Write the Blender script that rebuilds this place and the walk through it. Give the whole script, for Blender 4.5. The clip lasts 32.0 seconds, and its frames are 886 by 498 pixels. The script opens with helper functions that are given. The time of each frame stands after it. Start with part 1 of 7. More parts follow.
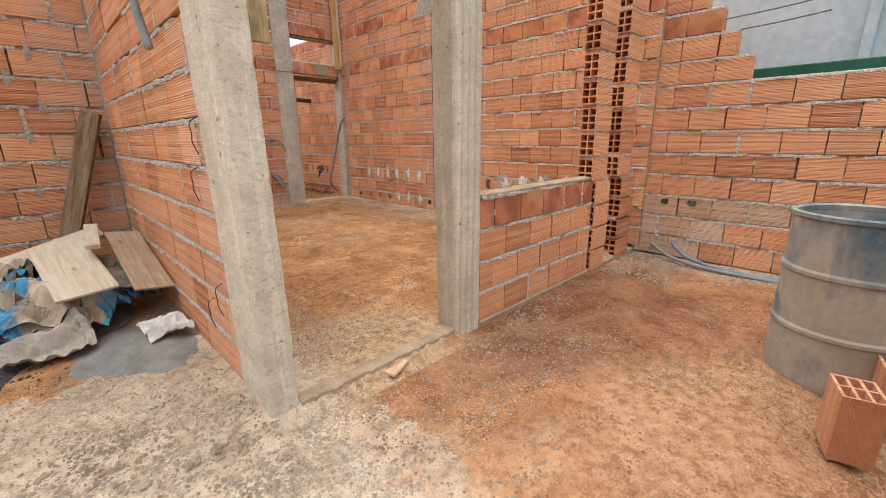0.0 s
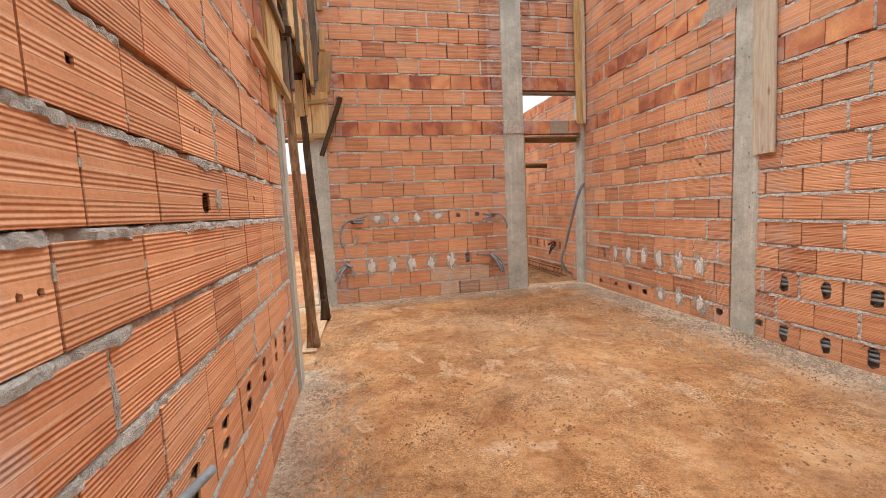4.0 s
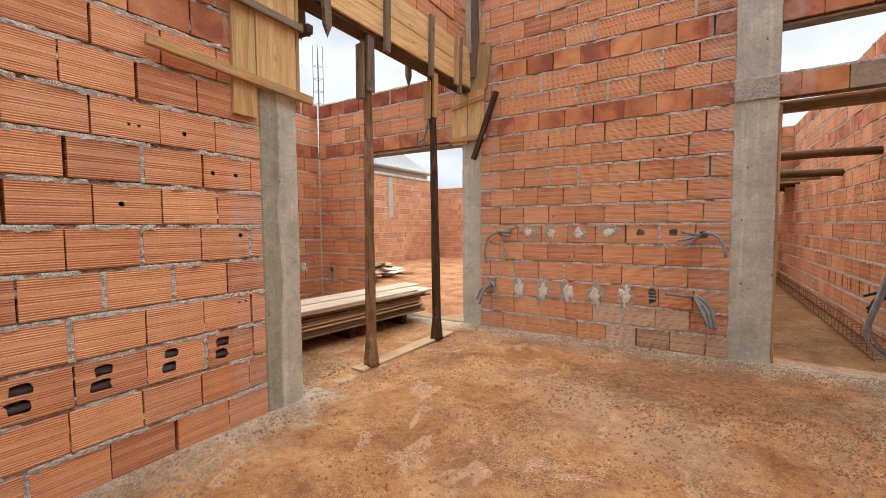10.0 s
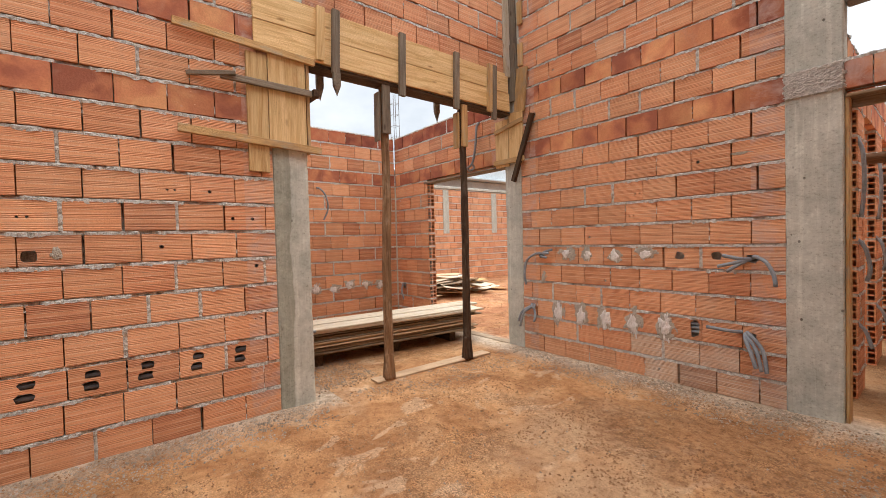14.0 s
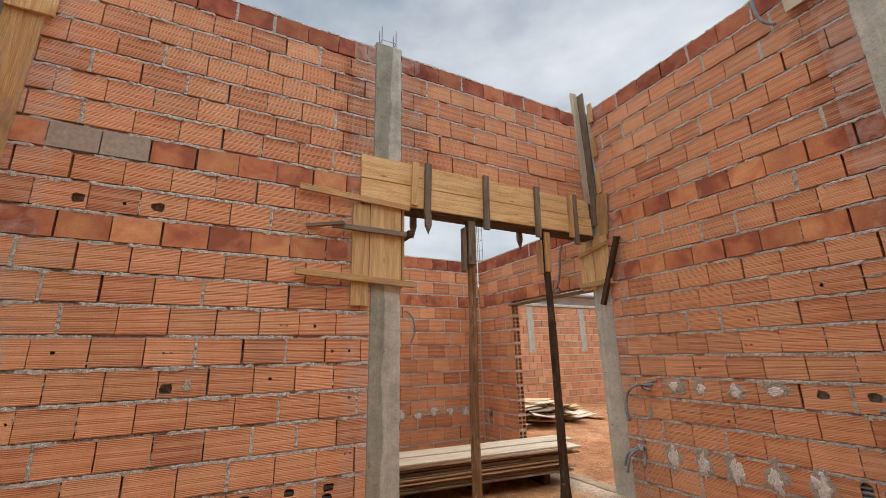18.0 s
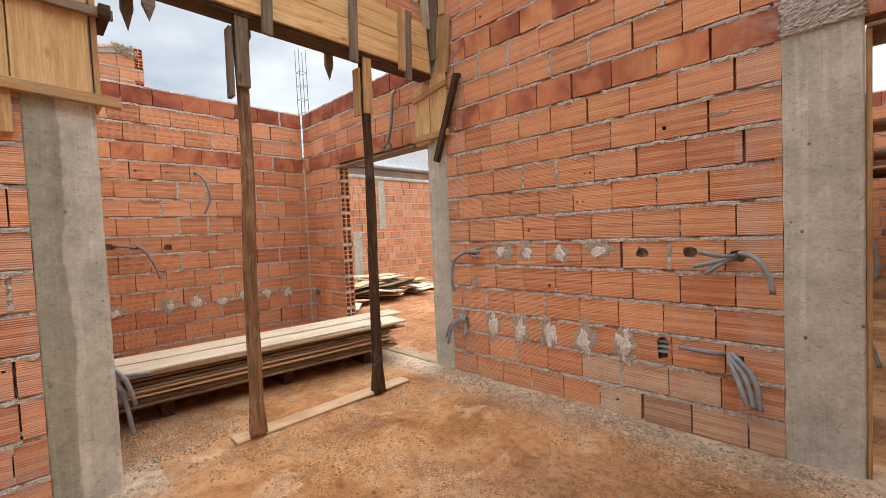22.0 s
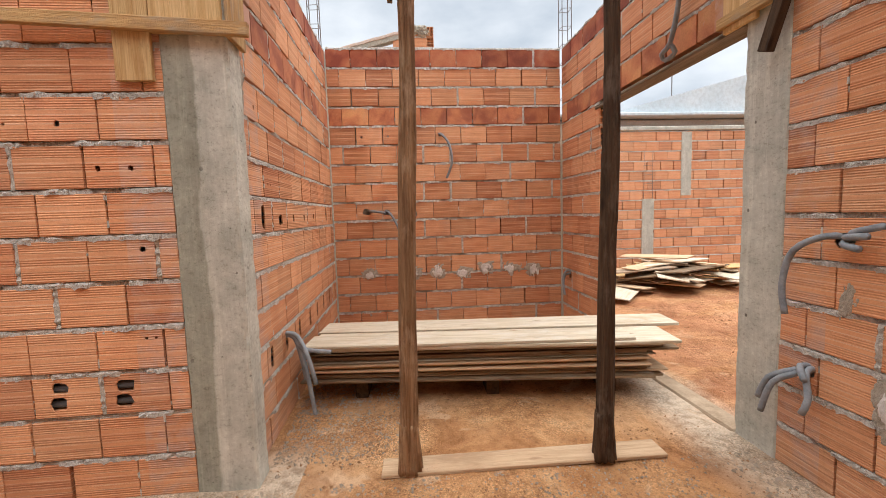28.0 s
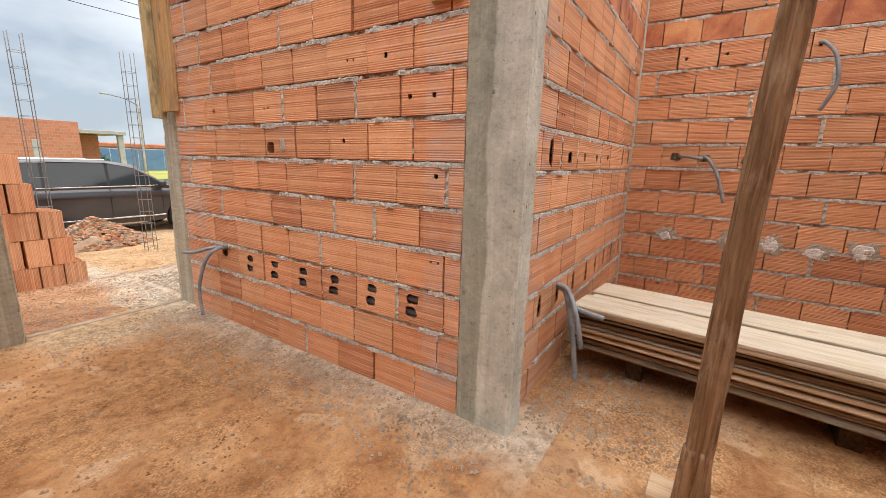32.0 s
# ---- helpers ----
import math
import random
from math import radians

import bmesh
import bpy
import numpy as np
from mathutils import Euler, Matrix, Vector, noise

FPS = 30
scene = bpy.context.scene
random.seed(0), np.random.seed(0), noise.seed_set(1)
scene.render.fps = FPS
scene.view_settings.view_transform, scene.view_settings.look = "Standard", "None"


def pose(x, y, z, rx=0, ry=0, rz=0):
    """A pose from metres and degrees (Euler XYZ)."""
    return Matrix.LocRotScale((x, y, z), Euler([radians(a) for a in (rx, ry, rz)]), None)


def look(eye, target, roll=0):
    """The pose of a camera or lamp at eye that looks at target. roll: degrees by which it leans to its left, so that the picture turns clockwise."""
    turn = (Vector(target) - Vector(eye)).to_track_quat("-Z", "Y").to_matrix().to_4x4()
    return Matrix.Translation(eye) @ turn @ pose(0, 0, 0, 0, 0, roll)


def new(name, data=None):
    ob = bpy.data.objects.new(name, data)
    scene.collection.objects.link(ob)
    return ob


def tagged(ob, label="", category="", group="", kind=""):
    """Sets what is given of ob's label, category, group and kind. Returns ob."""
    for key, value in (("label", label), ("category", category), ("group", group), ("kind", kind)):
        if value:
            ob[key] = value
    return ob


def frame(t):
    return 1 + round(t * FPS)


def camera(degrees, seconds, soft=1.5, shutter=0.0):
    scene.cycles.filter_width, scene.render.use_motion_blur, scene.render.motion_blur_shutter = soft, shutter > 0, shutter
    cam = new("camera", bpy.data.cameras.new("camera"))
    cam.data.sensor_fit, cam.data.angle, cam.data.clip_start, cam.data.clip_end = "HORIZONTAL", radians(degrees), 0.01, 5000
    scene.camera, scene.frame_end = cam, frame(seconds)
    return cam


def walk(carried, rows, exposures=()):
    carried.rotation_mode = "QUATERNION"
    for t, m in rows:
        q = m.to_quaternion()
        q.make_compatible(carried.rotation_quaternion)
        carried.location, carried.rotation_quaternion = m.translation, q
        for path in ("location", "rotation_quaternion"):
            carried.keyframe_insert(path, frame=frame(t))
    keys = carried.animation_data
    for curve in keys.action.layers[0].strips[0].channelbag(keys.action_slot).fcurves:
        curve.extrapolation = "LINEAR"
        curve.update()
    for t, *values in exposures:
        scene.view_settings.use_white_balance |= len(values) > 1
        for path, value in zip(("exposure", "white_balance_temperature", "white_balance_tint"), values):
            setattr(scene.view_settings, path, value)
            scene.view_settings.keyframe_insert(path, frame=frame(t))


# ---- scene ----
cam = camera(94.6, 32.0, 0.6)
SKY, SUN = 0.74, 2.9
EXPOSURE = ((0.0, 0.80), (1.0, 0.88), (2.0, 0.93), (4.5, 1.04), (8.0, 1.06), (9.0, 0.86), (13.0, 0.90), (14.5, 0.88), (16.5, 0.44), (18.5, 0.50), (20.0, 0.69), (22.0, 0.87), (25.5, 0.87), (29.0, 0.90), (30.0, 0.95), (32.0, 0.96))
PATH = [
    (0, (-0.05, -0.021, 1.17), (1.309, 1.348, 0.644), -0.7),
    (0.5, (0.197, 0.14, 1.168), (1.313, 1.73, 0.694), -0.3),
    (1, (0.361, 0.352, 1.15), (1.323, 2.05, 0.713), -0.2),
    (1.5, (0.511, 0.58, 1.183), (1.361, 2.359, 0.848), -0.7),
    (2, (0.707, 0.691, 1.17), (1.391, 2.563, 1.004), -1.9),
    (2.5, (0.842, 0.864, 1.158), (1.38, 2.787, 1.056), -0.9),
    (4.5, (1.222, 1.865, 1.339), (1.6, 3.817, 1.127), -3.0),
    (5, (1.256, 2.072, 1.408), (1.868, 3.967, 1.226), -3.2),
    (5.5, (1.367, 2.152, 1.459), (2.172, 3.976, 1.303), -3.8),
    (6, (1.634, 2.314, 1.404), (2.679, 4.013, 1.256), -3.7),
    (6.5, (1.77, 2.461, 1.422), (3.047, 3.993, 1.272), -3.1),
    (7, (2.029, 2.516, 1.388), (3.367, 3.993, 1.221), -2.7),
    (7.5, (2.277, 2.593, 1.386), (3.517, 4.151, 1.199), -2.4),
    (8, (2.483, 2.807, 1.377), (3.499, 4.523, 1.217), -1.9),
    (8.5, (2.617, 2.996, 1.35), (3.038, 4.946, 1.213), -1.8),
    (9, (2.868, 3.077, 1.32), (2.585, 5.053, 1.209), -1.9),
    (9.5, (2.984, 2.989, 1.29), (2.249, 4.845, 1.165), -1.5),
    (10, (3.098, 2.919, 1.25), (2.036, 4.61, 1.137), -0.4),
    (10.5, (3.275, 2.868, 1.198), (1.982, 4.392, 1.144), 0.2),
    (11, (3.41, 2.816, 1.223), (2.116, 4.339, 1.137), -1.3),
    (11.5, (3.66, 2.81, 1.317), (2.635, 4.518, 1.132), -1.9),
    (12, (3.883, 2.923, 1.371), (3.172, 4.779, 1.146), -2.1),
    (12.5, (4.02, 3.084, 1.391), (3.509, 5.003, 1.154), -2.0),
    (13, (3.996, 3.254, 1.436), (3.416, 5.161, 1.271), -1.9),
    (13.5, (4.071, 3.465, 1.413), (3.018, 5.164, 1.343), -1.8),
    (14, (4.117, 3.541, 1.371), (2.559, 4.794, 1.323), -1.5),
    (14.5, (4.169, 3.509, 1.413), (2.303, 4.227, 1.345), -2.1),
    (16.5, (4.227, 3.401, 1.482), (2.29, 3.477, 1.975), -0.4),
    (17, (4.246, 3.441, 1.509), (2.347, 3.751, 2.051), -0.6),
    (17.5, (4.274, 3.522, 1.552), (2.421, 4.082, 2.055), -0.3),
    (18, (4.155, 3.466, 1.513), (2.444, 4.369, 2.018), -1.2),
    (18.5, (4.066, 3.581, 1.502), (2.542, 4.788, 1.971), -1.4),
    (19, (3.96, 3.645, 1.501), (2.673, 5.114, 1.931), -1.3),
    (19.5, (3.894, 3.705, 1.468), (2.76, 5.317, 1.813), -1.0),
    (20, (3.871, 3.883, 1.435), (2.744, 5.521, 1.653), -1.0),
    (20.5, (3.83, 4.052, 1.406), (2.656, 5.668, 1.511), -1.4),
    (21, (3.644, 4.173, 1.38), (2.423, 5.757, 1.401), -1.9),
    (21.5, (3.551, 4.316, 1.358), (2.252, 5.837, 1.319), -2.3),
    (22, (3.576, 4.551, 1.364), (2.176, 5.976, 1.284), -2.5),
    (22.5, (3.53, 4.684, 1.36), (2.014, 5.985, 1.258), -2.5),
    (23, (3.373, 4.771, 1.355), (1.748, 5.932, 1.248), -2.4),
    (23.5, (3.255, 4.826, 1.357), (1.535, 5.842, 1.261), -2.6),
    (24, (3.228, 4.892, 1.359), (1.419, 5.741, 1.285), -2.6),
    (24.5, (3.212, 5.012, 1.375), (1.337, 5.706, 1.317), -2.5),
    (25, (3.213, 5.101, 1.379), (1.298, 5.675, 1.327), -2.0),
    (25.5, (3.187, 5.16, 1.379), (1.251, 5.658, 1.315), -1.5),
    (27.5, (2.747, 5.465, 1.318), (0.781, 5.797, 1.165), -1.5),
    (28, (2.652, 5.635, 1.321), (0.667, 5.807, 1.147), -1.8),
    (28.5, (2.5, 5.68, 1.313), (0.509, 5.693, 1.123), -2.2),
    (29, (2.33, 5.705, 1.338), (0.342, 5.596, 1.147), -2.4),
    (29.5, (2.269, 5.835, 1.328), (0.302, 5.528, 1.135), -2.3),
    (30, (2.267, 5.829, 1.322), (0.379, 5.224, 1.058), -1.5),
    (30.5, (2.288, 5.709, 1.308), (0.498, 4.883, 0.969), -0.4),
    (31, (2.282, 5.675, 1.309), (0.569, 4.716, 0.926), 0.1),
    (31.5, (2.27, 5.644, 1.307), (0.606, 4.612, 0.9), 0.8),
    (32, (2.278, 5.53, 1.272), (0.643, 4.459, 0.853), 1.4),
]
walk(cam, [(t, look(eye, target, roll)) for t, eye, target, roll in PATH], EXPOSURE)

# ---- light ----
world = bpy.data.worlds.new("overcast_sky")
scene.world = world
world.use_nodes = True
wt = world.node_tree
wt.nodes.clear()
w_out = wt.nodes.new("ShaderNodeOutputWorld")
w_bg = wt.nodes.new("ShaderNodeBackground")
w_sky = wt.nodes.new("ShaderNodeTexSky")
w_sky.sky_type, w_sky.sun_disc = "NISHITA", False
w_sky.sun_elevation, w_sky.sun_rotation = radians(80), radians(0)
w_dim = wt.nodes.new("ShaderNodeVectorMath")
w_dim.operation = "SCALE"
w_dim.inputs[3].default_value = 0.1
w_co = wt.nodes.new("ShaderNodeTexCoord")
w_map = wt.nodes.new("ShaderNodeMapping")
w_map.inputs["Scale"].default_value = (1.0, 1.0, 2.2)
w_noise = wt.nodes.new("ShaderNodeTexNoise")
w_noise.inputs["Scale"].default_value, w_noise.inputs["Detail"].default_value = 1.7, 6.0
w_noise.inputs["Roughness"].default_value = 0.52
w_ramp = wt.nodes.new("ShaderNodeValToRGB")
w_ramp.color_ramp.elements[0].position, w_ramp.color_ramp.elements[0].color = 0.37, (0.37, 0.43, 0.50, 1)
w_ramp.color_ramp.elements[1].position, w_ramp.color_ramp.elements[1].color = 0.62, (0.86, 0.89, 0.92, 1)
w_mix = wt.nodes.new("ShaderNodeMix")
w_mix.data_type = "RGBA"
w_mix.inputs[0].default_value = 0.88
wt.links.new(w_sky.outputs[0], w_dim.inputs[0])
wt.links.new(w_co.outputs["Generated"], w_map.inputs[0])
wt.links.new(w_map.outputs[0], w_noise.inputs["Vector"])
wt.links.new(w_noise.outputs[0], w_ramp.inputs[0])
wt.links.new(w_dim.outputs[0], w_mix.inputs[6])
wt.links.new(w_ramp.outputs[0], w_mix.inputs[7])
wt.links.new(w_mix.outputs[2], w_bg.inputs[0])
w_bg.inputs[1].default_value = SKY
wt.links.new(w_bg.outputs[0], w_out.inputs[0])
sun = new("sun", bpy.data.lights.new("sun", "SUN"))
sun.data.energy, sun.data.angle, sun.data.color = SUN, radians(95), (1.0, 0.97, 0.93)
sun.matrix_world = look((0.5, 8.0, 30), (0.5, 3.0, 0))

# ---- materials ----
class Nodes:
    def __init__(self, name):
        self.mat = bpy.data.materials.new(name)
        self.mat.use_nodes = True
        self.t = self.mat.node_tree
        self.b = self.t.nodes["Principled BSDF"]
        self.co = self.add("TexCoord").outputs["Object"]

    def add(self, kind, **kw):
        n = self.t.nodes.new("ShaderNode" + kind)
        for k, v in kw.items():
            n.inputs[k].default_value = v
        return n

    def link(self, a, b):
        self.t.links.new(a, b)

    def scaled(self, s, offset=None):
        m = self.add("Mapping")
        m.inputs["Scale"].default_value = s
        self.link(self.co, m.inputs[0])
        if offset is not None:
            self.link(offset, m.inputs["Location"])
        return m.outputs[0]

    def noise(self, scale, detail=4.0, rough=0.55, stretch=(1, 1, 1), offset=None, distort=0.0):
        n = self.add("TexNoise", Scale=scale, Detail=detail, Roughness=rough, Distortion=distort)
        self.link(self.scaled(stretch, offset), n.inputs["Vector"])
        return n.outputs[0]

    def ramp(self, fac, stops, constant=False):
        r = self.add("ValToRGB")
        e = r.color_ramp.elements
        while len(e) < len(stops):
            e.new(0.5)
        for el, (p, c) in zip(e, stops):
            el.position = p
            el.color = (*c, 1) if isinstance(c, tuple) else (c, c, c, 1)
        if constant:
            r.color_ramp.interpolation = "CONSTANT"
        self.link(fac, r.inputs[0])
        return r.outputs[0]

    def mix(self, fac, a, b, blend="MIX"):
        m = self.add("Mix")
        m.data_type, m.blend_type = "RGBA", blend
        for k, v in ((0, fac), (6, a), (7, b)):
            sock = m.inputs[k]
            if isinstance(v, (int, float)):
                sock.default_value = v if k == 0 else (v, v, v, 1)
            elif isinstance(v, tuple):
                sock.default_value = (*v, 1)
            else:
                self.link(v, sock)
        return m.outputs[2]

    def math(self, op, a, b=0.0, c=0.0):
        m = self.add("Math")
        m.operation = op
        for sock, v in zip(m.inputs, (a, b, c)):
            if isinstance(v, (int, float)):
                sock.default_value = v
            else:
                self.link(v, sock)
        return m.outputs[0]

    def bump(self, height, strength, dist, after=None):
        n = self.add("Bump", Strength=strength, Distance=dist)
        self.link(height, n.inputs["Height"])
        if after is not None:
            self.link(after, n.inputs["Normal"])
        return n.outputs[0]

    def done(self, color, rough=0.9, normal=None, metal=0.0, spec=0.3):
        for sock, v in ((self.b.inputs["Base Color"], color), (self.b.inputs["Roughness"], rough)):
            if isinstance(v, tuple):
                sock.default_value = (*v, 1)
            elif isinstance(v, (int, float)):
                sock.default_value = v
            else:
                self.link(v, sock)
        self.b.inputs["Metallic"].default_value = metal
        self.b.inputs["Specular IOR Level"].default_value = spec
        if normal is not None:
            self.link(normal, self.b.inputs["Normal"])
        return self.mat


COURSE, BH, BL = 0.212, 0.187, 0.288


def brick_material(name, ribbed=True, joined=False, tone=(1, 1, 1), rib=1.0):
    n = Nodes(name)
    if joined:
        rnd = n.add("NewGeometry").outputs["Random Per Island"]
    else:
        rnd = n.add("ObjectInfo").outputs["Random"]
    off = n.add("CombineXYZ")
    n.link(n.math("MULTIPLY", rnd, 37.0), off.inputs[0])
    n.link(n.math("MULTIPLY", rnd, 11.0), off.inputs[1])
    shift = off.outputs[0]
    def c(r, g, b):
        return (r * tone[0], g * tone[1], b * tone[2])
    if ribbed:
        body = n.ramp(rnd, [(0.0, c(0.590, 0.243, 0.127)), (0.12, c(0.680, 0.297, 0.150)), (0.5, c(0.735, 0.346, 0.179)),
                            (0.85, c(0.785, 0.404, 0.223)), (1.0, c(0.655, 0.287, 0.153))])
    else:
        flash = n.math("ADD", n.noise(4.5, 3, 0.5, offset=shift, distort=0.4), n.math("MULTIPLY", n.math("SUBTRACT", rnd, 0.5), 0.22))
        body = n.ramp(flash, [(0.34, c(0.360, 0.120, 0.070)), (0.45, c(0.510, 0.185, 0.095)), (0.57, c(0.610, 0.250, 0.120)),
                              (0.70, c(0.690, 0.330, 0.155))])
    cloud = n.noise(7.0, 3, 0.6, offset=shift)
    body = n.mix(1.0, body, n.ramp(n.math("FRACT", n.math("MULTIPLY", rnd, 7.31)), [(0.0, 0.80), (0.45, 0.99), (1.0, 1.10)]), "MULTIPLY")
    body = n.mix(n.ramp(cloud, [(0.38, 0.0), (0.72, 0.55)]), body, n.mix(1.0, body, c(1.2, 1.28, 1.35), "MULTIPLY"))
    fine = n.noise(90.0, 3, 0.6, offset=shift)
    body = n.mix(n.ramp(fine, [(0.3, 0.35), (0.6, 0.0)]), body, n.mix(1.0, body, (0.6, 0.55, 0.5), "MULTIPLY"))
    dust = n.noise(3.2, 5, 0.65, offset=shift, distort=0.6)
    body = n.mix(n.ramp(dust, [(0.56, 0.0), (0.74, 0.42)]), body, (0.52, 0.36, 0.27))
    white = n.noise(14.0, 4, 0.7, stretch=(1, 1, 0.6), offset=shift)
    body = n.mix(n.ramp(white, [(0.68, 0.0), (0.76, 0.45)]), body, (0.55, 0.5, 0.45))
    spread = n.add("TexNoise", Scale=0.8, Detail=5.0, Roughness=0.6, Distortion=0.5)
    n.link(n.add("NewGeometry").outputs["Position"], spread.inputs["Vector"])
    body = n.mix(n.ramp(spread.outputs[0], [(0.54, 0.0), (0.68, 0.32)]), body, n.mix(1.0, body, (0.68, 0.55, 0.52), "MULTIPLY"))
    # dark wet runs beside the freshly cast pillars and along the upper courses
    pos = n.add("SeparateXYZ")
    n.link(n.add("NewGeometry").outputs["Position"], pos.inputs[0])
    wx, wy, wz = pos.outputs[0], pos.outputs[1], pos.outputs[2]
    def near(v, at, reach):
        return n.math("MAXIMUM", 0.0, n.math("SUBTRACT", 1.0, n.math("DIVIDE", n.math("ABSOLUTE", n.math("SUBTRACT", v, at)), reach)))
    p3 = n.math("MULTIPLY", near(wx, 0.6, 0.3), near(wy, 4.72, 0.75))
    p5 = n.math("MULTIPLY", near(wy, 7.5, 0.3), near(wx, 3.5, 0.75))
    high = n.math("MINIMUM", 1.0, n.math("MAXIMUM", 0.0, n.math("SUBTRACT", wz, 2.4)))
    run = n.add("TexNoise", Scale=2.4, Detail=4.0, Roughness=0.6)
    n.link(n.add("NewGeometry").outputs["Position"], run.inputs["Vector"])
    soak = n.math("MULTIPLY", n.math("MAXIMUM", p3, p5), high)
    soak = n.math("ADD", n.math("MULTIPLY", soak, 1.1), n.math("MULTIPLY", n.math("SUBTRACT", run.outputs[0], 0.5), 0.9))
    body = n.mix(n.ramp(soak, [(0.28, 0.0), (0.42, 0.75)]), body, n.mix(1.0, body, (0.52, 0.42, 0.42), "MULTIPLY"))
    body = n.mix(n.math("MULTIPLY", high, n.ramp(run.outputs[0], [(0.40, 0.0), (0.66, 0.6)])), body, n.mix(1.0, body, (0.93, 0.74, 0.70), "MULTIPLY"))
    # thin cement wash splashed on the blocks beside the cast pillars
    sides = None
    for px, py, rx, ry in ((0.58, 4.71, 0.42, 0.36), (0.65, 7.56, 0.36, 0.2), (3.5, 7.56, 0.38, 0.2), (4.65, 4.70, 0.2, 0.42), (4.66, 7.5, 0.3, 0.34), (0.57, 1.8, 0.2, 0.5)):
        one = n.math("MULTIPLY", n.math("LESS_THAN", n.math("ABSOLUTE", n.math("SUBTRACT", wx, px)), rx), n.math("LESS_THAN", n.math("ABSOLUTE", n.math("SUBTRACT", wy, py)), ry))
        one = n.math("MULTIPLY", one, n.math("MAXIMUM", near(wx, px, rx), near(wy, py, ry)))
        sides = one if sides is None else n.math("MAXIMUM", sides, one)
    film = n.add("TexNoise", Scale=5.0, Detail=6.0, Roughness=0.7, Distortion=0.6)
    n.link(n.add("NewGeometry").outputs["Position"], film.inputs["Vector"])
    splash = n.math("MULTIPLY", n.math("MINIMUM", n.math("MULTIPLY", sides, 2.2), 1.0), n.ramp(film.outputs[0], [(0.42, 0.0), (0.62, 0.62)]))
    body = n.mix(splash, body, (0.56, 0.40, 0.345))
    # chips and scratches in pale clay
    nick = n.noise(60.0, 4, 0.7, (0.35, 1, 1), shift)
    body = n.mix(n.ramp(nick, [(0.67, 0.0), (0.72, 0.5)]), body, c(0.86, 0.58, 0.40))
    height = n.math("MULTIPLY", fine, 0.35)
    if ribbed:
        sep = n.add("SeparateXYZ")
        n.link(n.co, sep.inputs[0])
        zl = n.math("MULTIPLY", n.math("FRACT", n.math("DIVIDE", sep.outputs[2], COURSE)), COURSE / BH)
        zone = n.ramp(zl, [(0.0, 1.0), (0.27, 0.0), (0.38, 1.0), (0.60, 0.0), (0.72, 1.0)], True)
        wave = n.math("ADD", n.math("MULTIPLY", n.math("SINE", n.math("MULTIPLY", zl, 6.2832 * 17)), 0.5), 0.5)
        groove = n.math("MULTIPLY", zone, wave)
        # shade held in the grooves is painted into the clay colour too
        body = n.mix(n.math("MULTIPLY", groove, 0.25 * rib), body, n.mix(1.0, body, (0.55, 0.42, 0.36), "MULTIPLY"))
        wire = n.noise(3.0, 4, 0.65, (0.7, 1, 34), shift)
        body = n.mix(n.ramp(wire, [(0.34, 0.5), (0.50, 0.0)]), body, n.mix(1.0, body, (0.66, 0.54, 0.47), "MULTIPLY"))
        body = n.mix(n.ramp(wire, [(0.55, 0.0), (0.70, 0.45)]), body, c(0.88, 0.52, 0.32))
        smooth = n.math("SUBTRACT", 1.0, zone)
        body = n.mix(n.math("MULTIPLY", smooth, 0.32), body, c(0.70, 0.32, 0.16))
        edge = n.ramp(zl, [(0.0, 0.0), (0.255, 1.0), (0.285, 0.0), (0.375, 1.0), (0.405, 0.0), (0.59, 1.0), (0.62, 0.0), (0.71, 1.0), (0.735, 0.0)], True)
        pale = n.math("MULTIPLY", edge, n.ramp(n.noise(5.0, 3, 0.6, (1, 1, 0.2), shift), [(0.35, 0.1), (0.62, 0.75)]))
        body = n.mix(pale, body, c(0.78, 0.50, 0.33))
        height = n.math("SUBTRACT", height, n.math("MULTIPLY", groove, 0.55))
    body = n.mix(1.0, body, (1.0, 1.05, 1.075), "MULTIPLY")
    bump = n.bump(height, 0.8, 0.005)
    return n.done(body, 0.82, bump, spec=0.25)


M = {}
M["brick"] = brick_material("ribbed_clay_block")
M["brick_s"] = brick_material("smooth_clay_block", False)
M["brick_w"] = brick_material("cement_washed_block", True, False, (0.92, 1.22, 1.5))
M["brick_top"] = brick_material("maroon_top_course_block", False, False, (0.78, 0.66, 0.70))
M["brick_j"] = brick_material("ribbed_clay_courses", True, True)
M["brick_sj"] = brick_material("smooth_clay_courses", False, True)


def speckled_wall(name, lo, hi):
    n = Nodes(name)
    br = n.add("TexBrick", Scale=1.0)
    br.inputs["Color1"].default_value, br.inputs["Color2"].default_value, br.inputs["Mortar"].default_value = (*lo, 1), (*hi, 1), (0.40, 0.30, 0.24, 1)
    for k, v in (("Mortar Size", 0.012), ("Brick Width", 0.29), ("Row Height", 0.21)):
        br.inputs[k].default_value = v
    spin = n.add("Mapping")
    spin.inputs["Rotation"].default_value = (math.pi / 2, 0, 0)
    n.link(n.co, spin.inputs[0])
    n.link(spin.outputs[0], br.inputs["Vector"])
    return n.done(n.mix(n.ramp(n.noise(0.5, 4, 0.6), [(0.4, 0.0), (0.65, 0.4)]), br.outputs[0], (0.40, 0.20, 0.12)), 0.9)


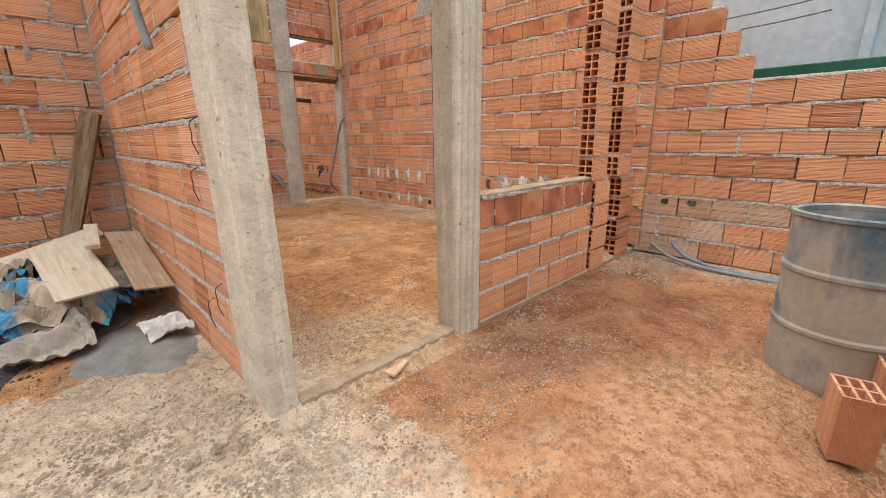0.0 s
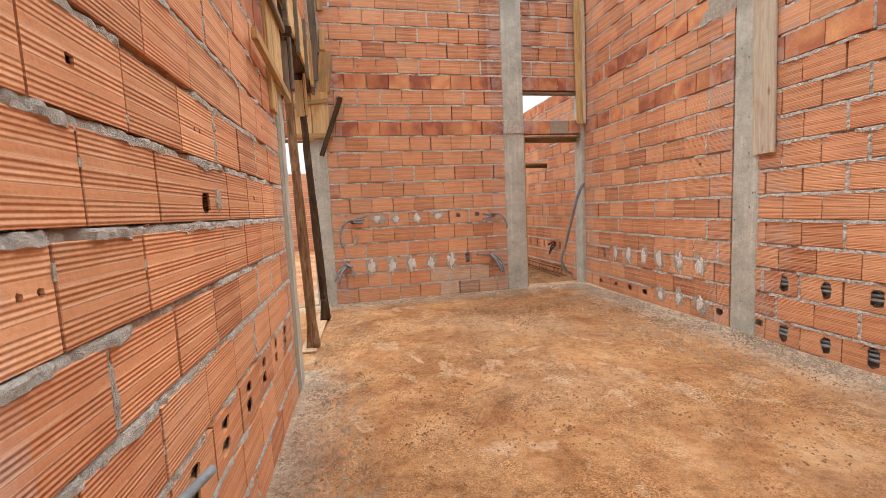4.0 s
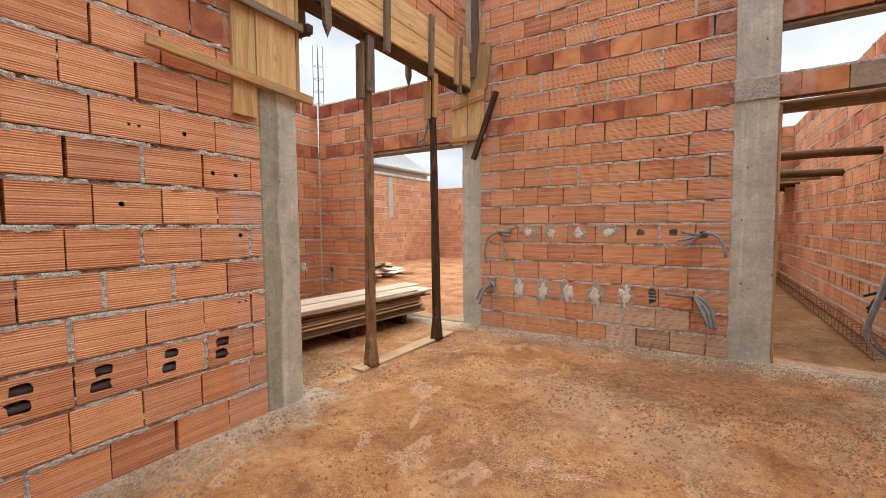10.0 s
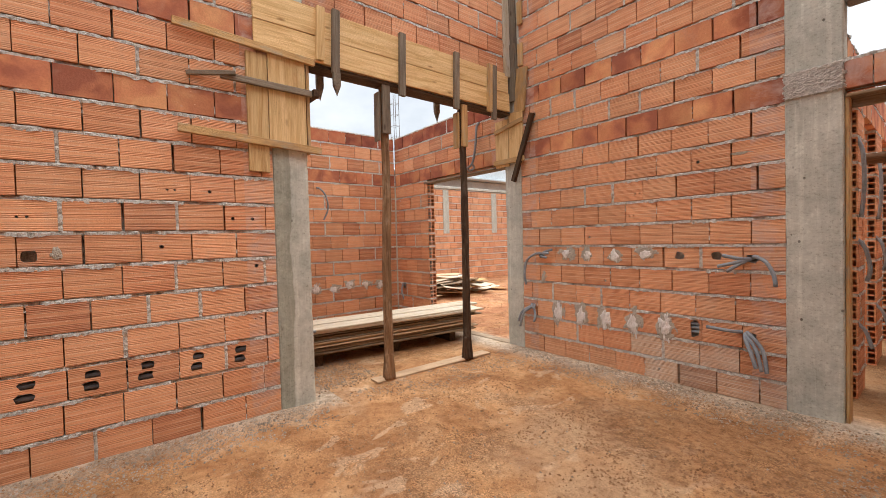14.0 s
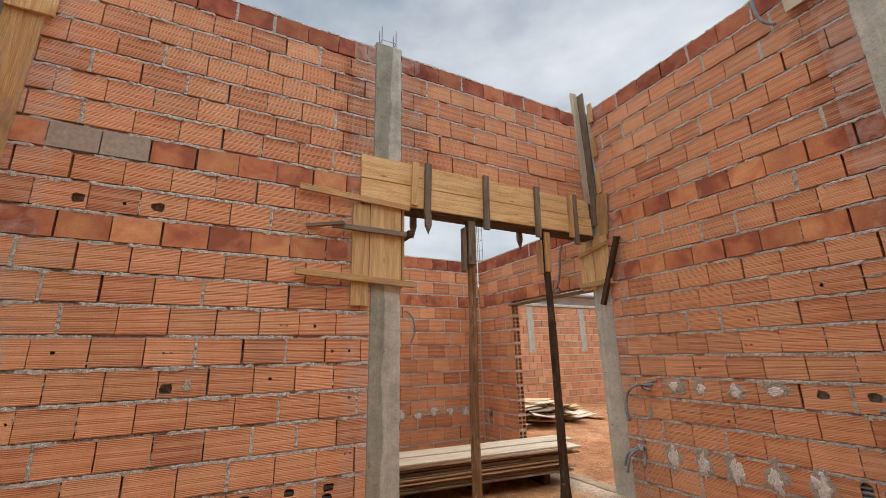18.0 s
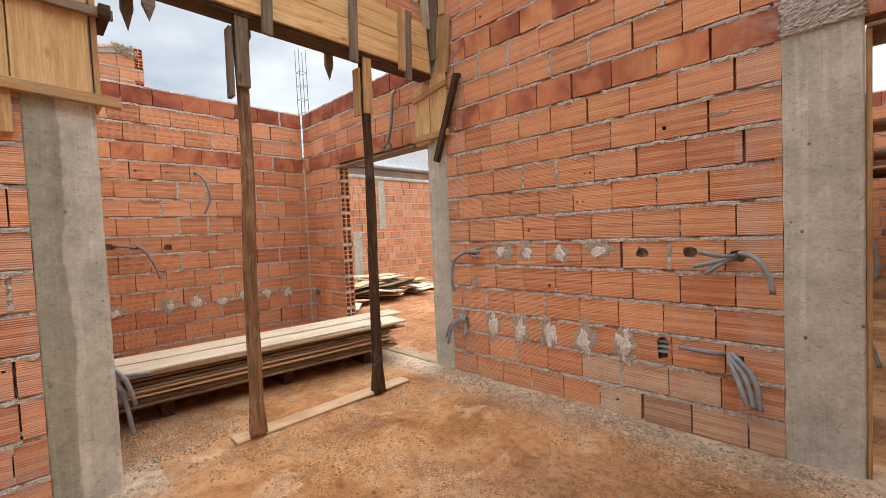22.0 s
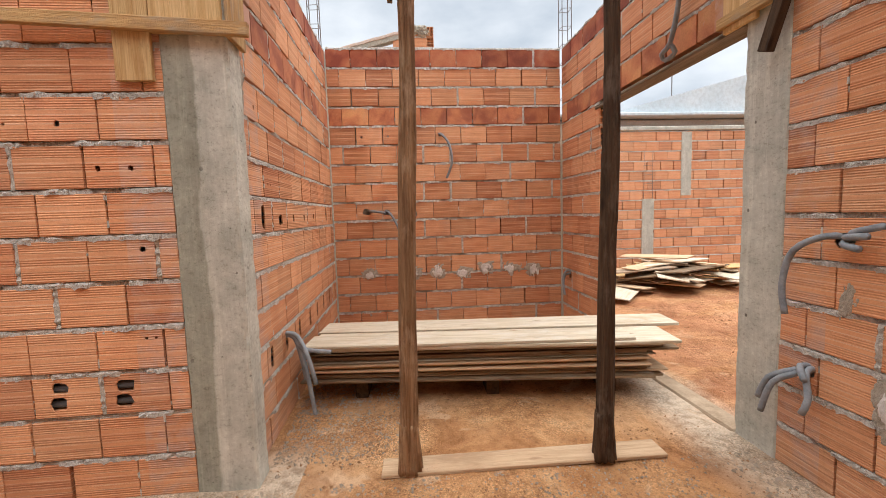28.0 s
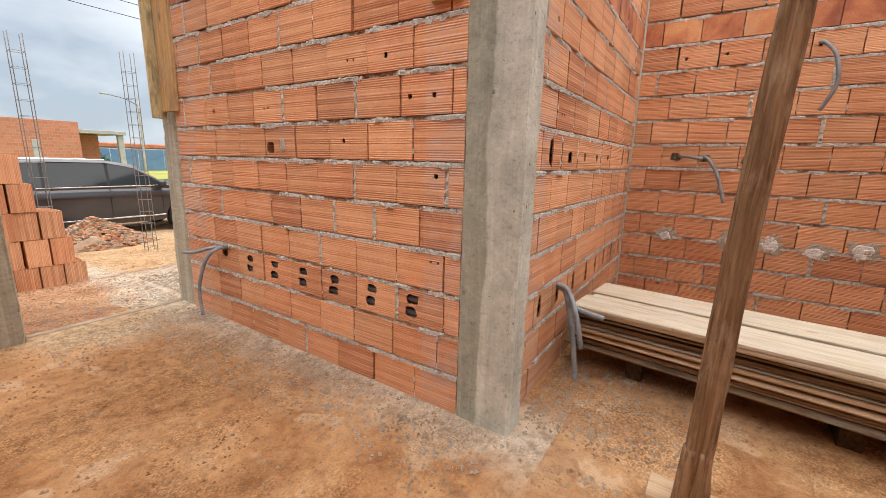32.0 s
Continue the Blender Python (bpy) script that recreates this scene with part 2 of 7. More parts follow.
def rocky(name, lo, hi, scale=14.0, rough=0.95, bump=0.7, dist=0.006, stretch=(1, 1, 1), speck=None):
    n = Nodes(name)
    a = n.noise(scale, 6, 0.65, stretch)
    b = n.noise(scale * 9, 4, 0.6, stretch)
    col = n.ramp(a, [(0.3, lo), (0.7, hi)])
    col = n.mix(n.ramp(b, [(0.35, 0.35), (0.6, 0.0)]), col, n.mix(1.0, col, (0.62, 0.6, 0.58), "MULTIPLY"))
    if speck:
        col = n.mix(n.ramp(n.noise(scale * 3, 2, 0.5), [(0.66, 0.0), (0.7, 0.8)]), col, speck)
    h = n.math("ADD", n.math("MULTIPLY", a, 0.7), n.math("MULTIPLY", b, 0.5))
    return n.done(col, rough, n.bump(h, bump, dist), spec=0.2)


M["house_brick"] = speckled_wall("far_house_brick", (0.46, 0.165, 0.09), (0.56, 0.22, 0.12))
M["mortar"] = rocky("grey_mortar", (0.44, 0.42, 0.38), (0.86, 0.83, 0.775), 42, bump=1.0, dist=0.018, speck=(0.80, 0.77, 0.71))
M["plaster"] = rocky("white_filler", (0.68, 0.665, 0.64), (0.95, 0.945, 0.93), 34, bump=0.75, dist=0.012, stretch=(1.4, 1.4, 0.5))
M["smear"] = rocky("mortar_smear", (0.34, 0.315, 0.265), (0.62, 0.58, 0.50), 30, bump=1.0, dist=0.012)
M["kerb"] = rocky("dusty_kerb_concrete", (0.27, 0.195, 0.13), (0.47, 0.36, 0.255), 7, bump=0.9)
M["block_grey"] = rocky("grey_block", (0.34, 0.29, 0.24), (0.50, 0.44, 0.37), 30)
M["gravel"] = rocky("dark_gravel", (0.035, 0.037, 0.04), (0.16, 0.165, 0.17), 60, bump=1.0, dist=0.015)
M["cement"] = rocky("spilled_cement", (0.15, 0.148, 0.142), (0.28, 0.275, 0.262), 5, bump=0.4)
M["pebble"] = rocky("pebble_stone", (0.24, 0.185, 0.135), (0.54, 0.455, 0.365), 3)
M["stone_pale"] = rocky("pale_crushed_stone", (0.30, 0.265, 0.22), (0.62, 0.57, 0.50), 3)
M["ridge"] = rocky("pale_ridge_tile", (0.56, 0.44, 0.37), (0.78, 0.66, 0.58), 8, bump=0.3)
M["chip_pale"] = rocky("dusty_clay_chip", (0.52, 0.32, 0.20), (0.74, 0.50, 0.34), 16, bump=0.4)
M["clod"] = rocky("soil_clod", (0.25, 0.125, 0.060), (0.54, 0.33, 0.185), 3)
M["rubble"] = rocky("clay_rubble", (0.20, 0.12, 0.08), (0.42, 0.28, 0.19), 8)
M["brick_chip"] = rocky("broken_clay", (0.42, 0.17, 0.09), (0.64, 0.31, 0.17), 9)
M["sand"] = rocky("yellow_sand", (0.40, 0.26, 0.145), (0.58, 0.41, 0.25), 8, bump=0.5)
M["asphalt"] = rocky("asphalt", (0.075, 0.077, 0.08), (0.125, 0.127, 0.13), 3, bump=0.3)
M["concrete_road"] = rocky("pale_concrete", (0.42, 0.39, 0.35), (0.58, 0.55, 0.50), 2, bump=0.3)
M["grass"] = rocky("dry_grass", (0.22, 0.24, 0.05), (0.46, 0.44, 0.13), 0.6, bump=0.3)
M["white_wall"] = rocky("pale_blue_render", (0.47, 0.56, 0.63), (0.60, 0.68, 0.74), 1.2, bump=0.15)
M["grey_render"] = rocky("grey_render", (0.36, 0.35, 0.33), (0.50, 0.49, 0.46), 2.0, bump=0.2)
M["roof_metal"] = rocky("pale_sheet_roof", (0.58, 0.68, 0.74), (0.70, 0.78, 0.83), 1.0, rough=0.5, bump=0.05)
M["green_paint"] = rocky("green_painted_steel", (0.02, 0.10, 0.065), (0.035, 0.16, 0.10), 4, rough=0.5, bump=0.1)
M["blue_sheet"] = rocky("blue_hoarding", (0.10, 0.19, 0.32), (0.16, 0.27, 0.42), 1.0, rough=0.6, bump=0.1)
M["pipe"] = rocky("grey_conduit", (0.18, 0.205, 0.23), (0.34, 0.375, 0.41), 12, rough=0.45, bump=0.2)
M["pipe_dark"] = rocky("dark_grey_conduit", (0.060, 0.066, 0.076), (0.12, 0.13, 0.145), 12, rough=0.45, bump=0.2)
M["pipe_black"] = rocky("black_hose", (0.02, 0.02, 0.022), (0.05, 0.05, 0.055), 12, rough=0.5, bump=0.2)
M["steel"] = rocky("rebar_steel", (0.14, 0.12, 0.11), (0.27, 0.25, 0.24), 30, rough=0.6)
M["rust"] = rocky("rusty_wire", (0.10, 0.045, 0.025), (0.20, 0.09, 0.05), 30)
M["leaf"] = rocky("shrub_leaf", (0.03, 0.07, 0.015), (0.09, 0.16, 0.04), 3, bump=0.2)
M["bag_grey"] = rocky("grey_dusty_sack", (0.10, 0.09, 0.08), (0.33, 0.30, 0.26), 7, rough=0.8)
M["bag_grey"] = rocky("dusty_paper_sack", (0.25, 0.225, 0.195), (0.50, 0.45, 0.385), 6, rough=0.8)
M["bag_white"] = rocky("white_sack", (0.50, 0.48, 0.46), (0.74, 0.72, 0.70), 7, rough=0.7)
M["roof_tile"] = rocky("orange_roof", (0.45, 0.16, 0.08), (0.60, 0.26, 0.14), 2)


def concrete_material(name, lo, hi, damp=0.0, sawn=0.0, grain_face=False):
    n = Nodes(name)
    grain = n.noise(6.0, 6, 0.7, (9, 9, 0.5), distort=0.5)
    spot = n.noise(4.0, 5, 0.7)
    wet = n.noise(1.7, 3, 0.5, (1.5, 1.5, 0.5), distort=0.5)
    col = n.ramp(spot, [(0.32, lo), (0.66, hi)])
    col = n.mix(n.ramp(grain, [(0.38, 0.3 if not sawn else 0.12), (0.58, 0.0)]), col, n.mix(1.0, col, (0.74, 0.72, 0.68), "MULTIPLY"))
    col = n.mix(n.ramp(wet, [(0.54 - damp, 0.0), (0.64 - damp, 0.4)]), col, n.mix(1.0, col, (0.62, 0.62, 0.59), "MULTIPLY"))
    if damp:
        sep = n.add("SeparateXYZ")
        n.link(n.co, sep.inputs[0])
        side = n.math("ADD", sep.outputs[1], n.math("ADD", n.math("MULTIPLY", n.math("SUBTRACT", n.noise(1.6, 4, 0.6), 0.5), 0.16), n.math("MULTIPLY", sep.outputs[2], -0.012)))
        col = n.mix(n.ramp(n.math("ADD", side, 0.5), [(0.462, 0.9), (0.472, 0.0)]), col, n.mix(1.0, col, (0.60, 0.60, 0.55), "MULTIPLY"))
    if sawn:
        # wet streaks, plus shade painted over every face turned to +y and +x
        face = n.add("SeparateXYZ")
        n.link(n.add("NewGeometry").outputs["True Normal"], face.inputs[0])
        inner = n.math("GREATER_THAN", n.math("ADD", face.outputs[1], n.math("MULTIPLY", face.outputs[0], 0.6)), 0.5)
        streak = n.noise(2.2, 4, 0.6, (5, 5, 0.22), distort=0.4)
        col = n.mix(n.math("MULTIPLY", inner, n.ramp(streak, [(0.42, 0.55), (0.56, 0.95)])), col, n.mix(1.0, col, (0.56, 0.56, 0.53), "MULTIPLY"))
    if grain_face:
        sheet = n.add("TexWave", Scale=5.0, Distortion=5.5, Detail=3.0)
        sheet.inputs["Detail Scale"].default_value = 0.8
        n.link(n.scaled((1, 1, 0.10)), sheet.inputs["Vector"])
        col = n.mix(n.ramp(sheet.outputs[1], [(0.2, 0.45), (0.5, 0.0)]), col, n.mix(1.0, col, (0.70, 0.68, 0.62), "MULTIPLY"))
    pits = n.noise(38.0, 2, 0.5)
    col = n.mix(n.ramp(pits, [(0.22, 0.7), (0.27, 0.0)]), col, (0.12, 0.115, 0.10))
    pock = n.add("TexVoronoi", Scale=11.0)
    n.link(n.scaled((1, 1, 0.8)), pock.inputs["Vector"])
    keep = n.ramp(n.noise(3.0, 3, 0.6), [(0.46, 0.0), (0.56, 0.85)])
    hole = n.math("MULTIPLY", n.ramp(pock.outputs["Distance"], [(0.07, 1.0), (0.11, 0.0)]), keep)
    col = n.mix(hole, col, (0.11, 0.105, 0.09))
    trail = n.noise(3.0, 5, 0.65, (7, 7, 0.25), distort=0.3)
    col = n.mix(n.ramp(trail, [(0.56, 0.0), (0.64, 0.4)]), col, n.mix(1.0, col, 1.35, "MULTIPLY"))
    saw = n.noise(5.0, 4, 0.65, (1.2, 1.2, 38))
    col = n.mix(n.ramp(saw, [(0.36, sawn), (0.52, 0.0)]), col, n.mix(1.0, col, (0.74, 0.72, 0.68), "MULTIPLY"))
    col = n.mix(n.ramp(saw, [(0.55, 0.0), (0.66, sawn)]), col, (0.80, 0.775, 0.71))
    speck = n.noise(46.0, 5, 0.75, (1, 1, 1.4))
    col = n.mix(n.ramp(speck, [(0.34, 0.6), (0.46, 0.0)]), col, n.mix(1.0, col, (0.50, 0.49, 0.45), "MULTIPLY"))
    col = n.mix(n.ramp(speck, [(0.56, 0.0), (0.7, 0.6)]), col, n.mix(1.0, col, 1.4, "MULTIPLY"))
    h = n.math("ADD", n.math("MULTIPLY", n.math("ADD", n.math("ADD", grain, speck), n.math("MULTIPLY", saw, 2.0 * sawn)), 0.5), n.math("SUBTRACT", n.math("MULTIPLY", n.ramp(pits, [(0.21, 0.0), (0.30, 1.0)]), 0.8), n.math("MULTIPLY", hole, 1.2)))
    return n.done(col, 0.9, n.bump(h, 0.7, 0.005), spec=0.2)


M["concrete"] = concrete_material("cast_concrete", (0.38, 0.39, 0.345), (0.615, 0.625, 0.56))
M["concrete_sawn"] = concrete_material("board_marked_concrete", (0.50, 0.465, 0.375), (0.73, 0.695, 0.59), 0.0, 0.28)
M["concrete_grain"] = concrete_material("grain_printed_concrete", (0.50, 0.465, 0.375), (0.71, 0.675, 0.575), 0.0, 0.12, True)
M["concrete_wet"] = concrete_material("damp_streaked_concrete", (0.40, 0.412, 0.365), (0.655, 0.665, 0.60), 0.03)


def wood_material(name, lo, hi, knot, streak=1.0, rough=0.8, grey=None, upright=False, fine=10.0):
    n = Nodes(name)
    def run(a, b):
        return (b, b, a) if upright else (a, b, b)
    rnd = n.add("ObjectInfo").outputs["Random"]
    off = n.add("CombineXYZ")
    for i, k in enumerate((13.0, 29.0, 7.0)):
        n.link(n.math("MULTIPLY", rnd, k), off.inputs[i])
    shift = off.outputs[0]
    ring = n.noise(3.0, 4, 0.6, run(0.5, 9), shift, 1.2)
    fibre = n.noise(fine, 5, 0.7, run(0.6, 22), shift)
    blot = n.noise(2.2, 5, 0.65, run(0.8, 2), shift)
    col = n.ramp(ring, [(0.3, lo), (0.62, hi)])
    col = n.mix(n.ramp(fibre, [(0.35, min(0.95, 0.5 * streak)), (0.62, 0.0)]), col, n.mix(1.0, col, (0.6, 0.52, 0.42), "MULTIPLY"))
    col = n.mix(n.ramp(blot, [(0.55, 0.0), (0.68, 0.7)]), col, knot)
    eye = n.add("TexVoronoi", Scale=3.4)
    n.link(n.scaled(run(0.8, 2.4), shift), eye.inputs["Vector"])
    col = n.mix(n.ramp(eye.outputs["Distance"], [(0.05, 0.8), (0.13, 0.0)]), col, n.mix(1.0, knot, (0.6, 0.5, 0.45), "MULTIPLY"))
    if grey:
        col = n.mix(n.ramp(n.noise(5.0, 4, 0.7, run(1, 3), shift), [(0.5, 0.0), (0.7, 0.7)]), col, grey)
    mould = n.math("MULTIPLY", n.ramp(n.noise(70.0, 4, 0.7, run(1, 2), shift), [(0.58, 0.0), (0.66, 1.0)]), n.ramp(n.noise(4.0, 4, 0.7, offset=shift), [(0.50, 0.0), (0.66, 0.65)]))
    col = n.mix(mould, col, n.mix(1.0, col, (0.34, 0.32, 0.28), "MULTIPLY"))
    tint = n.ramp(rnd, [(0.0, 0.82), (1.0, 1.1)])
    col = n.mix(1.0, col, tint, "MULTIPLY")
    return n.done(col, rough, n.bump(n.math("ADD", ring, fibre), 0.8, 0.006), spec=0.25)


M["pine"] = wood_material("new_pine_board", (0.62, 0.37, 0.14), (0.88, 0.65, 0.34), (0.50, 0.27, 0.10), 0.9)
M["pine_d"] = wood_material("stained_pine_board", (0.50, 0.29, 0.11), (0.74, 0.50, 0.24), (0.30, 0.20, 0.12), 1.3, grey=(0.40, 0.36, 0.28))
M["pale"] = wood_material("pale_plank", (0.54, 0.45, 0.32), (0.76, 0.68, 0.54), (0.48, 0.36, 0.23), 0.8, grey=(0.70, 0.65, 0.58))
M["brown"] = wood_material("brown_plank", (0.16, 0.10, 0.055), (0.33, 0.23, 0.14), (0.10, 0.06, 0.04), 1.2, grey=(0.34, 0.29, 0.23))
M["post"] = wood_material("dark_timber_post", (0.15, 0.080, 0.040), (0.40, 0.245, 0.135), (0.09, 0.05, 0.028), 2.0, grey=(0.50, 0.36, 0.24), upright=True, fine=4.0)
M["post_black"] = wood_material("blackened_timber_post", (0.045, 0.027, 0.016), (0.11, 0.066, 0.038), (0.03, 0.02, 0.014), 2.0, grey=(0.17, 0.13, 0.10), upright=True, fine=4.0)
M["log"] = wood_material("dark_round_strut", (0.085, 0.045, 0.022), (0.20, 0.115, 0.06), (0.05, 0.03, 0.018), 1.6)
M["dark_board"] = wood_material("blackened_board", (0.05, 0.03, 0.018), (0.13, 0.08, 0.045), (0.03, 0.02, 0.014), 1.5)
M["greywood"] = wood_material("weathered_batten", (0.17, 0.135, 0.10), (0.31, 0.26, 0.20), (0.12, 0.09, 0.07), 1.3)
M["brown_ply"] = wood_material("brown_ply", (0.34, 0.23, 0.15), (0.50, 0.37, 0.26), (0.26, 0.17, 0.11), 1.0, grey=(0.50, 0.42, 0.34))
M["dusty"] = wood_material("dusty_board", (0.52, 0.35, 0.21), (0.72, 0.53, 0.35), (0.42, 0.27, 0.16), 1.0, grey=(0.66, 0.44, 0.28))
M["fungus"] = wood_material("mould_spotted_board", (0.60, 0.48, 0.26), (0.72, 0.60, 0.36), (0.07, 0.06, 0.04), 1.2)


def soil_material():
    n = Nodes("compacted_red_soil")
    big = n.noise(0.55, 5, 0.62, distort=0.3)
    mid = n.noise(2.1, 6, 0.68, distort=0.5)
    fine = n.noise(16.0, 5, 0.7)
    grit = n.noise(150.0, 3, 0.7)
    col = n.ramp(mid, [(0.28, (0.25, 0.108, 0.047)), (0.42, (0.42, 0.208, 0.092)), (0.56, (0.55, 0.305, 0.148)), (0.74, (0.64, 0.41, 0.235))])
    col = n.mix(n.ramp(big, [(0.52, 0.0), (0.64, 0.5)]), col, (0.49, 0.36, 0.24))
    damp = n.noise(0.8, 5, 0.65, (1.0, 0.8, 1), distort=0.3)
    col = n.mix(n.ramp(damp, [(0.55, 0.0), (0.68, 0.5)]), col, (0.23, 0.105, 0.05))
    scuff = n.noise(3.6, 3, 0.5, (1.0, 0.75, 1), distort=0.7)
    col = n.mix(n.ramp(scuff, [(0.60, 0.0), (0.64, 0.65)]), col, (0.60, 0.41, 0.265))
    # redder undisturbed earth in the yard and the forecourt
    place_co = n.add("SeparateXYZ")
    n.link(n.co, place_co.inputs[0])
    warp = n.math("MULTIPLY", n.math("SUBTRACT", n.noise(1.1, 4, 0.65), 0.5), 2.2)
    px, py = n.math("ADD", place_co.outputs[0], warp), place_co.outputs[1]
    back = n.math("MULTIPLY", n.math("LESS_THAN", place_co.outputs[0], 0.4), n.math("GREATER_THAN", py, 7.5))
    front = n.math("MULTIPLY", n.math("GREATER_THAN", px, 0.6), n.math("LESS_THAN", py, 1.62))
    red = n.math("MULTIPLY", n.math("MAXIMUM", back, front), n.ramp(n.noise(1.3, 5, 0.65, distort=0.7), [(0.36, 0.15), (0.55, 0.95)]))
    col = n.mix(red, col, n.ramp(mid, [(0.35, (0.29, 0.118, 0.058)), (0.65, (0.53, 0.265, 0.142))]))
    # the corridor's shade painted into the soil colour, darker between its walls
    lane_shade = n.math("MULTIPLY", n.math("GREATER_THAN", place_co.outputs[0], 3.4), n.math("GREATER_THAN", py, 7.7))
    col = n.mix(n.math("MULTIPLY", lane_shade, n.ramp(n.noise(1.7, 4, 0.6, distort=0.5), [(0.3, 0.85), (0.65, 0.4)])), col, (0.19, 0.105, 0.05))
    # dark trodden mud before the low wall, paler packed earth farther out
    def blot(v, at, reach):
        return n.math("MAXIMUM", 0.0, n.math("SUBTRACT", 1.0, n.math("DIVIDE", n.math("ABSOLUTE", n.math("SUBTRACT", v, at)), reach)))
    true_x = place_co.outputs[0]
    edge = n.math("MULTIPLY", n.math("SUBTRACT", n.noise(1.9, 6, 0.68, distort=0.6), 0.5), 1.5)
    mud = n.math("ADD", n.math("MULTIPLY", blot(true_x, 2.75, 1.7), blot(py, 1.15, 1.0)), edge)
    mud = n.math("MULTIPLY", n.math("LESS_THAN", py, 1.66), n.ramp(mud, [(0.22, 0.0), (0.42, 0.8)]))
    col = n.mix(mud, col, n.ramp(mid, [(0.35, (0.175, 0.070, 0.038)), (0.65, (0.36, 0.165, 0.092))]))
    packed = n.math("ADD", n.math("MULTIPLY", blot(true_x, 1.7, 1.3), blot(py, 0.15, 0.9)), edge)
    packed = n.math("MULTIPLY", n.math("LESS_THAN", py, 1.5), n.ramp(packed, [(0.15, 0.0), (0.45, 0.8)]))
    col = n.mix(packed, col, n.ramp(fine, [(0.35, (0.46, 0.25, 0.14)), (0.65, (0.62, 0.38, 0.235))]))
    outer = n.math("MULTIPLY", n.math("LESS_THAN", n.math("ADD", py, warp), -0.4), n.ramp(mid, [(0.3, 0.3), (0.6, 0.75)]))
    col = n.mix(outer, col, n.ramp(fine, [(0.35, (0.42, 0.27, 0.15)), (0.65, (0.56, 0.40, 0.245))]))
    # damp crumbly soil before the doorway
    wet = n.math("ADD", n.math("MULTIPLY", blot(true_x, 3.1, 1.5), blot(place_co.outputs[1], 6.45, 1.0)), n.math("MULTIPLY", edge, 0.55))
    wet = n.math("MULTIPLY", n.math("GREATER_THAN", place_co.outputs[1], 5.2), n.ramp(wet, [(0.30, 0.0), (0.52, 0.6)]))
    col = n.mix(wet, col, n.ramp(fine, [(0.35, (0.20, 0.092, 0.042)), (0.65, (0.40, 0.215, 0.105))]))
    # pale sandy earth swept on the inner side of the threshold
    sand = n.math("ADD", n.math("MULTIPLY", blot(true_x, 1.25, 0.8), blot(place_co.outputs[1], 1.8, 0.75)), n.math("MULTIPLY", edge, 0.35))
    sand = n.math("MULTIPLY", n.math("GREATER_THAN", place_co.outputs[1], 1.5), n.ramp(sand, [(0.22, 0.0), (0.48, 0.75)]))
    col = n.mix(sand, col, n.ramp(fine, [(0.35, (0.46, 0.315, 0.19)), (0.65, (0.66, 0.50, 0.33))]))
    crumb = n.math("ADD", n.math("MULTIPLY", blot(true_x, 1.2, 1.3), blot(place_co.outputs[1], 3.0, 1.1)), n.math("MULTIPLY", edge, 0.6))
    crumb = n.math("MULTIPLY", n.math("GREATER_THAN", true_x, 0.64), n.ramp(crumb, [(0.32, 0.0), (0.55, 0.5)]))
    col = n.mix(crumb, col, n.ramp(fine, [(0.35, (0.23, 0.108, 0.045)), (0.65, (0.42, 0.23, 0.11))]))
    # cement dust and crushed stone trodden along the walls and by the entrance
    sep = n.add("SeparateXYZ")
    n.link(n.co, sep.inputs[0])
    sx, sy = sep.outputs[0], sep.outputs[1]
    drift = n.math("MULTIPLY", n.math("SUBTRACT", n.noise(1.4, 4, 0.65), 0.5), 1.8)
    near_b = n.math("SUBTRACT", 1.0, n.math("DIVIDE", n.math("ABSOLUTE", n.math("SUBTRACT", sy, 7.4)), 0.34))
    near_r = n.math("SUBTRACT", 1.0, n.math("DIVIDE", n.math("ABSOLUTE", n.math("SUBTRACT", sx, 4.5)), 0.5))
    opening = n.math("LESS_THAN", n.math("ABSOLUTE", n.math("SUBTRACT", sy, 6.2)), 1.15)
    near_l = n.math("SUBTRACT", n.math("SUBTRACT", 1.0, opening), n.math("DIVIDE", n.math("ABSOLUTE", n.math("SUBTRACT", sx, 0.6)), 0.38))
    strip = n.math("MAXIMUM", n.math("MAXIMUM", near_b, n.math("MULTIPLY", near_r, n.math("LESS_THAN", sy, 7.5))), near_l)
    yard = n.math("MULTIPLY", n.math("LESS_THAN", n.math("ADD", sx, drift), 0.8), n.math("LESS_THAN", n.math("ADD", sy, drift), 2.7))
    yard = n.math("MULTIPLY", yard, n.math("GREATER_THAN", n.math("ADD", sy, drift), -0.5))
    strip = n.math("MAXIMUM", strip, n.math("MULTIPLY", yard, n.math("ADD", n.math("MULTIPLY", n.math("LESS_THAN", sx, 0.62), 0.5), 0.6)))
    gm = n.math("MULTIPLY", n.math("MAXIMUM", strip, 0.0), n.ramp(n.noise(3.3, 6, 0.72, distort=0.6), [(0.24, 0.2), (0.48, 1.0)]))
    col = n.mix(n.math("MINIMUM", gm, 0.74), col, n.ramp(n.math("ADD", n.math("MULTIPLY", mid, 0.6), n.math("MULTIPLY", fine, 0.4)), [(0.36, (0.39, 0.33, 0.26)), (0.62, (0.66, 0.585, 0.485))]))
    col = n.mix(n.ramp(fine, [(0.36, 0.6), (0.52, 0.0)]), col, n.mix(1.0, col, (0.6, 0.53, 0.47), "MULTIPLY"))
    col = n.mix(n.ramp(grit, [(0.33, 0.5), (0.45, 0.0)]), col, n.mix(1.0, col, (0.45, 0.38, 0.33), "MULTIPLY"))
    col = n.mix(n.ramp(grit, [(0.62, 0.0), (0.72, 0.35)]), col, (0.62, 0.46, 0.33))
    grains = n.add("TexVoronoi", Scale=130.0)
